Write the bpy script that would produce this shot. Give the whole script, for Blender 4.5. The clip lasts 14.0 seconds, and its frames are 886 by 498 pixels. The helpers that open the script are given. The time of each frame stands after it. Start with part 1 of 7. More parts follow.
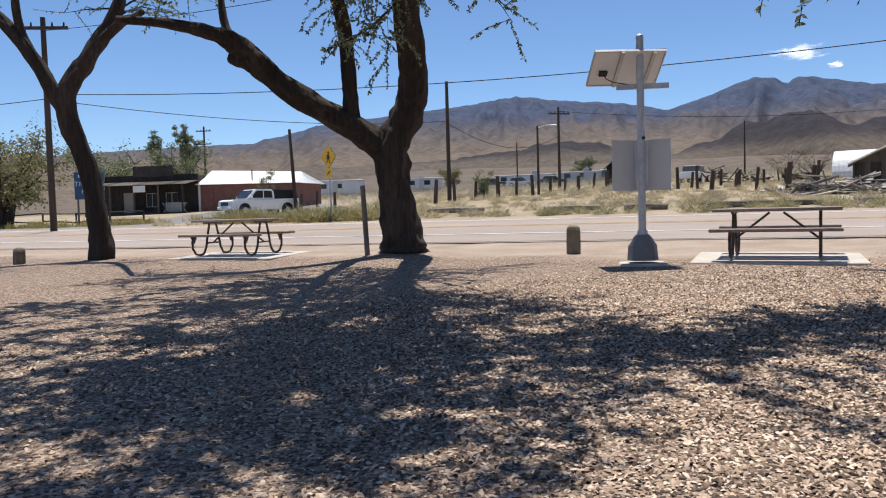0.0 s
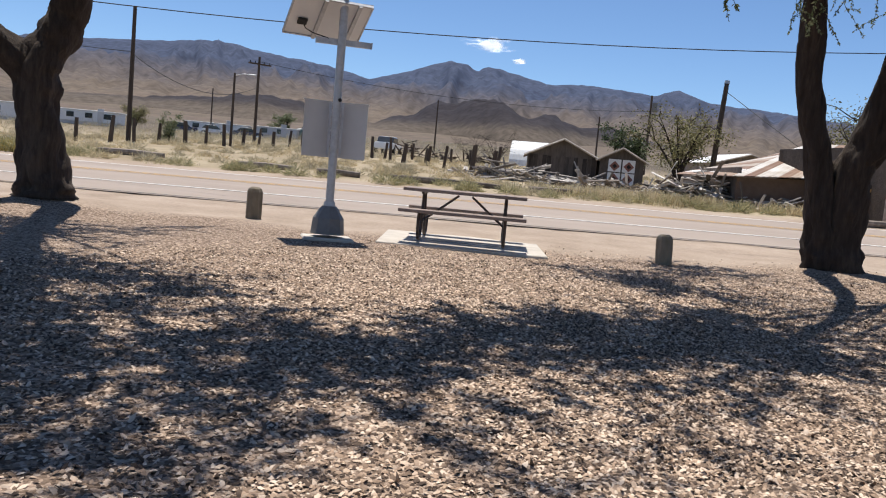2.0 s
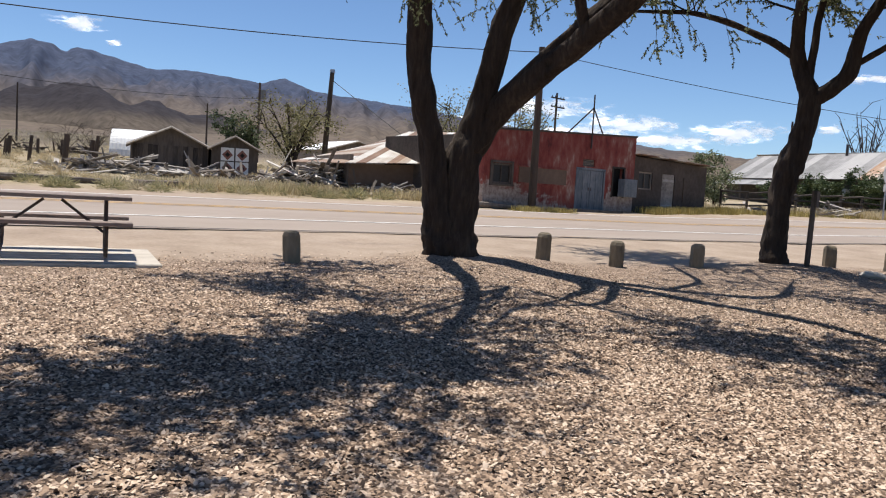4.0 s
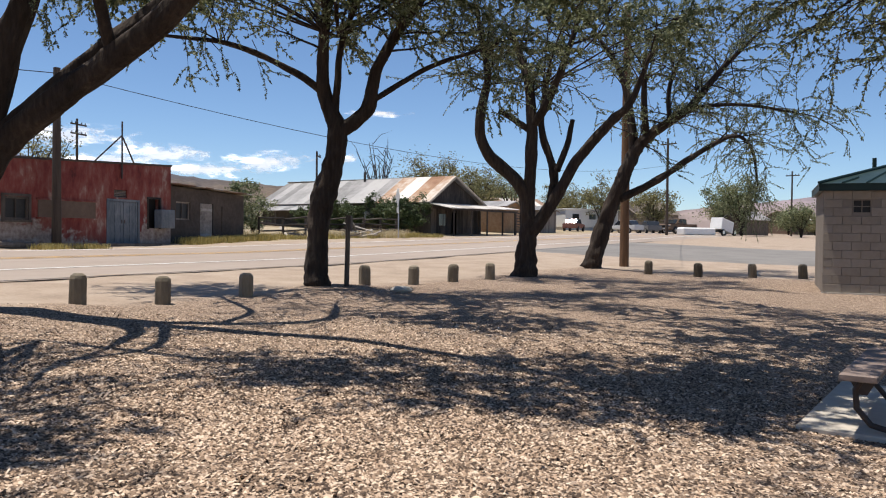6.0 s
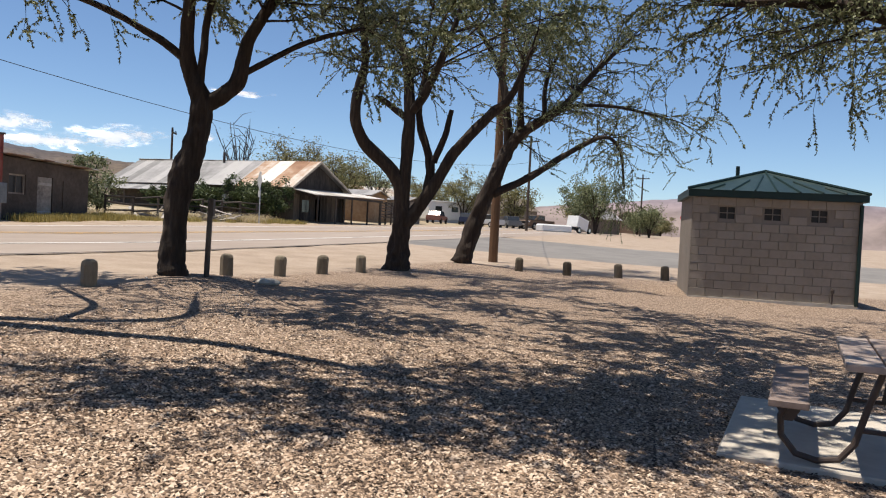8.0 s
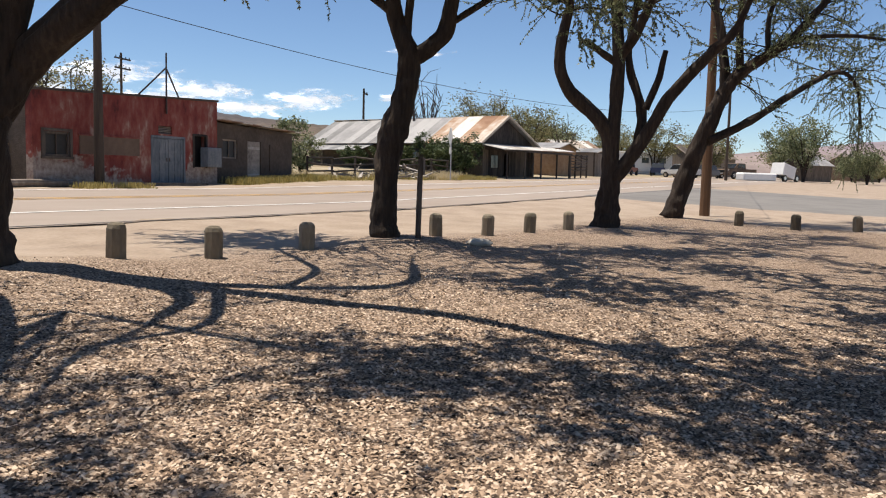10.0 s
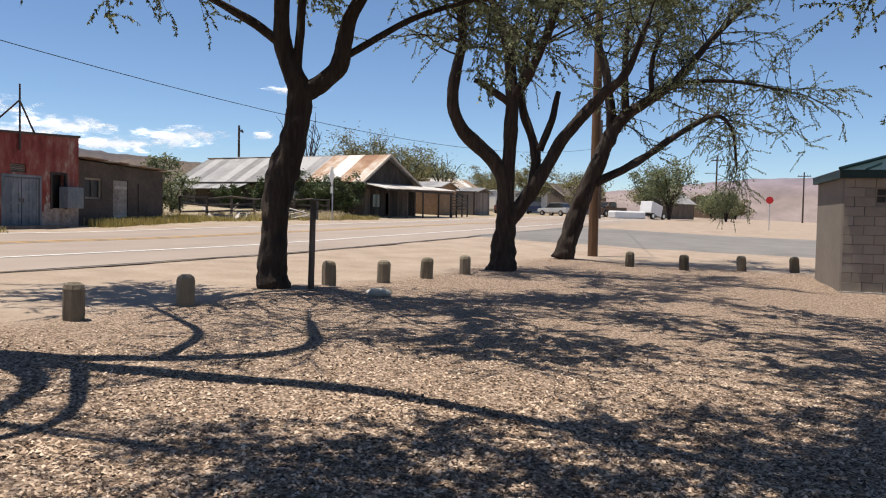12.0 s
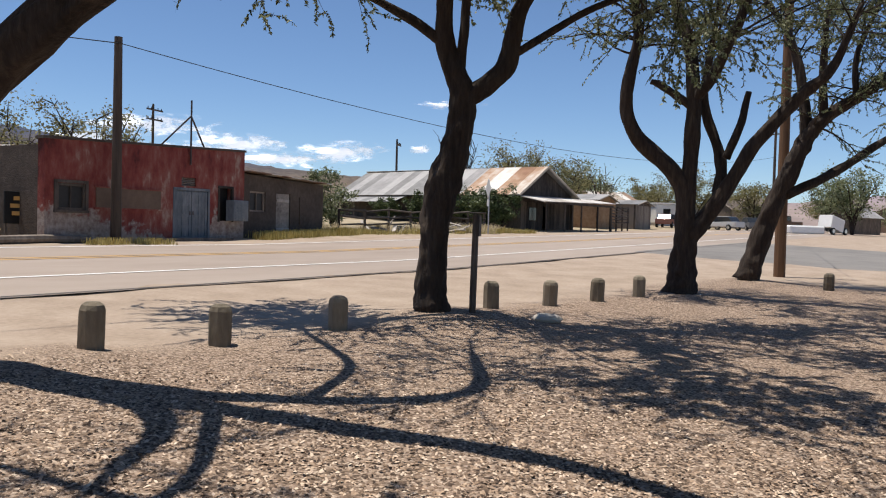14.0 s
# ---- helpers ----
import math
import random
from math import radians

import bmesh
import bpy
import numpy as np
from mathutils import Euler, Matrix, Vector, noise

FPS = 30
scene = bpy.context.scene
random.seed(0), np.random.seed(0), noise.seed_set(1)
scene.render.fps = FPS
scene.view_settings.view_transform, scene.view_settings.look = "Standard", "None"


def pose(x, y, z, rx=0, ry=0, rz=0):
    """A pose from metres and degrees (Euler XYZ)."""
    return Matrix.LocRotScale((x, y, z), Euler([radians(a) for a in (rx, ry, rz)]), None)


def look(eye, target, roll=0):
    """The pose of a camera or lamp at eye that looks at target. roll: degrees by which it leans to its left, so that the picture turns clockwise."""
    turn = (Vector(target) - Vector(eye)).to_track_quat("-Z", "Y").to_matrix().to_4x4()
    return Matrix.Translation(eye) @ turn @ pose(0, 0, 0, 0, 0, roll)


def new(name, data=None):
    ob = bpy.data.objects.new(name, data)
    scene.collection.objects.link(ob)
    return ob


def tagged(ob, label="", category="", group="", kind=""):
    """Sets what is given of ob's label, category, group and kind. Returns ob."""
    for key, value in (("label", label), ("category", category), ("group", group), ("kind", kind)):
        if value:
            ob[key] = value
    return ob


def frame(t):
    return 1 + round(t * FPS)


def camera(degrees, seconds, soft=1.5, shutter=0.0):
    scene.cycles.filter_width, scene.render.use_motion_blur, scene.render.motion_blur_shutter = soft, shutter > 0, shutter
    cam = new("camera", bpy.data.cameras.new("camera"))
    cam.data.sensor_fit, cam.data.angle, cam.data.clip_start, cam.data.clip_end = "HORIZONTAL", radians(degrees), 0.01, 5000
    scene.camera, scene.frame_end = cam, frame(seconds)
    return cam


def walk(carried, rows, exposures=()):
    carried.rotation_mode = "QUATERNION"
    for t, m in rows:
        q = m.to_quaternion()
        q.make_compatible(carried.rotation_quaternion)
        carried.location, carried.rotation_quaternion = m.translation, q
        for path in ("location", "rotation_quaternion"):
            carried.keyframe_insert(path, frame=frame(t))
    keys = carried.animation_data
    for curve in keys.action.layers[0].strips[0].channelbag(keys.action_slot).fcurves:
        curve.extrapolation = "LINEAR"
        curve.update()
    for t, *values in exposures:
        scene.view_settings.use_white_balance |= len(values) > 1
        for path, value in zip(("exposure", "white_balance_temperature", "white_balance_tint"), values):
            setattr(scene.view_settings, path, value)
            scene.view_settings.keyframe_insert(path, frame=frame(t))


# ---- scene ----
cam = camera(58.0, 14.0, soft=1.1)
PATH = [
    (0, (0.031, 0.031, 0.975), (-0.778, 1.857, 0.868), -1.6),
    (0.5, (0.009, 0.349, 0.986), (-0.573, 2.261, 0.898), -2.0),
    (1, (-0.103, 0.71, 0.975), (-0.452, 2.677, 0.866), -1.2),
    (1.5, (-0.167, 0.997, 1.001), (-0.281, 2.988, 0.848), 1.8),
    (2, (-0.138, 1.361, 1.043), (-0.201, 3.351, 0.857), 5.2),
    (2.5, (-0.178, 1.626, 1.049), (-0.127, 3.614, 0.843), 6.4),
    (3, (-0.222, 1.891, 1.127), (0.119, 3.849, 0.911), 5.7),
    (3.5, (-0.088, 2.147, 1.138), (0.419, 4.076, 0.986), 3.4),
    (4, (-0.047, 2.365, 1.128), (0.8, 4.171, 0.982), 3.4),
    (4.2, (-0.033, 2.414, 1.152), (1.008, 4.115, 0.996), 4.0),
    (6.3, (0.159, 2.778, 1.167), (1.879, 3.798, 1.169), 0.9),
    (6.5, (0.243, 2.819, 1.175), (1.989, 3.795, 1.204), 1.5),
    (7, (0.463, 2.982, 1.201), (2.258, 3.863, 1.238), 2.9),
    (7.2, (0.526, 3.072, 1.221), (2.352, 3.888, 1.225), 3.2),
    (9.3, (1.116, 3.997, 1.206), (2.921, 4.842, 1.04), 2.0),
    (9.5, (1.177, 4.079, 1.213), (2.942, 5.002, 1.038), 2.2),
    (10, (1.326, 4.44, 1.223), (2.944, 5.6, 1.039), 1.4),
    (10.5, (1.431, 4.675, 1.271), (3.047, 5.841, 1.097), 2.2),
    (11, (1.694, 4.893, 1.292), (3.334, 6.033, 1.206), 3.2),
    (11.5, (1.873, 5.059, 1.314), (3.57, 6.117, 1.266), 2.7),
    (12, (2.004, 5.289, 1.323), (3.785, 6.194, 1.24), 1.2),
    (12.5, (2.259, 5.5, 1.344), (4.055, 6.373, 1.238), 1.0),
    (13, (2.539, 5.699, 1.341), (4.269, 6.697, 1.222), 0.9),
    (13.5, (2.778, 6.008, 1.366), (4.455, 7.093, 1.27), 1.0),
    (14, (3.055, 6.219, 1.366), (4.633, 7.446, 1.306), 1.5),
]
walk(cam, [(t, look(e, g, r)) for t, e, g, r in PATH], [(0, 0.32, 6250, 10), (2.5, 0.3, 6350, 10), (4, 0.26, 6400, 10), (6.5, 0.3, 6600, 10), (10, 0.32, 6850, 10), (12.5, 0.28, 6650, 10), (14, 0.2, 6550, 10)])

# ---- daylight ----
SUN_FROM = Vector((-0.09, 0.20, 1.0)).normalized()
world = bpy.data.worlds.new("world")
scene.world = world
world.use_nodes = True
wn = world.node_tree
sky = wn.nodes.new("ShaderNodeTexSky")
sky.sky_type = "NISHITA"
sky.sun_disc = False
sky.sun_elevation = math.asin(SUN_FROM.z)
sky.sun_rotation = math.atan2(SUN_FROM.x, SUN_FROM.y)
sky.altitude = 1900
sky.air_density = 1.0
sky.dust_density = 0.1
sky.ozone_density = 6.3
wn.links.new(sky.outputs[0], wn.nodes["Background"].inputs[0])
wn.nodes["Background"].inputs[1].default_value = 0.104
sun_data = bpy.data.lights.new("sun", "SUN")
sun_data.energy = 5.0
sun_data.angle = radians(0.53)
sun_data.color = (1.0, 0.945, 0.855)
sun = new("sun", sun_data)
sun.matrix_world = look(SUN_FROM * 50, (0, 0, 0))


# ---- materials ----
def mat(name, ramp, scale=6.0, rough=0.85, metal=0.0, bump=0.25, grain=60.0, stretch=(1, 1, 1), island=0.0,
        objrand=0.0, big=0.5, lo=0.3, hi=0.7, through_light=0.0, spec=0.3):
    m = bpy.data.materials.new(name)
    m.use_nodes = True
    nt = m.node_tree
    b = nt.nodes["Principled BSDF"]
    b.inputs["Roughness"].default_value = rough
    b.inputs["Metallic"].default_value = metal
    b.inputs["Specular IOR Level"].default_value = spec
    geo = nt.nodes.new("ShaderNodeNewGeometry")
    mp = nt.nodes.new("ShaderNodeMapping")
    mp.inputs["Scale"].default_value = stretch
    nt.links.new(geo.outputs["Position"], mp.inputs[0])

    def noise_node(s, detail=5.0):
        n = nt.nodes.new("ShaderNodeTexNoise")
        n.inputs["Scale"].default_value = s
        n.inputs["Detail"].default_value = detail
        n.inputs["Roughness"].default_value = 0.62
        nt.links.new(mp.outputs[0], n.inputs["Vector"])
        return n.outputs["Fac"]

    def calc(op, a, c):
        n = nt.nodes.new("ShaderNodeMath")
        n.operation = op
        for i, v in enumerate((a, c)):
            if isinstance(v, (int, float)):
                n.inputs[i].default_value = v
            else:
                nt.links.new(v, n.inputs[i])
        return n.outputs[0]

    fac = calc("ADD", calc("MULTIPLY", noise_node(scale), 1 - big), calc("MULTIPLY", noise_node(scale * 0.13, 3.0), big))
    if island:
        fac = calc("ADD", fac, calc("MULTIPLY", calc("SUBTRACT", geo.outputs["Random Per Island"], 0.5), island))
    if objrand:
        info = nt.nodes.new("ShaderNodeObjectInfo")
        fac = calc("ADD", fac, calc("MULTIPLY", calc("SUBTRACT", info.outputs["Random"], 0.5), objrand))
    cr = nt.nodes.new("ShaderNodeValToRGB")
    el = cr.color_ramp.elements
    while len(el) < len(ramp):
        el.new(0.5)
    for i, c in enumerate(ramp):
        el[i].position = lo + (hi - lo) * i / max(1, len(ramp) - 1)
        el[i].color = (*c, 1)
    nt.links.new(fac, cr.inputs[0])
    nt.links.new(cr.outputs[0], b.inputs["Base Color"])
    if bump:
        bp = nt.nodes.new("ShaderNodeBump")
        bp.inputs["Strength"].default_value = bump
        bp.inputs["Distance"].default_value = 0.6 / grain
        nt.links.new(noise_node(grain, 3.0), bp.inputs["Height"])
        nt.links.new(bp.outputs[0], b.inputs["Normal"])
    if through_light:
        tr = nt.nodes.new("ShaderNodeBsdfTranslucent")
        nt.links.new(cr.outputs[0], tr.inputs[0])
        mx = nt.nodes.new("ShaderNodeMixShader")
        mx.inputs[0].default_value = through_light
        nt.links.new(b.outputs[0], mx.inputs[1])
        nt.links.new(tr.outputs[0], mx.inputs[2])
        nt.links.new(mx.outputs[0], nt.nodes["Material Output"].inputs[0])
    return m


M_STONE = mat("gravel_stone", [(0.07, 0.046, 0.033), (0.25, 0.17, 0.116), (0.44, 0.312, 0.218), (0.66, 0.52, 0.40)], scale=14, island=0.8, bump=0.2, grain=120, lo=0.2, hi=0.85)
M_BARK = mat("bark", [(0.015, 0.011, 0.0085), (0.044, 0.032, 0.025), (0.095, 0.071, 0.053)], scale=16, stretch=(1, 1, 0.16), bump=1.0, grain=16, rough=0.95, lo=0.3, hi=0.72)
M_LEAF = mat("leaf", [(0.085, 0.105, 0.046), (0.165, 0.188, 0.088), (0.28, 0.295, 0.165)], scale=2, island=0.6, bump=0, through_light=0.27, rough=0.55)
M_VINE = mat("vine_leaf", [(0.03, 0.045, 0.016), (0.06, 0.085, 0.03), (0.11, 0.14, 0.055)], scale=2, island=0.6, bump=0, through_light=0.2, rough=0.5)
M_DRY_LEAF = mat("dry_leaf", [(0.12, 0.11, 0.05), (0.2, 0.18, 0.08), (0.27, 0.25, 0.12)], scale=2, island=0.6, bump=0, through_light=0.3, rough=0.7)
M_WEATHERED = mat("weathered_wood", [(0.07, 0.055, 0.045), (0.16, 0.13, 0.105), (0.27, 0.225, 0.185)], scale=9, island=0.35, objrand=0.3, stretch=(1, 1, 0.25), bump=0.5, grain=30)
M_GREY_PLANK = mat("bleached_plank", [(0.14, 0.12, 0.105), (0.30, 0.265, 0.23), (0.44, 0.40, 0.36)], scale=7, island=0.5, objrand=0.3, bump=0.4, grain=30)
M_PALE_PLANK = mat("sun_bleached_board", [(0.12, 0.095, 0.075), (0.36, 0.31, 0.26), (0.58, 0.53, 0.47)], scale=7, island=0.9, bump=0.4, grain=30, lo=0.2, hi=0.8)
M_TABLE_WOOD = mat("table_plank", [(0.17, 0.125, 0.105), (0.27, 0.205, 0.175), (0.37, 0.30, 0.26)], scale=6, objrand=0.35, stretch=(0.6, 1, 1), bump=0.35, grain=40, rough=0.6)
M_BROWN_STEEL = mat("brown_painted_steel", [(0.05, 0.035, 0.03), (0.085, 0.062, 0.052)], scale=10, rough=0.5, bump=0.1)
M_GALV = mat("galvanised_steel", [(0.33, 0.33, 0.34), (0.46, 0.46, 0.47), (0.56, 0.56, 0.57)], scale=18, rough=0.5, metal=0.45, bump=0.08)
M_CAST = mat("cast_pedestal_paint", [(0.13, 0.13, 0.13), (0.20, 0.20, 0.20)], scale=14, rough=0.6, bump=0.2)
M_SIGN_BACK = mat("bare_aluminium", [(0.52, 0.51, 0.50), (0.60, 0.59, 0.58)], scale=5, rough=0.6, metal=0.1, bump=0.03)
M_PANEL_BACK = mat("panel_backsheet", [(0.62, 0.62, 0.62), (0.72, 0.72, 0.72)], scale=4, rough=0.6, bump=0.02)
M_PANEL_CELL = mat("solar_cells", [(0.01, 0.014, 0.04), (0.018, 0.025, 0.065)], scale=4, rough=0.15, bump=0)
M_CONCRETE = mat("concrete", [(0.36, 0.315, 0.265), (0.48, 0.43, 0.37), (0.57, 0.52, 0.455)], scale=5, bump=0.3, grain=50)
M_BOLLARD = mat("bollard_timber", [(0.08, 0.067, 0.048), (0.17, 0.141, 0.102), (0.27, 0.226, 0.166)], scale=10, objrand=0.35, stretch=(1, 1, 0.3), bump=0.6, grain=30)
M_BLOCK = mat("painted_block", [(0.235, 0.20, 0.165), (0.275, 0.235, 0.195), (0.31, 0.265, 0.225)], scale=9, objrand=0.25, bump=0.5, grain=70)
M_MORTAR = mat("mortar", [(0.195, 0.163, 0.137), (0.235, 0.20, 0.168)], scale=20, bump=0.4)
M_GREEN_ROOF = mat("green_metal_roof", [(0.014, 0.03, 0.028), (0.028, 0.05, 0.046), (0.05, 0.078, 0.072)], scale=4, rough=0.35, metal=0.3, bump=0.05)
M_GREEN_DARK = mat("dark_green_trim", [(0.008, 0.022, 0.02), (0.014, 0.035, 0.032)], scale=4, rough=0.45, bump=0.05)
M_RED = mat("flaking_red_stucco", [(0.07, 0.02, 0.017), (0.16, 0.033, 0.026), (0.215, 0.05, 0.039), (0.245, 0.095, 0.072), (0.36, 0.255, 0.205)], scale=3.2, stretch=(1, 1, 0.45), bump=0.6, grain=14, lo=0.35, hi=0.66, big=0.4)
M_ADOBE = mat("dark_adobe", [(0.042, 0.031, 0.025), (0.076, 0.058, 0.046), (0.115, 0.09, 0.072)], scale=6, bump=0.6, grain=18)
M_BLUE_DOOR = mat("faded_blue_paint", [(0.075, 0.09, 0.105), (0.145, 0.165, 0.185), (0.24, 0.255, 0.27)], scale=8, stretch=(1, 1, 0.35), bump=0.4, grain=30)
M_TAN_BOARD = mat("tan_board", [(0.115, 0.075, 0.052), (0.18, 0.125, 0.09)], scale=5, bump=0.3)
M_PLYWOOD = mat("weathered_plywood", [(0.20, 0.11, 0.055), (0.30, 0.185, 0.10), (0.38, 0.26, 0.16)], scale=4, bump=0.3)
# near-black: paints unlit voids, and colours insulators, door diamonds and a dark hut
M_DARK = mat("dark_void", [(0.012, 0.011, 0.010), (0.022, 0.02, 0.018)], scale=5, bump=0)
M_GLASS = mat("dusty_glass", [(0.015, 0.017, 0.02), (0.03, 0.033, 0.036)], scale=6, rough=0.12, bump=0, spec=0.6)
M_WINDOW = mat("dark_window", [(0.02, 0.019, 0.018), (0.04, 0.037, 0.034)], scale=8, rough=0.5, bump=0.1)
M_RUST_ROOF = mat("rusty_sheet_roof", [(0.62, 0.60, 0.57), (0.52, 0.46, 0.40), (0.33, 0.20, 0.12), (0.21, 0.10, 0.05)], scale=1.6, stretch=(1, 1, 1), objrand=0.55, rough=0.6, metal=0.1, bump=0.15, lo=0.25, hi=0.75)
M_GREY_ROOF = mat("grey_sheet_roof", [(0.17, 0.165, 0.16), (0.28, 0.27, 0.265), (0.37, 0.355, 0.345)], scale=2.5, objrand=0.35, rough=0.6, metal=0.1, bump=0.15)
M_BROWN_ROOF = mat("brown_rust_roof", [(0.20, 0.12, 0.08), (0.30, 0.20, 0.14), (0.42, 0.36, 0.30), (0.60, 0.57, 0.53)], scale=1.2, objrand=0.7, rough=0.65, metal=0.1, bump=0.15, lo=0.25, hi=0.8)
M_PALE_ROOF = mat("bleached_sheet_roof", [(0.36, 0.32, 0.28), (0.50, 0.46, 0.42), (0.60, 0.57, 0.53)], scale=2, objrand=0.4, rough=0.6, bump=0.15)
M_WHITE = mat("white_paint", [(0.66, 0.65, 0.63), (0.78, 0.77, 0.75)], scale=4, rough=0.5, bump=0.05)
M_BRICK_RED = mat("red_brick_wall", [(0.17, 0.07, 0.052), (0.24, 0.11, 0.085), (0.28, 0.15, 0.12)], scale=12, bump=0.4, grain=30)
M_CAR_WHITE = mat("white_car_paint", [(0.74, 0.74, 0.74), (0.8, 0.8, 0.8)], scale=3, rough=0.25, bump=0, spec=0.5)
M_CAR_BLUE = mat("dark_blue_paint", [(0.02, 0.03, 0.08), (0.03, 0.04, 0.1)], scale=3, rough=0.3, bump=0, spec=0.5)
M_RUBBER = mat("rubber", [(0.015, 0.015, 0.015), (0.025, 0.025, 0.025)], scale=9, rough=0.8, bump=0.1)
M_CHROME = mat("chrome", [(0.5, 0.5, 0.5), (0.6, 0.6, 0.6)], scale=9, rough=0.25, metal=0.9, bump=0)
M_POLE = mat("creosote_pole", [(0.042, 0.03, 0.023), (0.078, 0.057, 0.043), (0.12, 0.09, 0.068)], scale=12, stretch=(1, 1, 0.1), bump=0.5, grain=25)
M_POLE_NEW = mat("brown_pole", [(0.095, 0.05, 0.027), (0.15, 0.083, 0.045), (0.20, 0.118, 0.068)], scale=12, stretch=(1, 1, 0.1), bump=0.5, grain=25)
M_WIRE = mat("black_cable", [(0.012, 0.012, 0.013), (0.02, 0.02, 0.02)], scale=9, rough=0.6, bump=0)
M_YELLOW = mat("yellow_sign_sheet", [(0.75, 0.42, 0.01), (0.8, 0.46, 0.015)], scale=3, rough=0.4, bump=0)
M_BLACK = mat("black_film", [(0.012, 0.012, 0.012), (0.018, 0.018, 0.018)], scale=3, rough=0.5, bump=0)
M_BLUE_SIGN = mat("blue_sign_paint", [(0.035, 0.085, 0.16), (0.05, 0.11, 0.2)], scale=3, rough=0.5, bump=0)
M_STOP = mat("red_sign_sheet", [(0.45, 0.02, 0.02), (0.5, 0.03, 0.03)], scale=3, rough=0.4, bump=0)
M_SAGE = mat("sagebrush", [(0.27, 0.235, 0.15), (0.39, 0.34, 0.225), (0.52, 0.45, 0.315)], scale=0.7, island=0.5, bump=0, through_light=0.45)
M_STRAW = mat("dry_grass", [(0.36, 0.285, 0.165), (0.50, 0.41, 0.25), (0.62, 0.53, 0.36)], scale=0.7, island=0.4, bump=0, through_light=0.45)
M_SALTBUSH = mat("saltbush", [(0.21, 0.20, 0.10), (0.33, 0.30, 0.16), (0.46, 0.41, 0.24)], scale=0.7, island=0.5, bump=0, through_light=0.45)
M_GREEN_GRASS = mat("green_grass", [(0.25, 0.205, 0.065), (0.37, 0.30, 0.10), (0.50, 0.41, 0.17)], scale=0.8, island=0.4, bump=0, through_light=0.2)


def cloud_material():
    """Soft vapour: dense in the middle of the sheet, torn to nothing at its rim."""
    m = bpy.data.materials.new("cloud_vapour")
    m.use_nodes = True
    nt = m.node_tree
    b = nt.nodes["Principled BSDF"]
    b.inputs["Base Color"].default_value = (0.9, 0.9, 0.92, 1)
    b.inputs["Roughness"].default_value = 1.0
    # added glow stands in for sunlight scattered through the vapour
    b.inputs["Emission Color"].default_value = (0.90, 0.93, 1.0, 1)
    b.inputs["Emission Strength"].default_value = 0.62
    tc = nt.nodes.new("ShaderNodeTexCoord")
    info = nt.nodes.new("ShaderNodeObjectInfo")
    shift = nt.nodes.new("ShaderNodeVectorMath")
    shift.operation = "MULTIPLY_ADD"
    shift.inputs[1].default_value = (0.004, 0.004, 0.011)
    nt.links.new(tc.outputs["Object"], shift.inputs[0])
    spread = nt.nodes.new("ShaderNodeVectorMath")
    spread.operation = "SCALE"
    spread.inputs[0].default_value = (37, 11, 23)
    nt.links.new(info.outputs["Random"], spread.inputs["Scale"])
    nt.links.new(spread.outputs[0], shift.inputs[2])
    n = nt.nodes.new("ShaderNodeTexNoise")
    n.inputs["Scale"].default_value = 2.6
    n.inputs["Detail"].default_value = 7
    n.inputs["Roughness"].default_value = 0.58
    nt.links.new(shift.outputs[0], n.inputs["Vector"])
    dist = nt.nodes.new("ShaderNodeVectorMath")
    dist.operation = "MULTIPLY_ADD"
    dist.inputs[1].default_value = (2, 2, 2)
    dist.inputs[2].default_value = (-1, -1, -1)
    nt.links.new(tc.outputs["Generated"], dist.inputs[0])
    flat = nt.nodes.new("ShaderNodeVectorMath")
    flat.operation = "MULTIPLY"
    flat.inputs[1].default_value = (1, 0, 1)
    nt.links.new(dist.outputs[0], flat.inputs[0])
    ln = nt.nodes.new("ShaderNodeVectorMath")
    ln.operation = "LENGTH"
    nt.links.new(flat.outputs[0], ln.inputs[0])
    sub_n = nt.nodes.new("ShaderNodeMath")
    sub_n.operation = "MULTIPLY_ADD"
    sub_n.inputs[1].default_value = -0.52
    nt.links.new(ln.outputs["Value"], sub_n.inputs[0])
    nt.links.new(n.outputs["Fac"], sub_n.inputs[2])
    rng_a = nt.nodes.new("ShaderNodeMapRange")
    rng_a.interpolation_type = "SMOOTHSTEP"
    rng_a.inputs["From Min"].default_value = 0.13
    rng_a.inputs["From Max"].default_value = 0.47
    nt.links.new(sub_n.outputs[0], rng_a.inputs["Value"])
    nt.links.new(rng_a.outputs[0], b.inputs["Alpha"])
    return m


M_CLOUD = cloud_material()
M_LINE_WHITE = mat("white_road_paint", [(0.60, 0.58, 0.55), (0.78, 0.76, 0.73)], scale=5, bump=0.1, rough=0.7)
M_LINE_YELLOW = mat("yellow_road_paint", [(0.52, 0.30, 0.10), (0.62, 0.37, 0.12)], scale=5, bump=0.1, rough=0.7)
M_ASPHALT = mat("sunbleached_asphalt", [(0.255, 0.204, 0.166), (0.308, 0.25, 0.207), (0.362, 0.30, 0.252)], scale=1.2, stretch=(0.25, 1, 1), bump=0.25, grain=60)
M_ASPHALT_GREY = mat("grey_asphalt", [(0.13, 0.12, 0.11), (0.19, 0.175, 0.16), (0.24, 0.22, 0.2)], scale=0.6, bump=0.25, grain=50)
# old dark timber; on house walls and shed fronts its darkness paints shade
M_OLD_WOOD = mat("old_dark_and_shaded_wood", [(0.03, 0.024, 0.02), (0.075, 0.06, 0.05), (0.13, 0.105, 0.085)], scale=9, objrand=0.4, stretch=(1, 1, 0.25), bump=0.5, grain=30)
M_EDGE_CRACK_SHADE = mat("edge_crack_and_lip_shade", [(0.05, 0.042, 0.036), (0.12, 0.10, 0.085)], scale=3, bump=0.3)
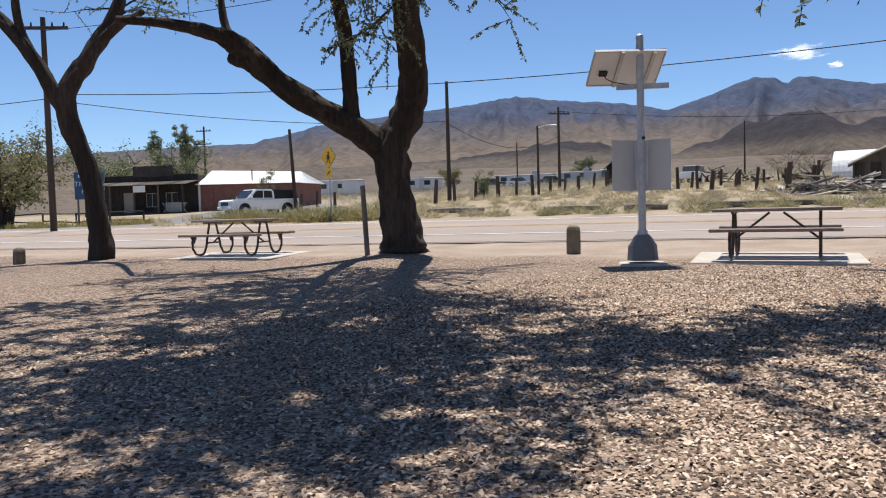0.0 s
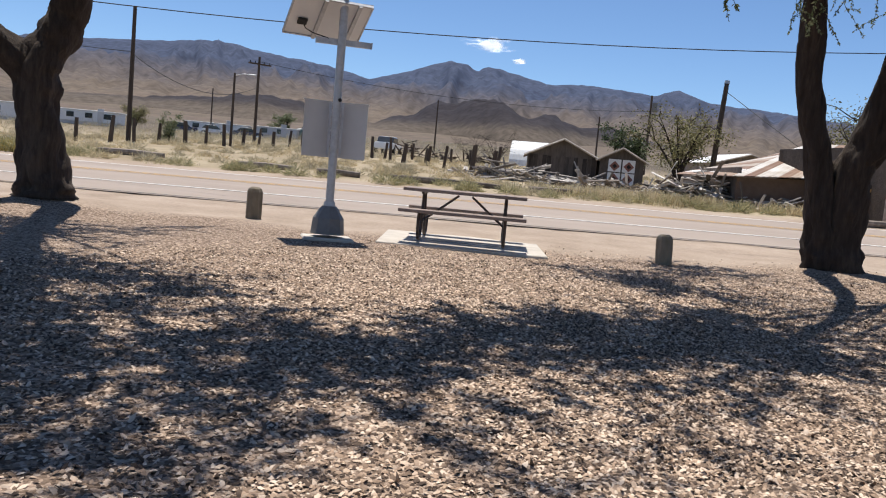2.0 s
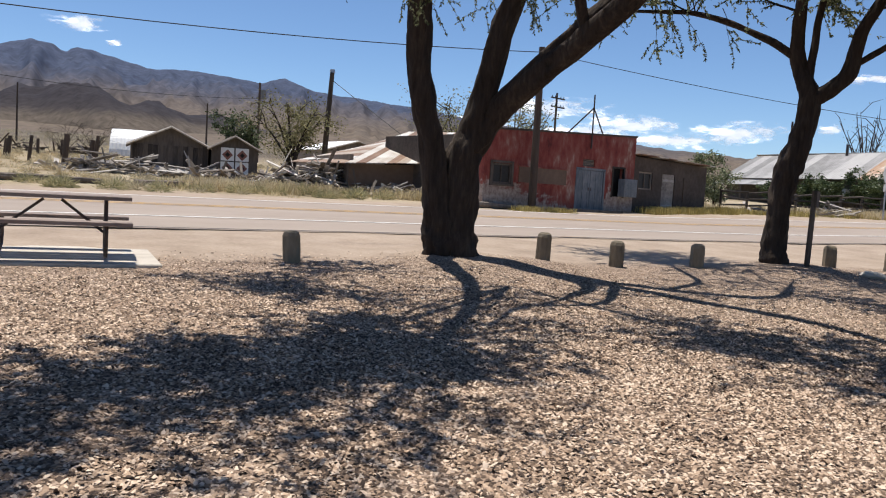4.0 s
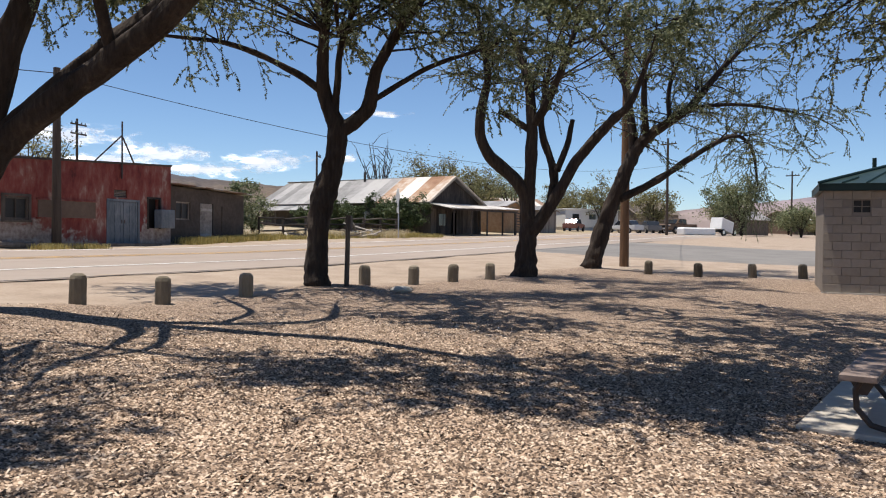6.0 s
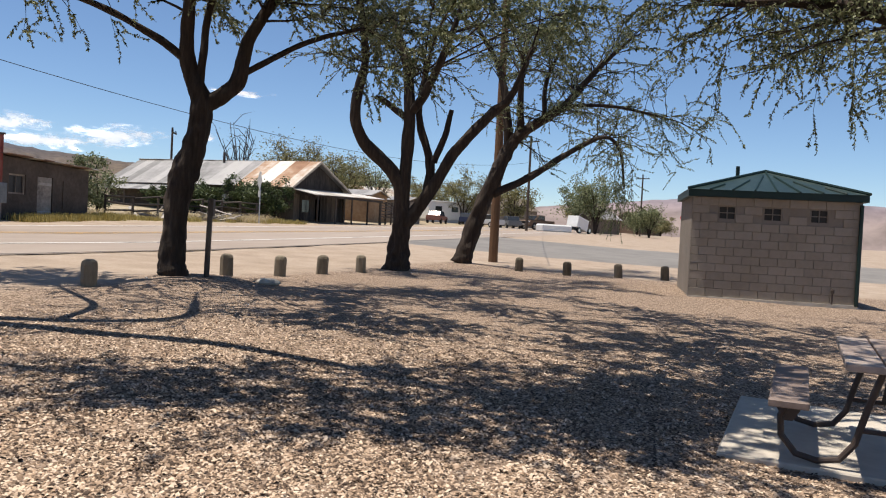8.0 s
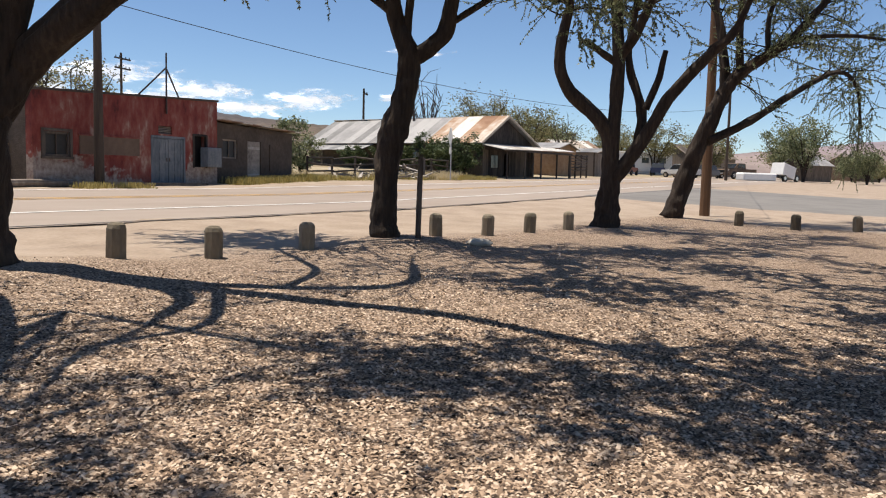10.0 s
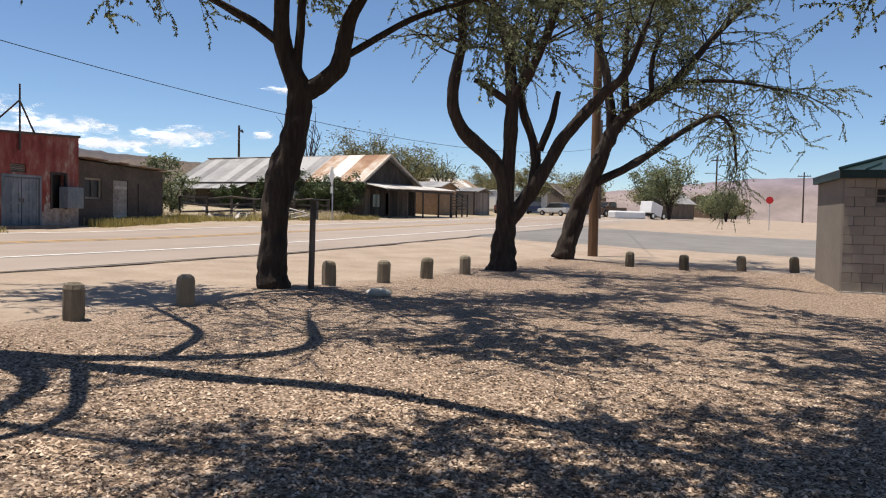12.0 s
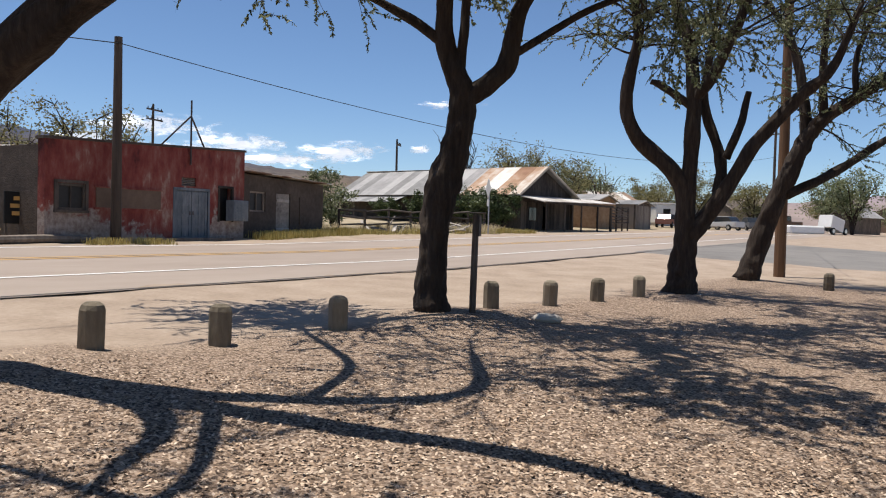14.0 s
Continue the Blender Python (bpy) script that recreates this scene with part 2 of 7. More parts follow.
M_TEAL = mat("faded_teal_paint", [(0.14, 0.22, 0.20), (0.22, 0.31, 0.29)], scale=4, bump=0.1)


def rock_material(name, low, mid, high, z0, z1, scale, patch):
    """Bare rock: one tint at the foot, others (painted haze too) higher up, broken by patches and gullies."""
    m = bpy.data.materials.new(name)
    m.use_nodes = True
    nt = m.node_tree
    b = nt.nodes["Principled BSDF"]
    b.inputs["Roughness"].default_value = 0.95
    b.inputs["Specular IOR Level"].default_value = 0.1
    geo = nt.nodes.new("ShaderNodeNewGeometry")
    sep = nt.nodes.new("ShaderNodeSeparateXYZ")
    nt.links.new(geo.outputs["Position"], sep.inputs[0])
    noises = []
    for sc, stretch in ((scale * 0.12, 1.0), (scale, 1.0), (scale * 2.2, 0.3)):
        mp = nt.nodes.new("ShaderNodeMapping")
        mp.inputs["Scale"].default_value = (1, 1, stretch)
        nt.links.new(geo.outputs["Position"], mp.inputs[0])
        n = nt.nodes.new("ShaderNodeTexNoise")
        n.inputs["Scale"].default_value = sc
        n.inputs["Detail"].default_value = 6
        n.inputs["Roughness"].default_value = 0.6
        nt.links.new(mp.outputs[0], n.inputs["Vector"])
        noises.append(n.outputs["Fac"])
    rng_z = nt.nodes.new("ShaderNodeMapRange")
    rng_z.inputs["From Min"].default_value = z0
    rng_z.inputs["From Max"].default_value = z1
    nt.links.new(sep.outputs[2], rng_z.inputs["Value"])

    def calc(op, a, c):
        n = nt.nodes.new("ShaderNodeMath")
        n.operation = op
        for i, v in enumerate((a, c)):
            if isinstance(v, (int, float)):
                n.inputs[i].default_value = v
            else:
                nt.links.new(v, n.inputs[i])
        return n.outputs[0]

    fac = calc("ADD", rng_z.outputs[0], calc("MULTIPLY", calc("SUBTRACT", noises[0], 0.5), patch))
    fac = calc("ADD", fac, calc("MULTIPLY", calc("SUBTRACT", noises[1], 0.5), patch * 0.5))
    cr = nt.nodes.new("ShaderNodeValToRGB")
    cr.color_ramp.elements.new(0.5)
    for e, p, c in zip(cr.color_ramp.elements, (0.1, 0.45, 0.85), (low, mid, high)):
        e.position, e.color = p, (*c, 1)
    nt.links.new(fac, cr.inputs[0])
    streak = nt.nodes.new("ShaderNodeMapRange")
    streak.inputs["From Min"].default_value = 0.33
    streak.inputs["From Max"].default_value = 0.67
    streak.inputs["To Min"].default_value = 0.72
    streak.inputs["To Max"].default_value = 1.25
    nt.links.new(noises[2], streak.inputs["Value"])
    mul = nt.nodes.new("ShaderNodeVectorMath")
    mul.operation = "SCALE"
    nt.links.new(cr.outputs[0], mul.inputs[0])
    nt.links.new(streak.outputs[0], mul.inputs["Scale"])
    nt.links.new(mul.outputs[0], b.inputs["Base Color"])
    return m


# the blue upper tint is distance haze put into the rock colour
M_MOUNTAIN = rock_material("hazed_mountain_rock", (0.135, 0.106, 0.082), (0.098, 0.084, 0.082), (0.055, 0.068, 0.108), 90, 300, 0.02, 0.6)
M_FOOTHILL = rock_material("dark_lava_rock", (0.105, 0.085, 0.068), (0.042, 0.036, 0.037), (0.033, 0.029, 0.033), 72, 118, 0.04, 0.5)
# pale because the haze over these hills is painted into their colour
M_FAR_HILL = rock_material("haze_paled_far_rock", (0.25, 0.20, 0.185), (0.22, 0.18, 0.19), (0.18, 0.165, 0.20), 60, 200, 0.0035, 0.3)


# ---- building helpers ----
def mesh_from(name, bm):
    me = bpy.data.meshes.new(name)
    bm.to_mesh(me)
    bm.free()
    return me


def part(name, bm, material, parent, label=""):
    ob = new(name, mesh_from(name, bm))
    ob.data.materials.append(material)
    ob.parent = parent
    if label:
        tagged(ob, label)
    return ob


def piece(name, me, parent, m):
    ob = new(name, me)
    ob.parent = parent
    ob.matrix_basis = m
    return ob


def thing(name, label, category, x=0.0, y=0.0, z=0.0, rz=0.0, group="", kind=""):
    ob = new(name)
    ob.empty_display_size = 0.2
    ob.matrix_world = pose(x, y, z, 0, 0, rz)
    return tagged(ob, label, category, group, kind)


def box(bm, cx, cy, cz, sx, sy, sz, turn=None, bevel=0.0):
    m = Matrix.Translation((cx, cy, cz))
    if turn is not None:
        m = m @ turn
    r = bmesh.ops.create_cube(bm, size=1.0, matrix=m @ Matrix.Diagonal((sx, sy, sz, 1)))
    if bevel:
        edges = list({e for v in r["verts"] for e in v.link_edges})
        bmesh.ops.bevel(bm, geom=edges, offset=bevel, segments=1, affect="EDGES")
    return bm


def boxes(*rows, bevel=0.0):
    bm = bmesh.new()
    for r in rows:
        box(bm, *r, bevel=bevel)
    return bm


def tube(bm, pts, radii, sides=8, rough=0.0, seed=0, cap=True, furrow=0.0):
    pts = [Vector(p) for p in pts]
    rings = []
    side = Vector((1, 0, 0))
    for i, p in enumerate(pts):
        d = (pts[min(i + 1, len(pts) - 1)] - pts[max(i - 1, 0)]).normalized()
        side = side - d * side.dot(d)
        if side.length < 1e-3:
            side = d.orthogonal()
        side.normalize()
        up = d.cross(side)
        ring = []
        for k in range(sides):
            a = 2 * math.pi * k / sides
            r = radii[i]
            if rough:
                r *= 1 + rough * noise.noise(Vector((math.cos(a) * 1.6, math.sin(a) * 1.6, i * 0.35 + seed * 7.1)))
            if furrow:
                q = Vector((math.cos(a) * 3.2, math.sin(a) * 3.2, i * 0.16 + seed * 3.3))
                r *= 1 + furrow * (0.6 - 2.2 * abs(noise.noise(q)) - 0.8 * abs(noise.noise(q * 2.3)))
            ring.append(bm.verts.new(p + side * (r * math.cos(a)) + up * (r * math.sin(a))))
        rings.append(ring)
    for a, b in zip(rings, rings[1:]):
        for k in range(sides):
            bm.faces.new((a[k], a[(k + 1) % sides], b[(k + 1) % sides], b[k]))
    if cap:
        bm.faces.new(rings[0][::-1])
        bm.faces.new(rings[-1])
    return bm


def pole_bm(h, r0, r1=None, sides=12, z0=0.0):
    return tube(bmesh.new(), [(0, 0, z0), (0, 0, z0 + h * 0.5), (0, 0, z0 + h)], [r0, (r0 + (r1 or r0)) / 2, r1 or r0], sides)


def prism(bm, outline, y0, y1):
    """Solid with an outline in x and z, from y0 to y1."""
    a = [bm.verts.new((x, y0, z)) for x, z in outline]
    b = [bm.verts.new((x, y1, z)) for x, z in outline]
    n = len(outline)
    bm.faces.new(a)
    bm.faces.new(b[::-1])
    for i in range(n):
        bm.faces.new((a[i], b[i], b[(i + 1) % n], a[(i + 1) % n]))
    bmesh.ops.recalc_face_normals(bm, faces=bm.faces)
    return bm


def raw(name, verts, faces, material):
    me = bpy.data.meshes.new(name)
    verts = np.asarray(verts, dtype=np.float32)
    faces = np.asarray(faces, dtype=np.int32)
    n, k = faces.shape
    me.vertices.add(len(verts))
    me.vertices.foreach_set("co", verts.ravel())
    me.loops.add(n * k)
    me.loops.foreach_set("vertex_index", faces.ravel())
    me.polygons.add(n)
    me.polygons.foreach_set("loop_start", np.arange(0, n * k, k, dtype=np.int32))
    me.polygons.foreach_set("loop_total", np.full(n, k, dtype=np.int32))
    me.update(calc_edges=True)
    me.materials.append(material)
    return me


def smooth(me):
    me.polygons.foreach_set("use_smooth", [True] * len(me.polygons))
    return me


# ---- the lie of the land ----
def clamp(v, a, b):
    return max(a, min(b, v))


def land(x, y):
    far = clamp((math.hypot(x, y) - 70) / 80, 0, 1)
    az = abs(math.degrees(math.atan2(x + 3, max(y, 0.1))))
    fan = 1 - far * clamp((az - 28) / 30, 0, 1) * 0.75
    yy = clamp(y, -60, 1800)
    z = 0.018 * (yy - 13) if yy < 13 else 0.034 * (yy - 13) if yy < 30 else 0.578 + 0.042 * (yy - 30) * fan
    return z + 0.012 * clamp(x - 20, 0, 120) - 0.045 * clamp(-x - 20, 0, 15) * clamp((y - 25) / 15, 0, 1)


def road_mid(x):
    return 22.7 + 0.085 * x


# ---- ground ----
def ground_material():
    m = bpy.data.materials.new("desert_ground")
    m.use_nodes = True
    nt = m.node_tree
    b = nt.nodes["Principled BSDF"]
    b.inputs["Roughness"].default_value = 0.95
    b.inputs["Specular IOR Level"].default_value = 0.15
    geo = nt.nodes.new("ShaderNodeNewGeometry")
    sep = nt.nodes.new("ShaderNodeSeparateXYZ")
    nt.links.new(geo.outputs["Position"], sep.inputs[0])

    def nz(scale, detail=4.0):
        n = nt.nodes.new("ShaderNodeTexNoise")
        n.inputs["Scale"].default_value = scale
        n.inputs["Detail"].default_value = detail
        nt.links.new(geo.outputs["Position"], n.inputs["Vector"])
        return n.outputs["Fac"]

    def calc(op, a, c):
        n = nt.nodes.new("ShaderNodeMath")
        n.operation = op
        for i, v in enumerate((a, c)):
            if isinstance(v, (int, float)):
                n.inputs[i].default_value = v
            else:
                nt.links.new(v, n.inputs[i])
        return n.outputs[0]

    def ramp(fac, lo, hi, *cols):
        cr = nt.nodes.new("ShaderNodeValToRGB")
        el = cr.color_ramp.elements
        while len(el) < len(cols):
            el.new(0.5)
        for i, c in enumerate(cols):
            el[i].position = lo + (hi - lo) * i / (len(cols) - 1)
            el[i].color = (*c, 1)
        nt.links.new(fac, cr.inputs[0])
        return cr.outputs[0]

    def blend(fac, a, c):
        n = nt.nodes.new("ShaderNodeMix")
        n.data_type = "RGBA"
        nt.links.new(fac, n.inputs["Factor"])
        nt.links.new(a, n.inputs["A"])
        nt.links.new(c, n.inputs["B"])
        return n.outputs["Result"]

    vor = nt.nodes.new("ShaderNodeTexVoronoi")
    vor.inputs["Scale"].default_value = 46
    nt.links.new(geo.outputs["Position"], vor.inputs["Vector"])
    bw = nt.nodes.new("ShaderNodeRGBToBW")
    nt.links.new(vor.outputs["Color"], bw.inputs[0])
    gravel = ramp(bw.outputs[0], 0.1, 0.9, (0.06, 0.042, 0.031), (0.19, 0.134, 0.097), (0.34, 0.247, 0.184), (0.50, 0.395, 0.31))
    dirt = ramp(calc("ADD", calc("MULTIPLY", nz(1.1, 6), 0.6), calc("MULTIPLY", nz(14, 4), 0.4)), 0.3, 0.7,
                (0.25, 0.19, 0.143), (0.335, 0.262, 0.202), (0.41, 0.33, 0.262))
    desert = ramp(calc("ADD", calc("MULTIPLY", nz(0.05, 6), 0.6), calc("MULTIPLY", nz(1.2, 4), 0.4)), 0.35, 0.65,
                  (0.085, 0.067, 0.05), (0.125, 0.10, 0.075), (0.18, 0.145, 0.108))
    wob = calc("MULTIPLY", calc("SUBTRACT", nz(0.6, 5), 0.5), 2.6)
    # gravel lies inside the row of bollards
    north = calc("ADD", sep.outputs[1], wob)
    east = calc("ADD", sep.outputs[0], wob)
    in_y = ramp(calc("MULTIPLY", north, 0.05), 0.655, 0.70, (1, 1, 1), (0, 0, 0))
    in_x = ramp(calc("MULTIPLY", east, 0.02), 0.50, 0.52, (1, 1, 1), (0, 0, 0))
    gmask = calc("MULTIPLY", in_y, in_x)
    desert_y = ramp(calc("MULTIPLY", calc("SUBTRACT", north, calc("MULTIPLY", sep.outputs[0], 0.085)), 0.02), 0.565, 0.60, (0, 0, 0), (1, 1, 1))
    sandy = ramp(calc("ADD", calc("MULTIPLY", nz(0.35, 6), 0.6), calc("MULTIPLY", nz(5, 4), 0.4)), 0.35, 0.65, (0.22, 0.172, 0.11), (0.31, 0.25, 0.165), (0.40, 0.33, 0.235))
    lot = ramp(calc("MULTIPLY", north, 0.005), 0.35, 0.60, (0, 0, 0), (1, 1, 1))
    col = blend(gmask, blend(desert_y, dirt, blend(lot, sandy, desert)), gravel)
    nt.links.new(col, b.inputs["Base Color"])
    bp = nt.nodes.new("ShaderNodeBump")
    bp.inputs["Strength"].default_value = 0.8
    bp.inputs["Distance"].default_value = 0.03
    inv = calc("SUBTRACT", 1.0, vor.outputs["Distance"])
    nt.links.new(calc("ADD", calc("MULTIPLY", calc("MULTIPLY", inv, gmask), 0.8), calc("MULTIPLY", nz(30, 4), 0.35)), bp.inputs["Height"])
    nt.links.new(bp.outputs[0], b.inputs["Normal"])
    return m


MOUNDS = [(5.4, 13.7, 1.3, 0.13), (12.0, 13.3, 1.2, 0.12), (-6.8, 13.6, 1.2, 0.10), (19.7, 12.7, 1.0, 0.08), (24.9, 12.9, 1.0, 0.08), (6.6, 13.2, 0.9, 0.10), (12.9, 12.9, 0.8, 0.08), (8.0, 2.6, 4.2, -0.21)]


def soil(x, y):
    """Height of the earth with its small unevenness and the mounds round the trees."""
    z = land(x, y)
    if -30 < x < 45 and -15 < y < 60:
        z += 0.03 * noise.noise(Vector((x * 0.5, y * 0.5, 0))) + 0.012 * noise.noise(Vector((x * 2.1, y * 2.1, 3)))
        for mx, my, r, h in MOUNDS:
            d2 = ((x - mx) ** 2 + (y - my) ** 2) / (r * r)
            if d2 < 6:
                z += h * math.exp(-d2 * 1.4)
    return z


def axis(lo, hi, near_lo, near_hi, step):
    mid = list(np.arange(near_lo, near_hi + 0.01, step))
    left, right, d = [near_lo], [near_hi], step
    while right[-1] < hi or left[-1] > lo:
        d *= 1.25
        left.append(max(left[-1] - d, lo))
        right.append(min(right[-1] + d, hi))
    return sorted(set([round(float(v), 3) for v in left + mid + right]))


gx, gy = axis(-4600, 4600, -30, 45, 0.4), axis(-4600, 4600, -12, 40, 0.4)
verts = [(x, y, soil(x, y)) for y in gy for x in gx]
nx, ny = len(gx), len(gy)
jj, ii = np.meshgrid(np.arange(ny - 1), np.arange(nx - 1), indexing="ij")
q = (jj * nx + ii).ravel()
ground = new("ground", smooth(raw("ground", verts, np.stack([q, q + 1, q + nx + 1, q + nx], 1), ground_material())))
tagged(ground, "pinkish gravel park giving way to sandy desert ground", "ground", kind="structure")


def ribbon(name, x0, x1, off0, off1, lift, material, step=1.0, slope=0.085, label="", category="road", kind="structure", thick=0.0):
    """A strip along the highway between two offsets from its middle line."""
    xs = np.arange(x0, x1 + 0.01, step)
    n = 7 if thick else 2
    vs, fs = [], []
    for x in xs:
        for k in range(n):
            o = off0 + (off1 - off0) * k / (n - 1)
            if thick and k in (0, n - 1):
                o += 0.12 * noise.noise(Vector((x * 0.9, k, 5)))
            y = road_mid(x) + o
            vs.append((x, y, land(x, y) + lift + (0.0 if not thick else -0.05 if k in (0, n - 1) else 0.0)))
    for i in range(len(xs) - 1):
        for k in range(n - 1):
            a = i * n + k
            fs.append((a, a + n, a + n + 1, a + 1))
    ob = new(name, raw(name, vs, fs, material))
    return tagged(ob, label, category, kind=kind)


ribbon("road", -260, 330, -5.4, 4.3, 0.055, M_ASPHALT, 1.0, label="sun-bleached two-lane asphalt highway", thick=0.05)
# one dark strip paints the edge crack together with the lip's shadow
ribbon("asphalt_edge", -120, 60, -5.52, -5.38, 0.03, M_EDGE_CRACK_SHADE, 0.7, label="dark strip for the cracked asphalt edge and its painted lip shadow", category="road edge")
ribbon("edge_line", -260, 330, -3.45, -3.32, 0.064, M_LINE_WHITE, 2.0, label="worn white painted edge line", category="road marking")
ribbon("edge_line", -260, 330, 3.05, 3.17, 0.064, M_LINE_WHITE, 2.0, label="worn white painted edge line", category="road marking")
ribbon("centre_line", -260, 330, -0.22, -0.12, 0.064, M_LINE_YELLOW, 2.0, label="faded yellow painted centre line", category="road marking")
ribbon("centre_line", -260, 330, 0.12, 0.22, 0.064, M_LINE_YELLOW, 2.0, label="faded yellow painted centre line", category="road marking")


def sheet(name, corners, lift, material, label, category, n=14):
    """A paved four-cornered patch that follows the land."""
    a, b, c, d = [Vector((*p, 0)) for p in corners]
    vs, fs = [], []
    for i in range(n + 1):
        for j in range(n + 1):
            p = a.lerp(b, i / n).lerp(d.lerp(c, i / n), j / n)
            edge = i in (0, n) or j in (0, n)
            x, y = p.x + (0.25 * noise.noise(Vector((p.x, p.y, 1))) if edge else 0), p.y
            vs.append((x, y, land(x, y) + (lift if not edge else lift - 0.06)))
    for i in range(n):
        for j in range(n):
            k = i * (n + 1) + j
            fs.append((k, k + n + 1, k + n + 2, k + 1))
    return tagged(new(name, raw(name, vs, fs, material)), label, category, kind="structure")


sheet("side_road", [(37, -40), (50, -40), (56, 23.6), (34, 21.8)], 0.05, M_ASPHALT_GREY, "grey patched asphalt side road joining the highway", "road", 24)
sheet("far_driveway", [(-36, 25), (-26, 25.5), (-42, 70), (-52, 70)], 0.05, M_ASPHALT_GREY, "grey asphalt lane running back from the highway", "road", 20)


# ---- mountains ----
SKYLINE = [(-75, 2.2), (-60, 3.4), (-49, 4.0), (-42.5, 4.45), (-37, 4.7), (-32.6, 5.8), (-29, 6.3), (-23, 6.95), (-18.1, 7.5), (-15, 7.1), (-11, 6.75), (-8.1, 6.1),
           (-5.1, 7.0), (-2.5, 7.95), (-0.6, 7.35), (1.1, 7.65), (4.4, 6.85), (7.3, 7.0), (11.9, 6.6), (13.4, 7.05), (15.5, 6.3), (20.4, 5.9), (26, 5.2), (32, 4.4), (38, 3.9),
           (45, 3.35), (52, 2.6), (60, 1.6), (68, 1.3), (76, 2.2), (84, 3.0), (91, 3.1), (100, 2.6), (112, 2.0)]


def ridge(p, octaves=6):
    s, a, f = 0.0, 0.5, 1.0
    for _ in range(octaves):
        s += a * (1 - 2 * abs(noise.noise(p * f)))
        a *= 0.5
        f *= 2.1
    return s


def range_mesh(name, label, material, a0, a1, step, rs, height):
    azs = np.arange(a0, a1, step)
    vs = []
    for r in rs:
        for a in azs:
            rad = math.radians(a)
            x, y = r * math.sin(rad), r * math.cos(rad)
            vs.append((x, y, height(a, r, x, y)))
    n, k = len(rs), len(azs)
    j, i = np.meshgrid(np.arange(n - 1), np.arange(k - 1), indexing="ij")
    f = (j * k + i).ravel()
    ob = new(name, smooth(raw(name, vs, np.stack([f, f + k, f + k + 1, f + 1], 1), material)))
    return tagged(ob, label, "mountains", kind="structure")


SKY_AZ, SKY_EL = [a for a, _ in SKYLINE], [e for _, e in SKYLINE]


def crest(a):
    return float(np.interp(a, SKY_AZ, SKY_EL)) + 0.10 * noise.noise(Vector((a * 0.9, 0, 0))) + 0.05 * noise.noise(Vector((a * 2.7, 1, 0)))


def main_range(a, r, x, y):
    base = land(x, y) - 3 + 24 * clamp((r - 950) / 650, 0, 1) * clamp((32 - abs(a + 6)) / 12, 0, 1)
    top = 3000 * math.tan(math.radians(crest(a))) + 1
    rough_r = ridge(Vector((x / 420, y / 420, 0.3)))
    gul = ridge(Vector((a * 0.42, r / 1100, 7)))
    s = clamp((r - 1350) / 1650, 0, 1)
    h = (top - base) * (s ** 1.9 if s < 1 else 1.0)
    h *= 1 + (0.75 * gul + 0.8 * rough_r - 0.5) * (1 - s) * 2.2
    if r > 3000:
        h *= max(0.0, 1 - (r - 3000) / 500)
    return base + max(h, 0)


FOOT_LINE = [(-38, 14), (-33, 30), (-30, 20), (-24, 22), (-19, 34), (-16, 44), (-12.5, 40), (-9.5, 16), (-7.5, 14), (-5, 40), (-3, 66), (-1, 76), (1.4, 72), (3.6, 46), (5.2, 54), (7, 40), (9, 44), (12, 22), (15, 8)]


def foothill(a, r, x, y):
    """A broken line of dark low hills before the range."""
    top = float(np.interp(a + 0.5 * noise.noise(Vector((a * 0.7, r / 260, 4))), [p for p, _ in FOOT_LINE], [h for _, h in FOOT_LINE]))
    mid = 1560 + 130 * noise.noise(Vector((a * 0.16, 0, 9)))
    u = (r - mid) / 330
    spur = ridge(Vector((a * 0.34, r / 420, 2.0)), 5)
    h = top * max(0.0, 1 - u * u) * (1 + 0.28 * (spur - 0.4))
    return land(x, y) - 12 + 18 * max(0.0, 1 - u * u) ** 0.5 + h + 5 * noise.noise(Vector((x / 45, y / 45, 1)))


def east_hills(a, r, x, y):
    s = clamp((r - 2600) / 400, 0, 1)
    top = 3000 * math.tan(math.radians(crest(a)))
    h = (top - land(x, y)) * s * (1 + 0.5 * ridge(Vector((a * 0.5, r / 900, 3))) * (1 - s))
    return land(x, y) - 4 + max(0, h * (1 if r <= 3000 else max(0.0, 1 - (r - 3000) / 400)))


def mountains():
    rs = np.concatenate([np.linspace(900, 2950, 86), np.linspace(3000, 3600, 6)])
    range_mesh("mountains", "bare brown desert mountain range with gullied slopes, heights tinted blue for haze", M_MOUNTAIN, -75, 62, 0.2, rs, main_range)
    range_mesh("foothills", "dark low lava foothills before the range", M_FOOTHILL, -38, 15, 0.16, np.linspace(1150, 2000, 60), foothill)
    range_mesh("far_hills", "desert hills in the distance, coloured pale for haze", M_FAR_HILL, 60, 112, 0.4, np.concatenate([np.linspace(2500, 3000, 14), np.linspace(3080, 3500, 5)]), east_hills)


mountains()


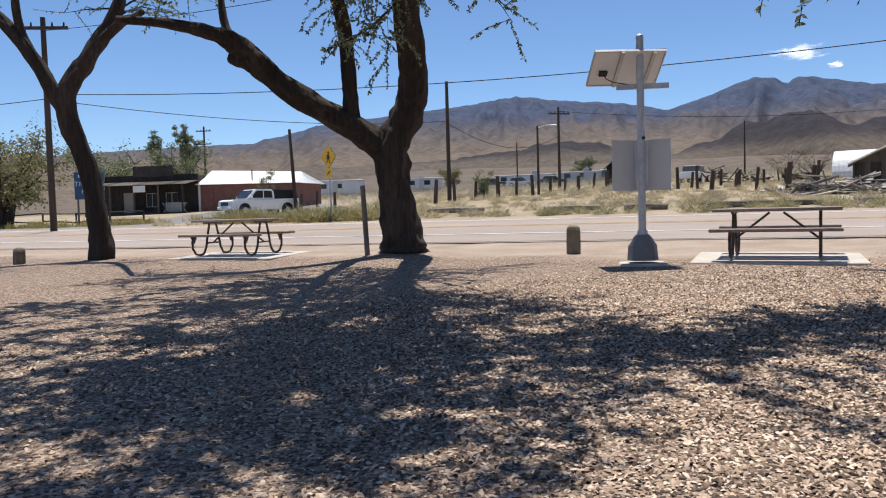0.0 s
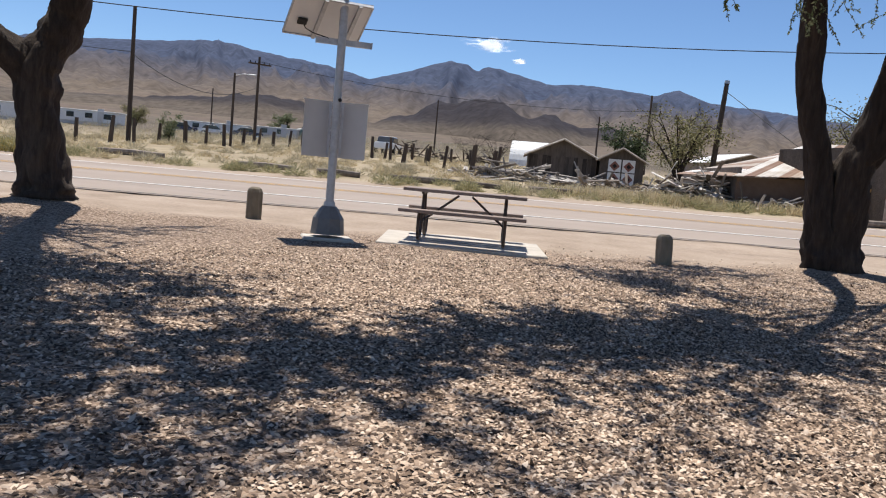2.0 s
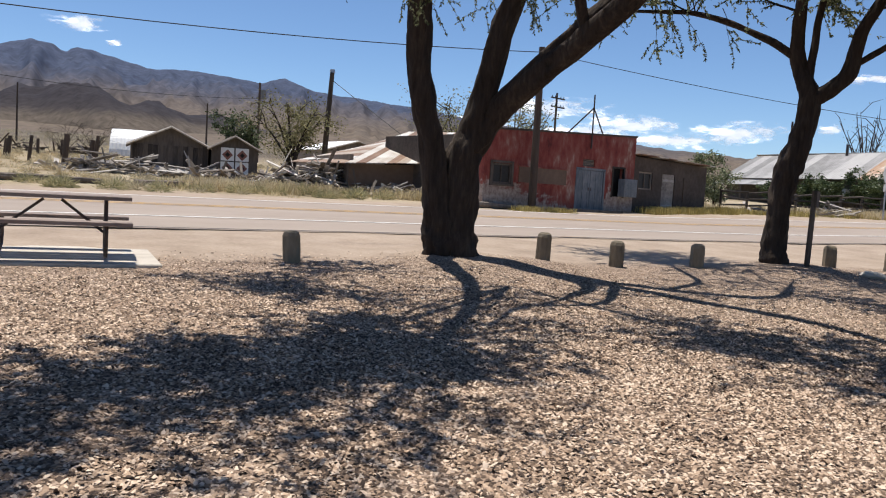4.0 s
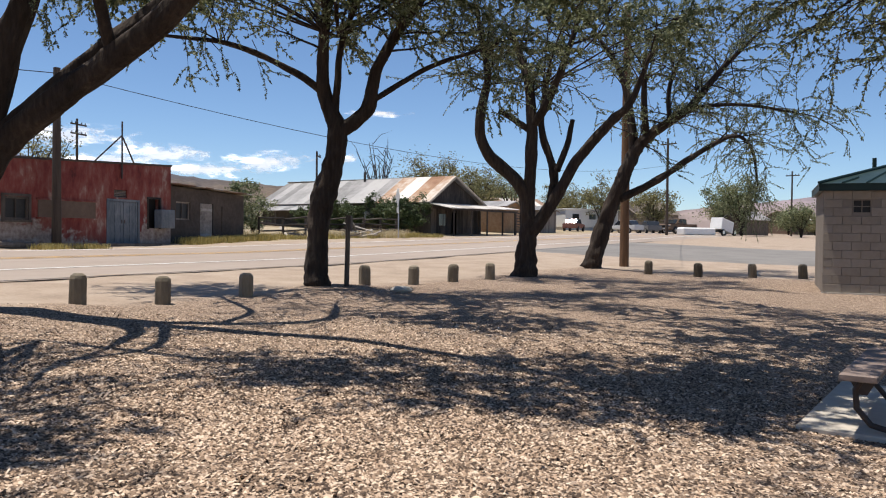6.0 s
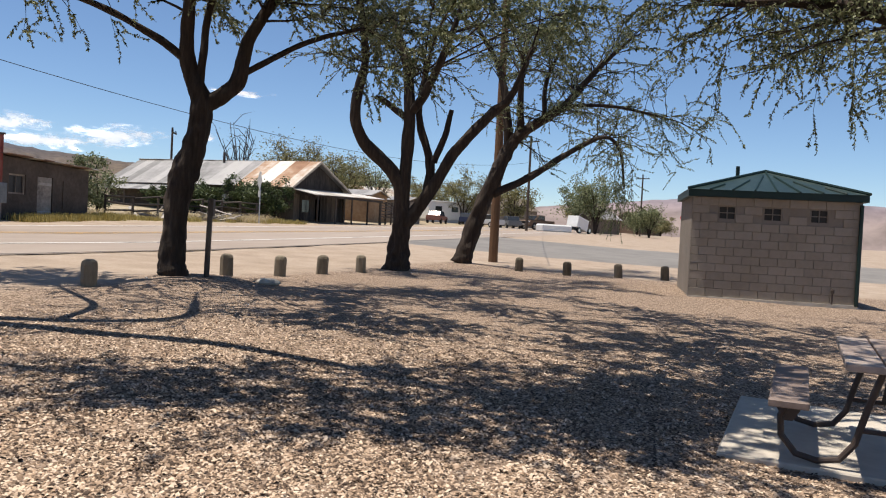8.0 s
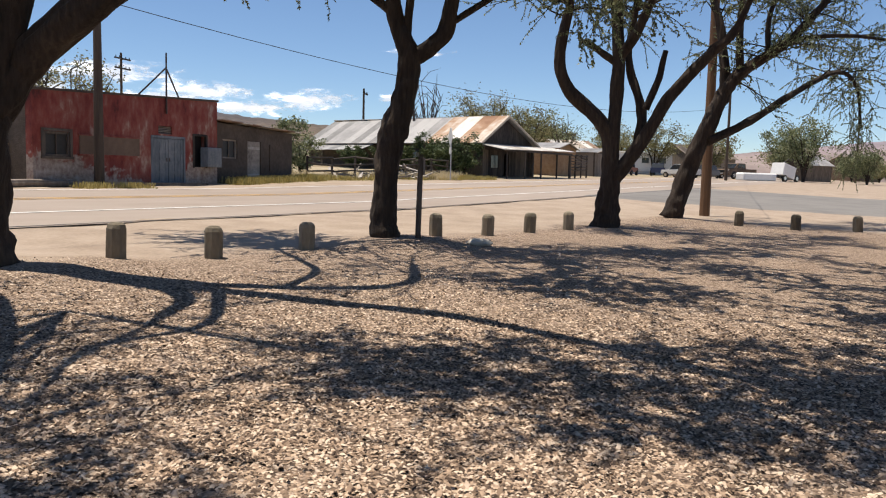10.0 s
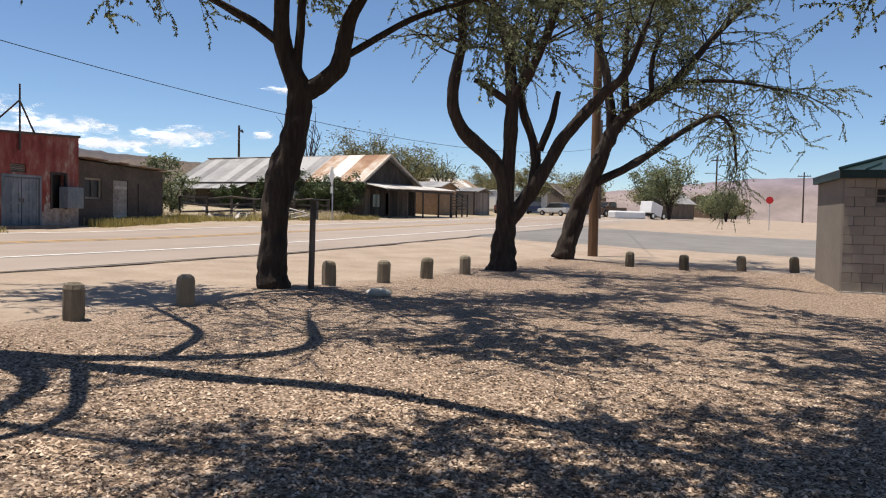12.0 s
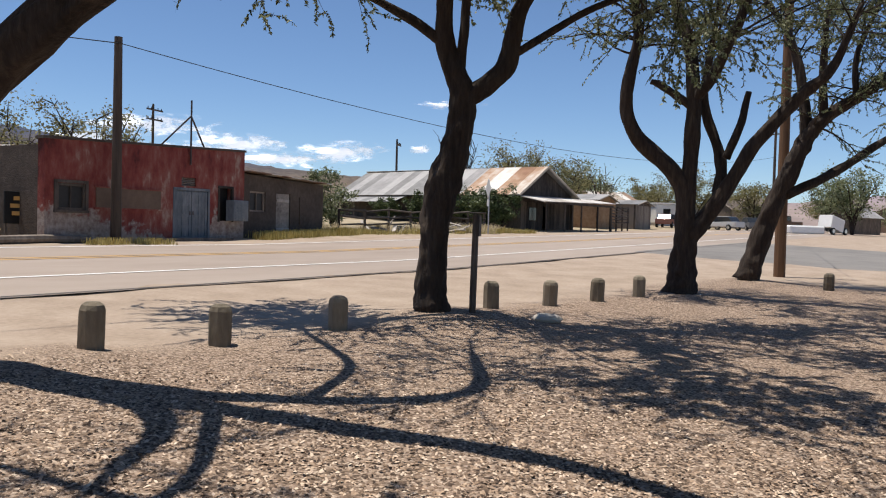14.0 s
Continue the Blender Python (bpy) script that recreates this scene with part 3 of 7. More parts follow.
def cloud(az, el, width, height):
    """A far bank of vapour, gently bowed, seen against the sky."""
    d = 4300
    w, h = d * math.radians(width), d * math.radians(height)
    n = 12
    vs = [((i / n - 0.5) * w, 40 * math.sin(i * 0.5) * math.cos(j * 0.7), (j / n - 0.5) * h) for j in range(n + 1) for i in range(n + 1)]
    fs = [(j * (n + 1) + i, j * (n + 1) + i + 1, (j + 1) * (n + 1) + i + 1, (j + 1) * (n + 1) + i) for j in range(n) for i in range(n)]
    a, e = math.radians(az), math.radians(el)
    ob = new("cloud", smooth(raw("cloud", vs, fs, M_CLOUD)))
    ob.visible_shadow = False
    ob.matrix_world = pose(d * math.sin(a) * math.cos(e), d * math.cos(a) * math.cos(e), d * math.sin(e), 0, 0, -az)
    return tagged(ob, "small white fair-weather cloud low in the sky", "cloud", "clouds", "structure")


for row in [(0.2, 9.25, 4.6, 1.5), (2.3, 8.3, 1.6, 0.6), (31.5, 6.2, 12, 2.2), (37.5, 5.3, 10, 2.0), (44.5, 5.0, 9, 2.2), (50.4, 5.4, 3.0, 1.1), (40, 4.3, 12, 1.5), (27, 5.0, 9, 1.7), (34, 4.6, 9, 1.6), (52, 8.5, 6, 0.8)]:
    cloud(*row)


# ---- trees ----
def curve_through(pts, n=5):
    """Smooth line through the bends of a limb; each bend is x, y, z, radius."""
    p = [Vector(v) for v in pts]
    p = [p[0] * 2 - p[1]] + p + [p[-1] * 2 - p[-2]]
    out = []
    for i in range(1, len(p) - 2):
        a, b, c, d = p[i - 1:i + 3]
        for k in range(n):
            t = k / n
            out.append(0.5 * ((2 * b) + (c - a) * t + (2 * a - 5 * b + 4 * c - d) * t * t + (3 * b - a - 3 * c + d) * t ** 3))
    out.append(p[-2])
    return out


def v4(*c):
    return Vector(c)


class Leaves:
    def __init__(self):
        self.v, self.f = [], []

    def add(self, p, d, size, rng):
        side = Vector((rng.gauss(0, 1), rng.gauss(0, 1), rng.gauss(0, 1))).cross(d)
        if side.length < 1e-4:
            return
        side.normalize()
        w = size * rng.uniform(0.2, 0.3)
        k = len(self.v)
        mid = p + d * size * 0.45
        self.v += [tuple(p), tuple(mid + side * w), tuple(p + d * size), tuple(mid - side * w)]
        self.f.append((k, k + 1, k + 2, k + 3))


def foliage(leaves, wood, start, direction, length, r, rng, leaf, per_m, droop, depth=0):
    """A side branch with twigs; leaves sit on the outer twigs."""
    p, d = Vector(start), Vector(direction).normalized()
    n = max(3, int(length / 0.22))
    pts, rad = [p.copy()], [r]
    for i in range(n):
        d = (d + Vector((rng.gauss(0, 0.17), rng.gauss(0, 0.17), rng.gauss(0, 0.13) - droop * (0.4 + i / n)))).normalized()
        p = p + d * (length / n)
        pts.append(p.copy())
        rad.append(max(0.003, r * (1 - 0.85 * (i + 1) / n)))
        if depth < 1 and i > 0:
            for _ in range(2):
                if rng.random() < 0.9:
                    e = (d * 0.8 + Vector((rng.gauss(0, 0.75), rng.gauss(0, 0.75), rng.gauss(0.05, 0.5)))).normalized()
                    foliage(leaves, wood, p, e, rng.uniform(0.35, 0.9) * (0.5 + length * 0.25), r * 0.35, rng, leaf, per_m, droop * 1.3, depth + 1)
        elif depth >= 1:
            for _ in range(int(1.3 * per_m * length / n + rng.random())):
                q = p - d * rng.random() * (length / n)
                e = (d * 0.5 + Vector((rng.gauss(0, 0.6), rng.gauss(0, 0.6), rng.gauss(-0.35, 0.5)))).normalized()
                leaves.add(q, e, leaf * rng.uniform(0.42, 0.92), rng)
    tube(wood, pts, rad, 5 if depth == 0 else 3, cap=False)


def tree(x, y, limbs, seed, label, bare=(), leaf=0.075, per_m=26, start=0.45, density=1.0, sub=(1.0, 2.0), droop=0.10, hanging=(), material=None, low=4.2, starts=None, fork=None, canopy=()):
    starts = starts or {}
    rng = random.Random(seed)
    z = soil(x, y) - 0.04
    top = thing("tree", label, "tree", x, y, z, group="park trees")
    wood, twigs, leaves = bmesh.new(), bmesh.new(), Leaves()
    limbs = list(limbs)
    own = len(limbs)
    # canopy: unseen tufts above the view, set where their shade should fall
    for cx, cy, cz in canopy:
        f, e = Vector((*fork[:3], fork[3] * 0.5)), Vector((cx, cy, cz, 0.012))
        mid = f.lerp(e, 0.5) + v4(rng.uniform(-0.4, 0.4), rng.uniform(-0.4, 0.4), 0.35, 0)
        limbs.append([tuple(f), tuple(mid), tuple(e)])
    for n, limb in enumerate(limbs):
        line = curve_through([v4(*b) for b in limb], 9)
        tube(wood, [v.xyz for v in line], [max(0.008, v.w) for v in line], 32 if line[0].w > 0.12 else 10, rough=0.26, seed=seed + n, furrow=0.13 if line[0].w > 0.12 else 0.0)
        if n in bare:
            continue
        m = len(line)
        for i in range(m):
            u = i / (m - 1)
            here = line[i]
            if here.z < low or u < starts.get(n, start if n < own else 0.62):
                continue
            d = (line[min(i + 1, m - 1)].xyz - line[max(i - 1, 0)].xyz).normalized()
            tuft = n >= own
            for _ in range(4 if tuft else 3):
                if rng.random() > (0.8 if tuft else 0.55) * density:
                    continue
                e = (d * 0.5 + Vector((rng.gauss(0, 0.7), rng.gauss(0, 0.7), rng.gauss(0.25, 0.4)))).normalized()
                foliage(leaves, twigs, here.xyz, e, rng.uniform(*sub) * (0.46 if tuft else 1), min(0.028, max(0.012, here.w * 0.3)), rng, leaf * (1.7 if tuft else 1), per_m * (0.85 if tuft else 1), droop)
        if line[-1].z > low - 0.3:
            foliage(leaves, twigs, line[-1].xyz, d, rng.uniform(*sub), min(0.03, max(0.014, line[-1].w * 0.8)), rng, leaf, per_m, droop)
    for hx, hy, hz, hl in hanging:
        foliage(leaves, twigs, (hx, hy, hz), (rng.gauss(0, 0.2), rng.gauss(0, 0.2), -1), hl, 0.009, rng, leaf * 0.75, per_m * 1.4, 0.25)
    ob = part("trunk", wood, M_BARK, top)
    smooth(ob.data)
    part("branchwork", twigs, M_BARK, top, "thin brown twigs and branchlets")
    if leaves.f:
        ob = new("crown", raw("crown", leaves.v, leaves.f, material or M_LEAF))
        ob.parent = top
    return top


def side(u, h, w, r, az):
    """A bend u metres sideways as seen looking along az, w metres nearer, at height h."""
    a = math.radians(az)
    return (u * math.cos(a) - w * math.sin(a), -u * math.sin(a) - w * math.cos(a), h, r)


# bends are from the foot of each tree
tree(-6.8, 13.6, [
    [(0, 0, 0, 0.46), (-0.02, 0, 0.35, 0.37), (-0.1, -0.05, 1.2, 0.32), (-0.15, -0.1, 2.0, 0.33), (0.1, 0, 2.5, 0.30), (0.33, -0.05, 3.1, 0.27), (0.55, -0.7, 4.3, 0.24), (1.2, -2.4, 5.6, 0.17), (2.2, -4.2, 6.6, 0.11), (3.1, -6.0, 7.2, 0.06)],
    [(-0.15, -0.1, 1.9, 0.28), (-0.8, -0.6, 2.45, 0.23), (-1.5, -1.3, 3.0, 0.21), (-2.1, -2.0, 3.75, 0.19), (-2.35, -2.3, 3.95, 0.13), (-2.9, -2.8, 4.1, 0.09), (-3.6, -3.3, 4.15, 0.06)],
    [(-0.72, -0.5, 2.4, 0.15), (-0.72, -0.6, 3.2, 0.14), (-0.7, -0.75, 4.2, 0.13), (-0.4, -1.8, 5.2, 0.1), (0.4, -3.4, 6.3, 0.08), (1.3, -5.2, 7.0, 0.05)],
    [(-2.2, -2.05, 3.8, 0.09), (-2.45, -1.95, 4.3, 0.07), (-2.6, -1.9, 5.0, 0.05), (-2.9, -2.3, 6.2, 0.03)],
    [(-1.95, -1.85, 3.5, 0.17), (-2.3, -2.0, 3.62, 0.12)],
], 11, "leaning elm with thick dark furrowed trunk and forked limbs", bare=(1, 4), start=0.5, per_m=50, density=1.15, leaf=0.105, sub=(1.1, 2.2), fork=(0.9, -1.6, 5.0, 0.055),
     canopy=[(3.5, -9.3, 7.0), (5.5, -6.7, 6.8), (-0.9, -3.4, 5.9), (1.3, -4.4, 6.3), (2.3, -5.9, 6.6), (2.9, -7.5, 6.8), (4.3, -6.2, 6.7), (4.7, -8.0, 6.9), (-0.9, -9.0, 6.9), (-2.4, -6.6, 6.4), (0.9, -9.4, 7.0), (2.4, -9.6, 7.0), (-0.2, -5.2, 6.3), (1.6, -7.8, 6.9), (-2.6, -8.8, 6.8), (3.4, -10.6, 7.2), (-1.0, -10.8, 7.2), (4.0, -8.9, 6.9), (3.3, -8.4, 6.8), (3.1, -7.1, 6.8), (4.4, -9.6, 7.0), (2.4, -8.2, 6.8), (2.3, -6.4, 6.6)],
     hanging=[(-0.5, -1.5, 5.6, 1.8), (0.8, -1.6, 5.8, 2.2), (0.3, -2.6, 5.6, 2.0), (1.8, -3.6, 6.4, 2.6), (1.0, -2.0, 5.5, 2.4)])
tree(-14.2, 13.3, [
    [(0, 0, 0, 0.28), (-0.03, -0.05, 0.9, 0.22), (-0.12, -0.18, 2.1, 0.2), (-0.4, -0.45, 3.5, 0.21), (0.0, -0.1, 4.5, 0.18), (0.45, 0.35, 5.6, 0.14), (0.9, 0.3, 7.0, 0.08)],
    [(-0.4, -0.45, 3.3, 0.16), (-0.8, -1.0, 4.6, 0.14), (-1.5, -1.4, 5.6, 0.11), (-2.6, -1.8, 6.8, 0.06)],
    [(-0.6, -0.8, 4.1, 0.1), (-0.9, -1.1, 5.2, 0.09), (-0.7, -1.3, 6.6, 0.05)],
    [(0.1, 0.0, 4.75, 0.12), (0.8, 0.1, 5.2, 0.10), (1.8, -0.6, 5.05, 0.07), (3.6, -2.2, 4.6, 0.05)],
], 12, "leaning elm with slender dark trunk and bare side limb", bare=(3,), start=0.75, density=0.6, per_m=30, low=5.2)
tree(5.4, 13.7, [
    [(-0.12, 0.03, 0, 0.33), (-0.2, 0.05, 0.6, 0.25), (-0.38, 0.08, 1.6, 0.2), (-0.68, 0.05, 2.8, 0.19), (-0.85, -0.2, 4.0, 0.16), (-1.3, -1.2, 5.3, 0.12), (-2.3, -2.8, 6.3, 0.09), (-3.7, -4.6, 6.9, 0.05)],
    [(0.1, -0.02, 0, 0.35), (0.08, -0.03, 0.6, 0.27), (0.1, -0.05, 1.5, 0.27), (0.25, -0.2, 2.3, 0.2), (0.4, -0.5, 3.4, 0.18), (0.5, -1.1, 4.8, 0.14), (0.1, -1.7, 5.7, 0.1), (-0.8, -2.2, 6.5, 0.05)],
    [(0.2, -0.1, 1.7, 0.22), (0.5, -0.4, 2.3, 0.19), (0.85, -1.5, 3.0, 0.17), (1.2, -2.7, 3.75, 0.15), (1.5, -4.0, 4.9, 0.12), (1.35, -6.0, 5.9, 0.09), (1.0, -7.6, 6.4, 0.04)],
    [(0.4, -0.3, 2.2, 0.18), (0.95, -1.1, 3.1, 0.15), (1.6, -2.0, 4.0, 0.13), (2.7, -2.5, 5.0, 0.1), (4.2, -1.2, 6.0, 0.05)],
    [(0.95, -1.9, 3.3, 0.08), (0.5, -2.2, 4.1, 0.075), (-0.3, -2.9, 4.5, 0.06), (-1.4, -2.9, 5.1, 0.04), (-2.3, -3.6, 5.7, 0.03)],
    [(1.6, -2.0, 4.0, 0.08), (2.9, -0.9, 4.9, 0.06), (3.8, 1.0, 5.8, 0.04), (4.5, 1.9, 6.2, 0.02)],
], 13, "forked elm with two thick dark stems and spreading limbs", start=0.6, per_m=54, density=1.1, leaf=0.083, sub=(1.1, 2.2), starts={0: 0.85, 1: 0.9, 2: 0.74, 3: 0.7, 4: 0.9}, fork=(-0.9, -1.6, 5.2, 0.055),
     canopy=[(-4.0, -5.2, 6.5), (-4.5, -5.9, 6.6), (-4.3, -0.9, 6.4), (-3.6, -1.5, 6.4), (-0.5, -4.3, 6.5), (-0.1, -5.2, 6.5), (-6.5, -5.4, 6.7), (-6.8, -6.9, 6.8), (-4.4, -4.6, 6.3), (-4.0, -4.4, 6.2), (-4.8, -5.5, 6.5), (-5.7, -5.1, 6.6), (-6.6, -5.9, 6.8), (-2.9, 0.3, 6.2), (-0.1, -6.3, 6.6), (-6.2, -5.4, 6.6)],
     hanging=[(-1.2, -0.3, 5.0, 1.2), (-0.4, -0.2, 4.9, 1.1), (0.3, -0.4, 4.8, 1.0), (0.8, -1.2, 5.1, 1.2), (-1.9, -1.2, 5.2, 1.3), (1.7, -1.7, 4.9, 1.1), (2.5, -2.0, 5.2, 1.2), (-0.6, -1.4, 5.3, 1.3), (-4.9, -8.6, 3.6, 1.0), (-4.4, -8.2, 3.7, 1.1), (-5.0, -9.3, 3.4, 0.8), (-4.8, -4.7, 4.5, 1.4), (-4.2, -4.8, 4.4, 1.3), (-3.6, -4.9, 4.4, 1.5), (-3.0, -5.1, 4.3, 1.3), (-3.9, -4.2, 4.6, 1.4), (-5.2, -9.0, 3.1, 1.1), (-4.6, -7.6, 3.8, 1.2), (-3.9, -7.0, 4.0, 1.3), (-3.2, -5.5, 4.8, 1.4), (-2.4, -4.0, 5.2, 1.6), (-1.6, -2.4, 5.0, 1.4), (-0.9, -0.4, 5.1, 1.3), (-1.4, -1.0, 5.2, 1.5), (0.2, -1.2, 5.2, 1.3), (0.9, -1.0, 5.0, 1.2), (2.2, -2.4, 4.3, 1.0)])
tree(12.05, 13.4, [
    [(0, 0, 0, 0.28), (-0.02, 0, 0.4, 0.22), (0.02, 0, 1.1, 0.2), (0.07, -0.06, 1.75, 0.235), (0.19, -0.2, 2.3, 0.21), (0.25, -0.28, 3.1, 0.19), (0.1, -0.05, 3.9, 0.13), (-0.05, -0.2, 5.1, 0.1), (-0.3, -0.7, 6.5, 0.06)],
    [(0.26, -0.3, 3.05, 0.15), (0.55, -0.8, 3.55, 0.13), (0.65, -1.0, 4.4, 0.11), (1.1, -1.7, 5.7, 0.08), (1.7, -2.6, 6.9, 0.05)],
    [(0.22, -0.2, 3.1, 0.09), (0.26, -0.25, 3.9, 0.07), (0.3, -0.4, 5.0, 0.06), (0.2, -1.4, 6.4, 0.03)],
    [(0.1, -0.05, 3.85, 0.08), (-0.35, 0.4, 4.25, 0.065), (-1.4, 0.9, 4.6, 0.05), (-2.8, 1.1, 4.5, 0.03)],
    [(0.6, -0.9, 3.7, 0.06), (1.3, -1.8, 4.4, 0.05), (2.3, -2.6, 4.9, 0.03)],
], 14, "slim elm with knobbly dark trunk and upright limbs", start=0.55, per_m=60, density=1.1, leaf=0.094, sub=(1.1, 2.0), low=4.6, fork=(0.1, -0.4, 4.9, 0.05),
     canopy=[(-2.9, 2.9, 5.9), (-1.8, 3.4, 5.9), (-2.2, 2.7, 5.8), (-2.4, 2.0, 5.9), (-2.5, -3.2, 6.5), (2.5, -2.6, 6.4), (4.0, -3.5, 6.6), (1.0, -4.4, 6.7), (-2.9, -3.5, 6.6), (-2.0, -4.0, 6.7), (-0.6, -2.2, 6.4)],
     hanging=[(-2.0, 0.9, 4.6, 0.8), (-2.6, 0.8, 4.6, 0.9), (-1.2, 0.6, 4.7, 0.7), (2.2, -2.7, 4.8, 1.2), (2.6, -2.9, 4.8, 1.2), (1.8, -2.4, 4.8, 0.9)])
A4, A5 = 65, 69
tree(19.7, 12.7, [
    [side(0, 0, 0, 0.36, A4), side(0.02, 0.5, 0, 0.27, A4), side(0.08, 1.3, 0, 0.22, A4), side(-0.08, 2.4, 0, 0.19, A4), side(-1.05, 3.4, 0.2, 0.15, A4), side(-1.25, 4.25, 0.3, 0.13, A4), side(-1.05, 5.5, 0.3, 0.10, A4), side(-1.3, 6.9, 0.5, 0.06, A4)],
    [side(0.08, 1.5, 0, 0.18, A4), side(0.12, 2.8, 0, 0.16, A4), side(0.15, 4.1, 0, 0.15, A4), side(0.0, 5.5, -0.2, 0.12, A4), side(-0.5, 6.9, -0.6, 0.08, A4)],
    [side(0.15, 4.1, 0, 0.12, A4), side(0.6, 4.8, 0.3, 0.11, A4), side(1.15, 6.2, 0.5, 0.08, A4), side(1.5, 7.6, 0.6, 0.05, A4)],
    [side(0.15, 1.2, 0, 0.2, A4), side(0.7, 2.0, 0.1, 0.17, A4), side(1.4, 3.2, 0.2, 0.14, A4), side(2.2, 4.15, 0.3, 0.12, A4), side(2.75, 4.7, 0.5, 0.09, A4), side(3.2, 5.9, 0.6, 0.05, A4)],
    [side(0.7, 2.0, 0, 0.13, A4), side(0.75, 2.9, -0.2, 0.11, A4), side(0.4, 4.2, -0.4, 0.09, A4), side(0.6, 5.8, -0.6, 0.06, A4)],
    [side(0.1, 4.0, 0, 0.09, A4), side(-0.5, 4.4, 0.2, 0.08, A4), side(-0.75, 4.5, 0.25, 0.06, A4)],
    [side(0.85, 2.9, 0, 0.09, A4), side(1.1, 3.6, 0, 0.08, A4), side(1.25, 4.3, 0, 0.06, A4)],
], 15, "many-stemmed elm with furrowed bark and sawn limb stubs", bare=(5, 6), start=0.66, per_m=54, density=0.95, leaf=0.082, sub=(1.1, 2.2), low=5.0, fork=(0.2, -0.4, 5.2, 0.05), canopy=[(-1.5, -3.0, 6.6), (0.5, -4.2, 6.7), (2.0, -3.2, 6.6), (-2.1, -1.7, 6.6), (-3.9, -4.0, 6.7)], hanging=[])
tree(24.9, 12.9, [
    [side(0, 0, 0, 0.34, A5), side(0.15, 0.6, 0, 0.28, A5), side(0.5, 1.75, 0, 0.25, A5), side(0.95, 2.9, 0.1, 0.22, A5), side(1.3, 3.7, 0.1, 0.21, A5), side(1.75, 4.3, 0.2, 0.17, A5), side(3.0, 5.2, 0.4, 0.13, A5), side(4.0, 6.4, 0.5, 0.08, A5), side(5.0, 7.4, 0.6, 0.04, A5)],
    [side(1.3, 3.6, 0.1, 0.15, A5), side(1.25, 4.7, 0, 0.13, A5), side(0.9, 6.4, -0.2, 0.10, A5), side(0.0, 7.9, -0.4, 0.06, A5)],
    [side(1.7, 4.2, 0.2, 0.12, A5), side(1.6, 5.5, 0.5, 0.10, A5), side(1.6, 6.9, 0.8, 0.06, A5)],
    [side(0.9, 2.3, 0.1, 0.13, A5), side(2.1, 2.95, -0.2, 0.11, A5), side(3.4, 3.85, -0.8, 0.09, A5), side(4.6, 4.5, -1.6, 0.07, A5), side(5.3, 4.15, -2.2, 0.05, A5), side(5.6, 2.9, -2.6, 0.03, A5)],
    [side(2.4, 4.8, 0.3, 0.08, A5), side(2.4, 5.9, 0.4, 0.07, A5), side(2.9, 7.2, 0.5, 0.04, A5)],
    [side(3.0, 5.2, 0.4, 0.06, A5), side(4.6, 5.2, 0.6, 0.05, A5), side(6.2, 4.9, 0.6, 0.03, A5)],
], 16, "leaning elm with rough brown trunk and low drooping limb", start=0.5, per_m=54, density=0.9, leaf=0.082, sub=(1.1, 2.0), low=4.0,
     hanging=[side(5.2, 4.3, -2.1, 1.5, A5), side(5.5, 3.7, -2.5, 1.6, A5), side(5.6, 3.1, -2.6, 1.7, A5), side(4.7, 4.5, -1.6, 1.2, A5), side(5.8, 3.3, -2.5, 1.6, A5), side(5.3, 3.9, -2.4, 1.4, A5), side(4.2, 4.5, -1.2, 1.0, A5), side(5.9, 4.0, -2.0, 1.3, A5), side(5.45, 3.5, -2.4, 1.9, A5), side(5.65, 3.0, -2.7, 1.6, A5), side(5.1, 4.2, -2.0, 1.6, A5), side(5.75, 2.8, -2.5, 1.3, A5), side(5.5, 2.9, -2.8, 1.4, A5)])
tree(11.6, -1.1, [
    [(0, 0, 0, 0.4), (0, 0.1, 1.2, 0.32), (-0.1, 0.3, 2.6, 0.3), (-0.4, 1.0, 3.8, 0.22), (-0.9, 2.2, 5.0, 0.16), (-1.8, 4.0, 6.0, 0.1), (-2.6, 6.4, 6.7, 0.05)],
    [(-0.1, 0.3, 2.5, 0.24), (0.6, 1.3, 3.6, 0.18), (1.3, 2.8, 4.5, 0.14), (2.3, 4.4, 5.2, 0.09), (3.2, 5.6, 5.5, 0.05)],
    [(-0.1, 0.3, 2.6, 0.22), (-1.5, 0.9, 4.2, 0.16), (-3.2, 1.8, 5.6, 0.12), (-5.0, 3.2, 6.4, 0.07), (-6.4, 4.6, 6.9, 0.04)],
    [(0, 0.3, 2.4, 0.2), (1.8, 0.9, 3.8, 0.15), (3.8, 1.8, 4.8, 0.1), (5.8, 2.9, 5.4, 0.05)],
], 17, "broad elm with heavy overhanging crown", start=0.45, per_m=50, density=1.2, leaf=0.092, sub=(1.2, 2.2), low=3.9, fork=(-0.9, 2.2, 5.0, 0.065),
     canopy=[(-4.7, 8.0, 6.9), (-6.5, 8.3, 7.0), (-3.9, 7.2, 6.8), (-2.6, 7.8, 6.9), (-1.7, 9.9, 6.9), (0.0, 8.2, 6.7), (-3.0, 6.7, 6.6), (-5.0, 6.7, 6.8), (-1.0, 6.2, 6.5), (2.0, 7.2, 6.6), (-4.6, 8.4, 7.0), (1.0, 10.2, 7.0), (-5.5, 4.6, 6.6), (3.6, 8.6, 6.9), (-5.3, 8.8, 7.1), (-5.0, 7.7, 7.0), (-6.0, 7.4, 7.0), (-0.6, 7.4, 6.7), (0.8, 6.4, 6.5)],
     hanging=[(2.4, 4.6, 5.2, 1.5), (3.0, 5.4, 5.3, 1.8), (1.6, 3.8, 4.9, 1.4), (3.2, 4.0, 5.0, 1.6), (4.6, 3.2, 5.2, 1.4), (2.2, 5.2, 5.4, 1.2)])


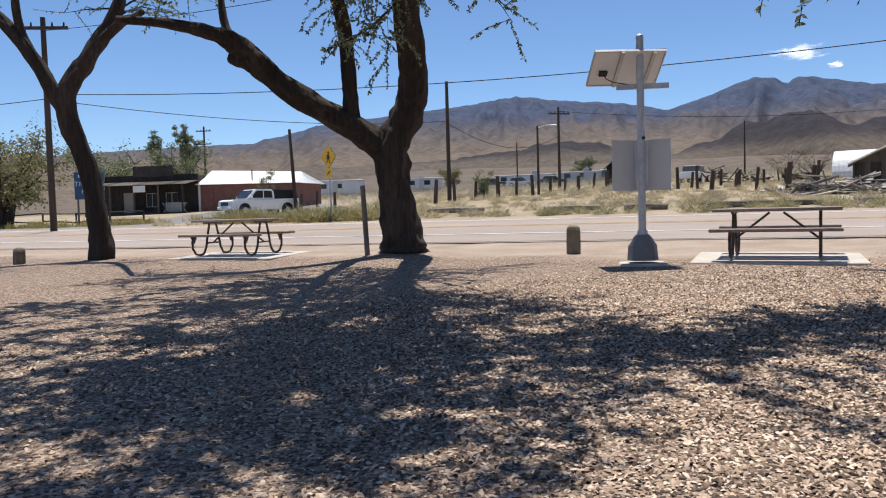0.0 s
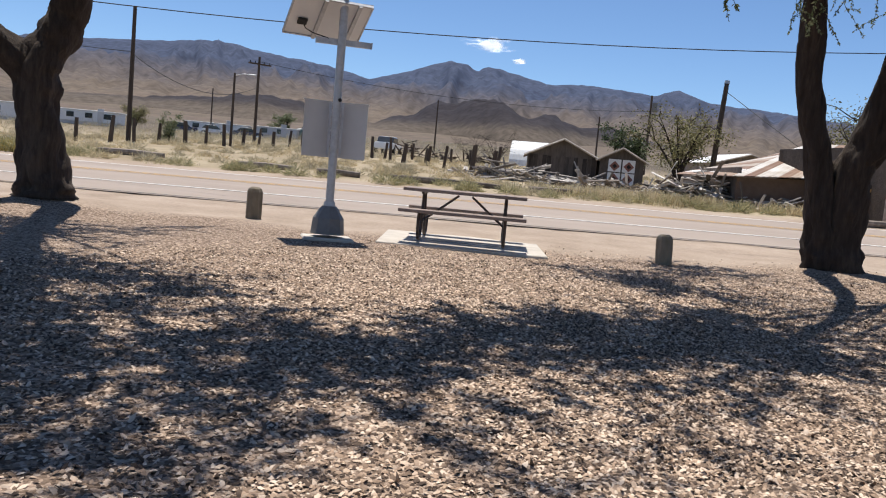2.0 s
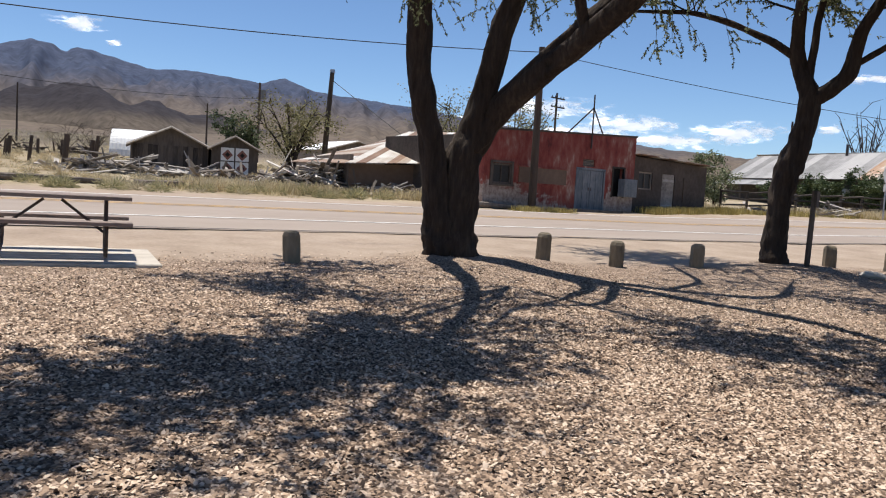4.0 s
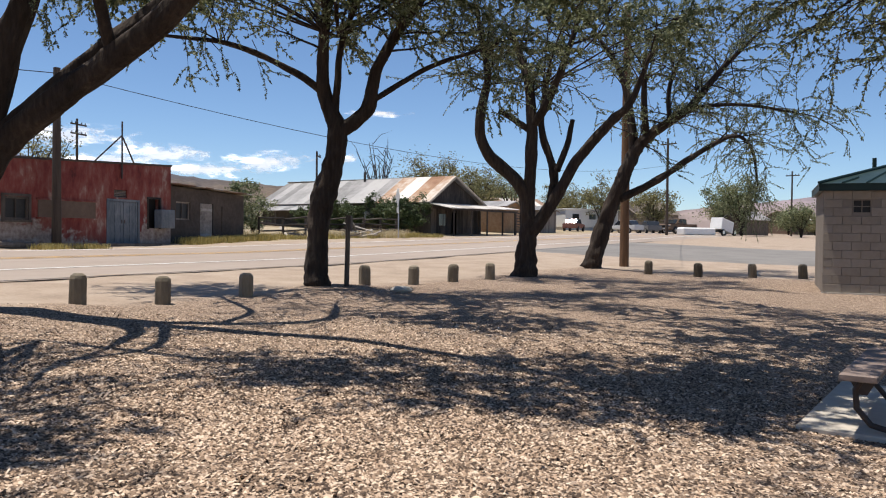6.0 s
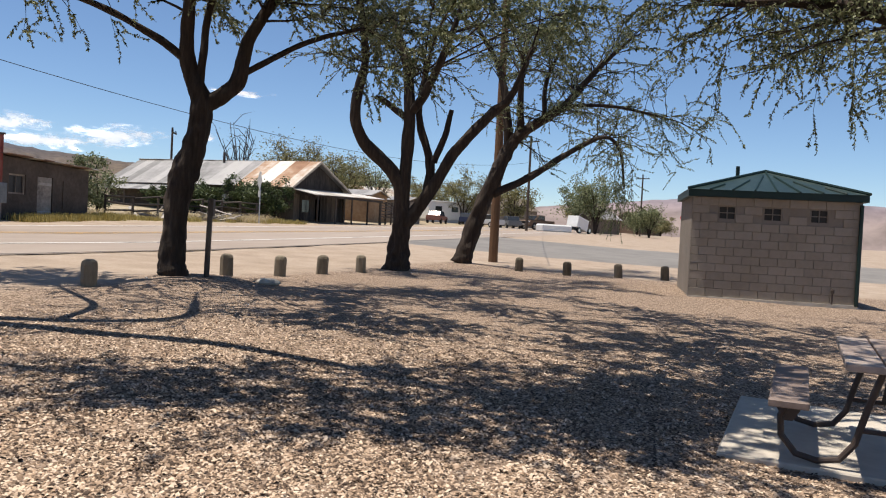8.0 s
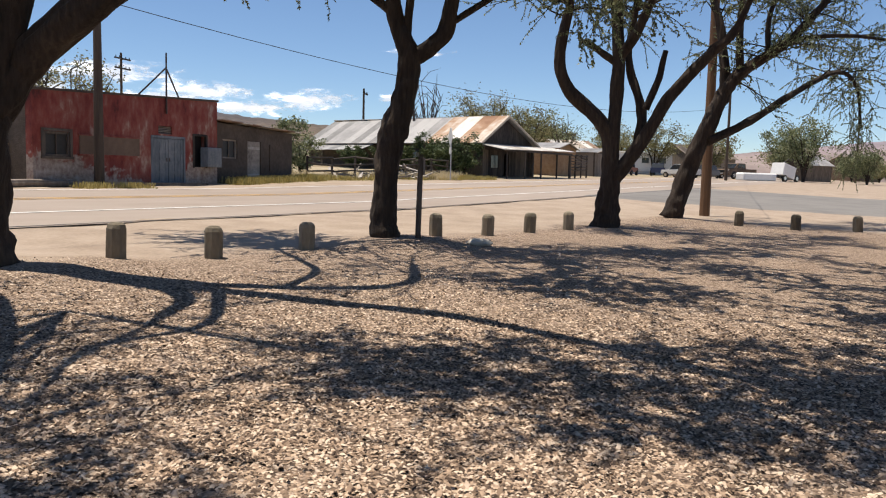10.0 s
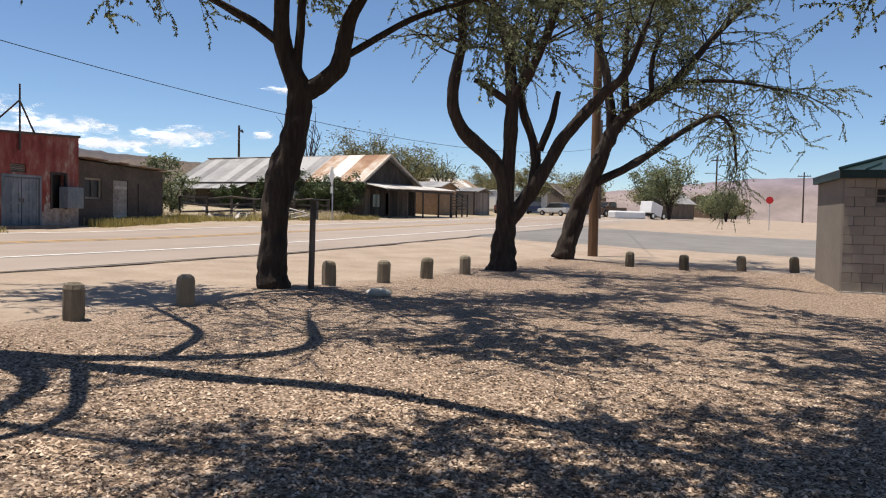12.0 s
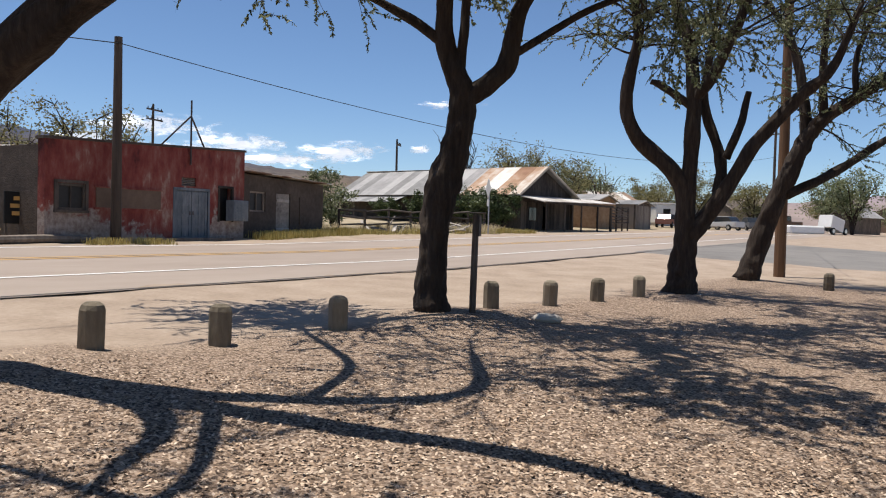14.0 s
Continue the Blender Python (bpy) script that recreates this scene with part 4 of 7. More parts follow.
# ---- park furniture ----
def picnic_table(x, y, rz, label, z=None):
    z = land(x, y) + 0.02 if z is None else z
    top = thing("picnic_table", label, "picnic table", x, y, z, rz, "picnic tables")
    for k in range(3):
        part("tabletop_plank", boxes((0, (k - 1) * 0.25, 0.745, 1.83, 0.235, 0.05), bevel=0.006), M_TABLE_WOOD, top)
    for s in (-1, 1):
        part("bench_plank", boxes((0, s * 0.70, 0.45, 1.83, 0.26, 0.05), bevel=0.006), M_TABLE_WOOD, top)
        for e in (-0.62, 0.62):
            bm = tube(bmesh.new(), [(e, s * 0.12, 0.70), (e, s * 0.20, 0.45), (e, s * 0.27, 0.18), (e, s * 0.36, 0.06), (e, s * 0.50, 0.03), (e, s * 0.64, 0.06), (e, s * 0.74, 0.18), (e, s * 0.75, 0.32), (e, s * 0.70, 0.42)], [0.024] * 9, 8)
            part("leg", bm, M_BROWN_STEEL, top)
            bm = prism(bmesh.new(), [(-0.11, 0.0), (0.11, 0.0), (0.03, -0.14), (-0.03, -0.14)], -0.004, 0.004)
            bmesh.ops.transform(bm, matrix=Matrix.Translation((e, s * 0.70, 0.425)) @ Matrix.Rotation(radians(90), 4, "Z"), verts=bm.verts)
            part("bracket", bm, M_BROWN_STEEL, top)
    for e in (-0.62, 0.62):
        part("crossbar", boxes((e, 0, 0.705, 0.04, 0.66, 0.03)), M_BROWN_STEEL, top)
        part("brace", tube(bmesh.new(), [(e, 0, 0.28), (e * 0.16, 0, 0.70)], [0.018, 0.018], 6), M_BROWN_STEEL, top)
        part("stretcher", tube(bmesh.new(), [(e, -0.26, 0.28), (e, 0.26, 0.28)], [0.018, 0.018], 6), M_BROWN_STEEL, top)
    return top


def slab(x, y, rz, sx, sy, drop=0.0):
    bm = boxes((0, 0, -0.055, sx, sy, 0.15), bevel=0.012)
    ob = new("concrete_slab", mesh_from("concrete_slab", bm))
    ob.data.materials.append(M_CONCRETE)
    ob.matrix_world = pose(x, y, land(x, y) + drop, math.degrees(math.atan(0.02)), 0, rz)
    return tagged(ob, "pale concrete slab laid in the gravel", "slab", "table slabs")


slab(-0.25, 13.55, 1, 2.45, 1.9)
picnic_table(-0.25, 13.5, -1.5, "picnic table with weathered brown planks on a concrete slab")
slab(-10.9, 13.95, 6, 2.45, 1.8)
picnic_table(-10.9, 13.9, 6, "picnic table with bent brown steel legs beside a tree")
slab(8.05, 2.6, -1.5, 2.4, 2.3, -0.16)
picnic_table(7.55, 2.6, -1.5, "picnic table with grey planks in dappled shade", land(7.55, 2.6) - 0.125)


def bollard(x, y, h=0.42, lean=0.0, r=0.13):
    z = soil(x, y) - 0.05
    bm = tube(bmesh.new(), [(0, 0, 0), (0, 0, h * 0.5), (0, 0, h - 0.03), (0, 0, h + 0.02), (0, 0, h + 0.05)], [r, r * 1.01, r, r * 0.86, r * 0.5], 8, rough=0.10, seed=x)
    ob = new("bollard", mesh_from("bollard", bm))
    ob.data.materials.append(M_BOLLARD)
    ob.matrix_world = pose(x, y, z, lean, -lean * 0.7, x * 37)
    return tagged(ob, "short weathered timber parking bollard set in the ground", "bollard", "bollards")


for bx, by, bh in [(-15.1, 11.9, 0.35), (-3.7, 14.35, 0.52), (2.79, 13.4, 0.44), (7.05, 13.6, 0.46), (8.36, 13.36, 0.44), (10.15, 13.38, 0.42), (13.5, 13.35, 0.44), (15.25, 13.3, 0.44),
                   (16.65, 13.1, 0.44), (18.4, 13.05, 0.44), (24.1, 10.7, 0.42), (24.5, 9.3, 0.42), (25.3, 7.9, 0.42), (26.0, 6.6, 0.44), (26.8, 5.2, 0.42)]:
    bollard(bx, by, bh, (bx * 7.3 % 5) - 2.5)


def solar_pole(x, y):
    top = thing("solar_sign_pole", "galvanised pole with tilted solar panel and bare sign backs", "sign pole", x, y, land(x, y), 16)
    part("footing", boxes((0, 0, -0.02, 0.70, 0.58, 0.12), bevel=0.02), M_CONCRETE, top, "low concrete footing")
    bm = tube(bmesh.new(), [(0, 0, 0.08), (0, 0, 0.30), (0, 0, 0.42), (0, 0, 0.47)], [0.235, 0.215, 0.14, 0.10], 8)
    part("pedestal", bm, M_CAST, top, "dark grey cast pedestal base")
    part("collar", pole_bm(0.07, 0.085, 0.075, 14, 0.46), M_GALV, top)
    part("pole", pole_bm(2.93, 0.058, 0.056, 16, 0.52), M_GALV, top)
    part("pole_cap", tube(bmesh.new(), [(0, 0, 3.44), (0, 0, 3.47), (0, 0, 3.49)], [0.062, 0.055, 0.03], 14), M_GALV, top)
    tilt = Matrix.Translation((-0.2, 0.16, 3.02)) @ Matrix.Rotation(radians(12), 4, "Z") @ Matrix.Rotation(radians(-36), 4, "X")
    for name, bm, mt in (("solar_panel", boxes((0, 0, 0, 1.06, 0.70, 0.012)), M_PANEL_BACK),
                         ("cell_face", boxes((0, 0, 0.014, 1.02, 0.66, 0.006)), M_PANEL_CELL),
                         ("panel_frame", boxes((0, 0.355, 0, 1.09, 0.02, 0.04), (0, -0.355, 0, 1.09, 0.02, 0.04), (0.54, 0, 0, 0.02, 0.70, 0.04), (-0.54, 0, 0, 0.02, 0.70, 0.04)), M_GALV),
                         ("junction_box", boxes((-0.34, 0.08, -0.03, 0.13, 0.10, 0.045), bevel=0.008), M_BLACK),
                         ("panel_rail", boxes((-0.12, 0, -0.03, 0.05, 0.72, 0.04)), M_GALV), ("panel_rail", boxes((0.36, 0, -0.03, 0.05, 0.72, 0.04)), M_GALV)):
        bmesh.ops.transform(bm, matrix=tilt, verts=bm.verts)
        part(name, bm, mt, top)
    part("upper_bar", boxes((-0.03, 0.075, 3.24, 0.86, 0.05, 0.06)), M_GALV, top)
    part("lower_bar", boxes((0.04, 0.08, 2.72, 0.78, 0.05, 0.08)), M_GALV, top)
    part("cable", tube(bmesh.new(), [(-0.56, 0.17, 3.0), (-0.50, 0.1, 2.86), (-0.4, 0.05, 2.80), (-0.2, 0.06, 2.76), (-0.05, 0.07, 2.72)], [0.008] * 5, 5), M_BLACK, top)
    for s, tilt_z in ((-1, 24), (1, -24)):
        bm = boxes((0, 0, 1.52, 0.43, 0.006, 0.76), (0, 0, 1.905, 0.45, 0.03, 0.02))
        bmesh.ops.transform(bm, matrix=Matrix.Translation((s * 0.24, 0.10, 0)) @ Matrix.Rotation(radians(tilt_z), 4, "Z"), verts=bm.verts)
        part("sign_panel", bm, M_SIGN_BACK, top, "blank grey aluminium back of a sign")
    for s in (-0.075, 0.09):
        part("sign_rail", boxes((s, 0.065, 1.53, 0.035, 0.03, 0.74)), M_GALV, top)
    part("lock", boxes((0.03, -0.06, 1.93, 0.05, 0.05, 0.05), bevel=0.015), M_BLACK, top)
    return top


solar_pole(-2.12, 12.42)


def rough_post(x, y, h, w, label, lean=0.0, cap=False):
    ob = thing("wooden_post", label, "post", x, y, soil(x, y) - 0.05, 20)
    bm = tube(bmesh.new(), [(0, 0, 0), (lean * 0.5, 0, h * 0.5), (lean, 0, h)], [w, w * 0.95, w * 0.9], 6, rough=0.15, seed=x)
    part("shaft", bm, M_WEATHERED, ob)
    if cap:
        part("marker_plate", boxes((lean, -w - 0.008, h - 0.16, 0.12, 0.012, 0.30)), M_BROWN_STEEL, ob)
    return ob


rough_post(-7.36, 13.2, 1.36, 0.05, "thin weathered post beside a tree trunk", -0.05)
rough_post(12.3, 12.85, 1.45, 0.05, "narrow brown post with marker plate beside a tree", 0.08, True)


def rock(x, y, s):
    bm = bmesh.new()
    bmesh.ops.create_icosphere(bm, subdivisions=2, radius=s, matrix=Matrix.Diagonal((1.5, 1, 0.5, 1)))
    for v in bm.verts:
        v.co *= 1 + 0.25 * noise.noise(v.co / s + Vector((x, y, 0)))
    ob = new("rock", mesh_from("rock", bm))
    ob.data.materials.append(M_CONCRETE)
    ob.matrix_world = pose(x, y, soil(x, y) + s * 0.2, 0, 0, x * 50)
    return tagged(ob, "pale rounded rock half sunk in the gravel", "rock", "rocks")


rock(13.1, 12.1, 0.16)


# ---- restroom ----
def restroom():
    L, H, D = 3.78, 2.52, 3.3
    z0 = land(21, 3.5) - 0.06
    top = thing("restroom_building", "tan block restroom building with green metal hip roof", "building", 20.92, 5.42, z0, -79.3)
    holes = [(0.60, 1.02, 1.98, 2.32), (1.62, 2.06, 1.98, 2.32), (2.66, 3.08, 1.98, 2.32)]
    core = boxes((L / 2, D - 0.1, H / 2, L, 0.2, H), (0.1, D / 2, H / 2, 0.2, D - 0.4, H), (L - 0.1, D / 2, H / 2, 0.2, D - 0.4, H))
    part("wall", core, M_BLOCK, top)
    xs = [0.0] + [v for h in holes for v in h[:2]] + [L]
    bm = bmesh.new()
    box(bm, L / 2, 0.115, 1.98 / 2, L, 0.17, 1.98)
    box(bm, L / 2, 0.115, (2.32 + H) / 2, L, 0.17, H - 2.32)
    for a, b in zip(xs[::2], xs[1::2]):
        box(bm, (a + b) / 2, 0.115, 2.15, b - a, 0.17, 0.34)
    front = part("front_wall", bm, M_MORTAR, top)
    part("wall_base", boxes((L / 2, -0.015, 0.06, L + 0.04, 0.08, 0.12)), M_CONCRETE, top, "pale concrete footing strip")
    for a, b, c, d in holes:
        w = part("window", boxes((a + 0.02, 0.06, (c + d) / 2, 0.03, 0.05, d - c), (b - 0.02, 0.06, (c + d) / 2, 0.03, 0.05, d - c), ((a + b) / 2, 0.06, c + 0.015, b - a, 0.05, 0.03), ((a + b) / 2, 0.06, d - 0.015, b - a, 0.05, 0.03),
                                 ((a + b) / 2, 0.065, (c + d) / 2, 0.02, 0.03, d - c), ((a + b) / 2, 0.065, (c + d) / 2, b - a, 0.03, 0.02)), M_MORTAR, top, "small square dark window in block wall")
        part("pane", boxes(((a + b) / 2, 0.09, (c + d) / 2, b - a, 0.01, d - c)), M_WINDOW, w)
    part("tap", tube(bmesh.new(), [(3.22, -0.10, 0.12), (3.22, -0.10, 0.42), (3.22, -0.05, 0.48)], [0.02, 0.02, 0.02], 8), M_BROWN_STEEL, top)
    part("tap_head", boxes((3.22, -0.12, 0.42, 0.07, 0.07, 0.10), bevel=0.015), M_BROWN_STEEL, top)
    part("downpipe", tube(bmesh.new(), [(L - 0.02, -0.05, 0.1), (L - 0.02, -0.05, 2.45)], [0.045, 0.045], 10), M_GREEN_DARK, top)
    o = 0.10
    part("fascia", boxes((L / 2, -o, H + 0.08, L + 2 * o, 0.03, 0.17), (L / 2, D + o, H + 0.08, L + 2 * o, 0.03, 0.17), (-o, D / 2, H + 0.08, 0.03, D + 2 * o, 0.17), (L + o, D / 2, H + 0.08, 0.03, D + 2 * o, 0.17)), M_GREEN_DARK, top)
    part("soffit", boxes((L / 2, D / 2, H + 0.01, L + 2 * o, D + 2 * o, 0.02)), M_GREEN_DARK, top)
    bm = bmesh.new()
    e = 0.13
    a = [bm.verts.new(p) for p in ((-e, -e, H + 0.165), (L + e, -e, H + 0.165), (L + e, D + e, H + 0.165), (-e, D + e, H + 0.165))]
    peak = bm.verts.new((L / 2, D / 2, H + 0.78))
    for i in range(4):
        bm.faces.new((a[i], a[(i + 1) % 4], peak))
    bm.faces.new(a[::-1])
    roof = part("roof", bm, M_GREEN_ROOF, top)
    for i in range(1, 8):
        u = i / 8 * (L + 2 * e) - e
        k = 1 - abs(2 * i / 8 - 1)
        part("roof_seam", tube(bmesh.new(), [(u, -e, H + 0.18), (L / 2 + (u - L / 2) * (1 - k), -e + (D / 2 + e) * k, H + 0.18 + 0.615 * k)], [0.022, 0.022], 4), M_GREEN_DARK, roof)
    for sx in (-e, L + e):
        part("roof_hip", tube(bmesh.new(), [(sx, -e, H + 0.19), (L / 2, D / 2, H + 0.80)], [0.035, 0.035], 6), M_GREEN_DARK, roof)
    part("vent_pipe", pole_bm(0.3, 0.05, 0.05, 10, H + 0.62), M_GREEN_DARK, roof).matrix_basis = pose(1.25, 1.9, 0)
    return top, front, holes, L, H


rest, rest_front, rest_holes, REST_L, REST_H = restroom()


# ---- old buildings across the highway ----
def flaking_wall_material():
    """Red stucco whose paint has come away in patches, most of all low at both ends."""
    m = M_RED.copy()
    m.name = "flaking_red_wall"
    nt = m.node_tree
    b = nt.nodes["Principled BSDF"]
    red = b.inputs["Base Color"].links[0].from_socket
    tc = nt.nodes.new("ShaderNodeTexCoord")
    sep = nt.nodes.new("ShaderNodeSeparateXYZ")
    nt.links.new(tc.outputs["Object"], sep.inputs[0])
    along = nt.nodes.new("ShaderNodeMapRange")
    along.inputs["From Max"].default_value = 8.6
    nt.links.new(sep.outputs[0], along.inputs["Value"])
    prof = nt.nodes.new("ShaderNodeValToRGB")
    el = prof.color_ramp.elements
    for p, v in ((0.0, 1.0), (0.2, 0.95), (0.27, 0.6), (0.5, 0.45), (0.57, 0.1), (0.76, 0.2), (0.82, 1.0), (1.0, 1.0)):
        e = el[0] if p == 0.0 else el[-1] if p == 1.0 else el.new(p)
        e.position, e.color = p, (v, v, v, 1)
    nt.links.new(along.outputs[0], prof.inputs[0])
    noises = []
    for sc, det in ((1.3, 5), (5.0, 6)):
        n = nt.nodes.new("ShaderNodeTexNoise")
        n.inputs["Scale"].default_value = sc
        n.inputs["Detail"].default_value = det
        n.inputs["Roughness"].default_value = 0.65
        nt.links.new(tc.outputs["Object"], n.inputs["Vector"])
        noises.append(n.outputs["Fac"])

    def fma(a, k, c):
        n = nt.nodes.new("ShaderNodeMath")
        n.operation = "MULTIPLY_ADD"
        nt.links.new(a, n.inputs[0])
        n.inputs[1].default_value = k
        if isinstance(c, (int, float)):
            n.inputs[2].default_value = c
        else:
            nt.links.new(c, n.inputs[2])
        return n.outputs[0]

    v = fma(noises[0], 0.9, fma(noises[1], 0.5, fma(prof.outputs[0], 0.62, fma(sep.outputs[2], -0.42, -0.25))))
    edge = nt.nodes.new("ShaderNodeMapRange")
    edge.inputs["From Min"].default_value = 0.52
    edge.inputs["From Max"].default_value = 0.62
    nt.links.new(v, edge.inputs["Value"])
    bare = nt.nodes.new("ShaderNodeValToRGB")
    for e, p, c in zip(bare.color_ramp.elements, (0.35, 0.65), ((0.20, 0.135, 0.11), (0.40, 0.345, 0.30))):
        e.position, e.color = p, (*c, 1)
    nt.links.new(noises[1], bare.inputs[0])
    mix = nt.nodes.new("ShaderNodeMix")
    mix.data_type = "RGBA"
    nt.links.new(edge.outputs[0], mix.inputs["Factor"])
    nt.links.new(red, mix.inputs["A"])
    nt.links.new(bare.outputs[0], mix.inputs["B"])
    nt.links.new(mix.outputs["Result"], b.inputs["Base Color"])
    return m


M_RED_WALL = flaking_wall_material()


def wall_bm(L, h0, h1, thick, holes=()):
    """Front wall from x 0 to L, with rectangular openings that go through; its top runs from h0 to h1."""
    xs = sorted({0.0, L, *[v for h in holes for v in h[:2]]})
    zs = sorted({0.0, *[v for h in holes for v in h[2:]]})
    bm = bmesh.new()
    top = lambda x: h0 + (h1 - h0) * x / L
    for a, b in zip(xs, xs[1:]):
        for i, c in enumerate(zs):
            last = i == len(zs) - 1
            d0, d1 = (top(a), top(b)) if last else (zs[i + 1], zs[i + 1])
            if any(h[0] - 1e-6 <= a and b <= h[1] + 1e-6 and h[2] - 1e-6 <= c and (c + d0) / 2 < h[3] for h in holes):
                continue
            prism(bm, [(a, c), (b, c), (b, d1), (a, d0)], 0, thick)
    bmesh.ops.remove_doubles(bm, verts=bm.verts, dist=0.001)
    return bm


def window(parent, a, b, c, d, frame, bars=1, glass=None, depth=0.08):
    w = part("window", boxes((a, depth, (c + d) / 2, 0.07, 0.06, d - c + 0.07), (b, depth, (c + d) / 2, 0.07, 0.06, d - c + 0.07), ((a + b) / 2, depth, c, b - a, 0.06, 0.07), ((a + b) / 2, depth, d, b - a, 0.06, 0.07)), frame, parent)
    if bars:
        part("glazing_bar", boxes(((a + b) / 2, depth, (c + d) / 2, 0.03, 0.04, d - c)), frame, w)
    part("pane", boxes(((a + b) / 2, depth + 0.04, (c + d) / 2, b - a, 0.01, d - c)), glass or M_WINDOW, w)
    return w


def sheet_roof(parent, corners, material, ribs=0.2, thick=0.035, name="roof_sheet", seam=0.9):
    """A slope of corrugated sheets; corners are eave start, eave end, ridge end, ridge start."""
    a, b, c, d = [Vector(p) for p in corners]
    n = max(4, int((b - a).length / ribs) * 2)
    nrm = (b - a).cross(d - a).normalized()
    if nrm.z < 0:
        nrm = -nrm
    per = max(2, int(seam / ribs) * 2)
    i = 0
    last = None
    while i < n:
        j = min(n, i + per)
        bm = bmesh.new()
        rows = []
        for k in range(i, j + 1):
            lift = nrm * (0.018 if k % 2 else 0.0) + nrm * (0.006 * ((i // per) % 2))
            lo, hi = a.lerp(b, k / n), d.lerp(c, k / n)
            rows.append([bm.verts.new(lo + lift), bm.verts.new(hi + lift), bm.verts.new(lo + lift - nrm * thick), bm.verts.new(hi + lift - nrm * thick)])
        for p, q in zip(rows, rows[1:]):
            bm.faces.new((p[0], q[0], q[1], p[1]))
            bm.faces.new((p[2], p[3], q[3], q[2]))
            bm.faces.new((p[0], p[2], q[2], q[0]))
            bm.faces.new((p[1], q[1], q[3], p[3]))
        for p in (rows[0], rows[-1]):
            bm.faces.new((p[0], p[1], p[3], p[2]))
        last = part(name, bm, material, parent)
        i = j
    return last


def red_building():
    L, D = 8.6, 7.0
    z0 = 0.50
    top = thing("red_building", "flat-fronted old building with flaking red stucco", "building", 14.2, 29.5, z0, 11.4)
    holes = [(0.40, 1.38, 1.02, 1.82), (5.04, 6.65, 0.1, 1.85), (5.34, 6.05, 2.0, 2.3), (7.2, 7.95, 0.8, 2.04)]
    part("front_wall", wall_bm(L, 3.08, 3.46, 0.3, holes), M_RED_WALL, top)
    part("side_wall", boxes((0.15, D / 2 + 0.15, 1.45, 0.3, D - 0.3, 2.9)), M_ADOBE, top)
    part("side_wall", boxes((L - 0.15, D / 2 + 0.15, 1.5, 0.3, D - 0.3, 3.0)), M_ADOBE, top)
    part("back_wall", boxes((L / 2, D, 1.45, L, 0.3, 2.9)), M_ADOBE, top)
    part("roof", boxes((L / 2, D / 2 + 0.1, 2.8, L - 0.6, D - 0.4, 0.15)), M_ADOBE, top)
    bm = prism(bmesh.new(), [(-0.05, 3.07), (L + 0.05, 3.45), (L + 0.05, 3.53), (-0.05, 3.15)], -0.04, 0.36)
    part("coping", bm, M_ADOBE, top, "dark weathered parapet coping")
    window(top, 0.44, 1.34, 1.06, 1.78, M_OLD_WOOD, 1, depth=0.03)
    part("window_trim", boxes((0.35, -0.015, 1.42, 0.1, 0.05, 0.96), (1.43, -0.015, 1.42, 0.1, 0.05, 0.96), (0.89, -0.015, 1.87, 1.18, 0.05, 0.09), (0.89, -0.03, 0.98, 1.2, 0.08, 0.08)), M_OLD_WOOD, top, "dark weathered timber window trim")
    part("boarded_window", boxes((3.07, -0.02, 1.44, 2.6, 0.05, 0.62), bevel=0.006), M_TAN_BOARD, top, "tan boards over a wide window")
    part("board_frame", boxes((3.07, -0.025, 1.11, 2.72, 0.06, 0.05), (3.07, -0.025, 1.77, 2.72, 0.06, 0.05)), M_RED, top)
    for s, x in ((0, 5.45), (1, 6.24)):
        leaf = part("door_leaf", boxes((x, 0.06, 0.98, 0.77, 0.05, 1.72), bevel=0.006), M_BLUE_DOOR, top, "faded blue-grey plank door leaf")
        for k in range(5):
            part("rail", boxes((x, 0.025, 0.18 + k * 0.39, 0.75, 0.035, 0.10)), M_BLUE_DOOR, leaf)
        for k in (-0.33, 0.0, 0.33):
            part("stile", boxes((x + k, 0.028, 0.98, 0.09, 0.03, 1.68)), M_BLUE_DOOR, leaf)
        part("handle", boxes((x + (0.32 if not s else -0.32), 0.02, 1.05, 0.05, 0.04, 0.14)), M_BROWN_STEEL, leaf)
    part("door_frame", boxes((5.0, 0.05, 0.95, 0.09, 0.14, 1.9), (6.69, 0.05, 0.95, 0.09, 0.14, 1.9), (5.85, 0.05, 1.89, 1.78, 0.14, 0.09)), M_BLUE_DOOR, top)
    for k in range(5):
        part("vent_slat", boxes((5.70, 0.08, 2.03 + k * 0.06, 0.70, 0.06, 0.02, Matrix.Rotation(radians(35), 4, "X"))), M_WEATHERED, top)
    # near-black sheets paint the shade inside the vent and the opening
    part("backing", boxes((5.7, 0.2, 2.15, 0.7, 0.02, 0.32)), M_DARK, top)
    part("opening_backing", boxes((7.57, 0.26, 1.42, 0.85, 0.02, 1.34)), M_DARK, top, "near-black sheet painting the unlit inside of an unglazed opening")
    part("opening_frame", boxes((7.2, 0.02, 1.42, 0.08, 0.1, 1.3), (7.95, 0.02, 1.42, 0.08, 0.1, 1.3), (7.57, 0.02, 2.06, 0.83, 0.1, 0.08)), M_OLD_WOOD, top)
    cooler = part("wall_cooler", boxes((8.0, -0.2, 1.2, 0.82, 0.4, 0.78), bevel=0.02), M_BLUE_DOOR, top, "pale grey dented cooler box on the wall")
    for k in range(6):
        part("louvre", boxes((8.0, -0.41, 0.92 + k * 0.11, 0.7, 0.02, 0.05)), M_BLUE_DOOR, cooler)
    part("mast", tube(bmesh.new(), [(5.70, -0.06, 2.75), (5.70, -0.06, 5.0)], [0.035, 0.03], 8), M_BROWN_STEEL, top)
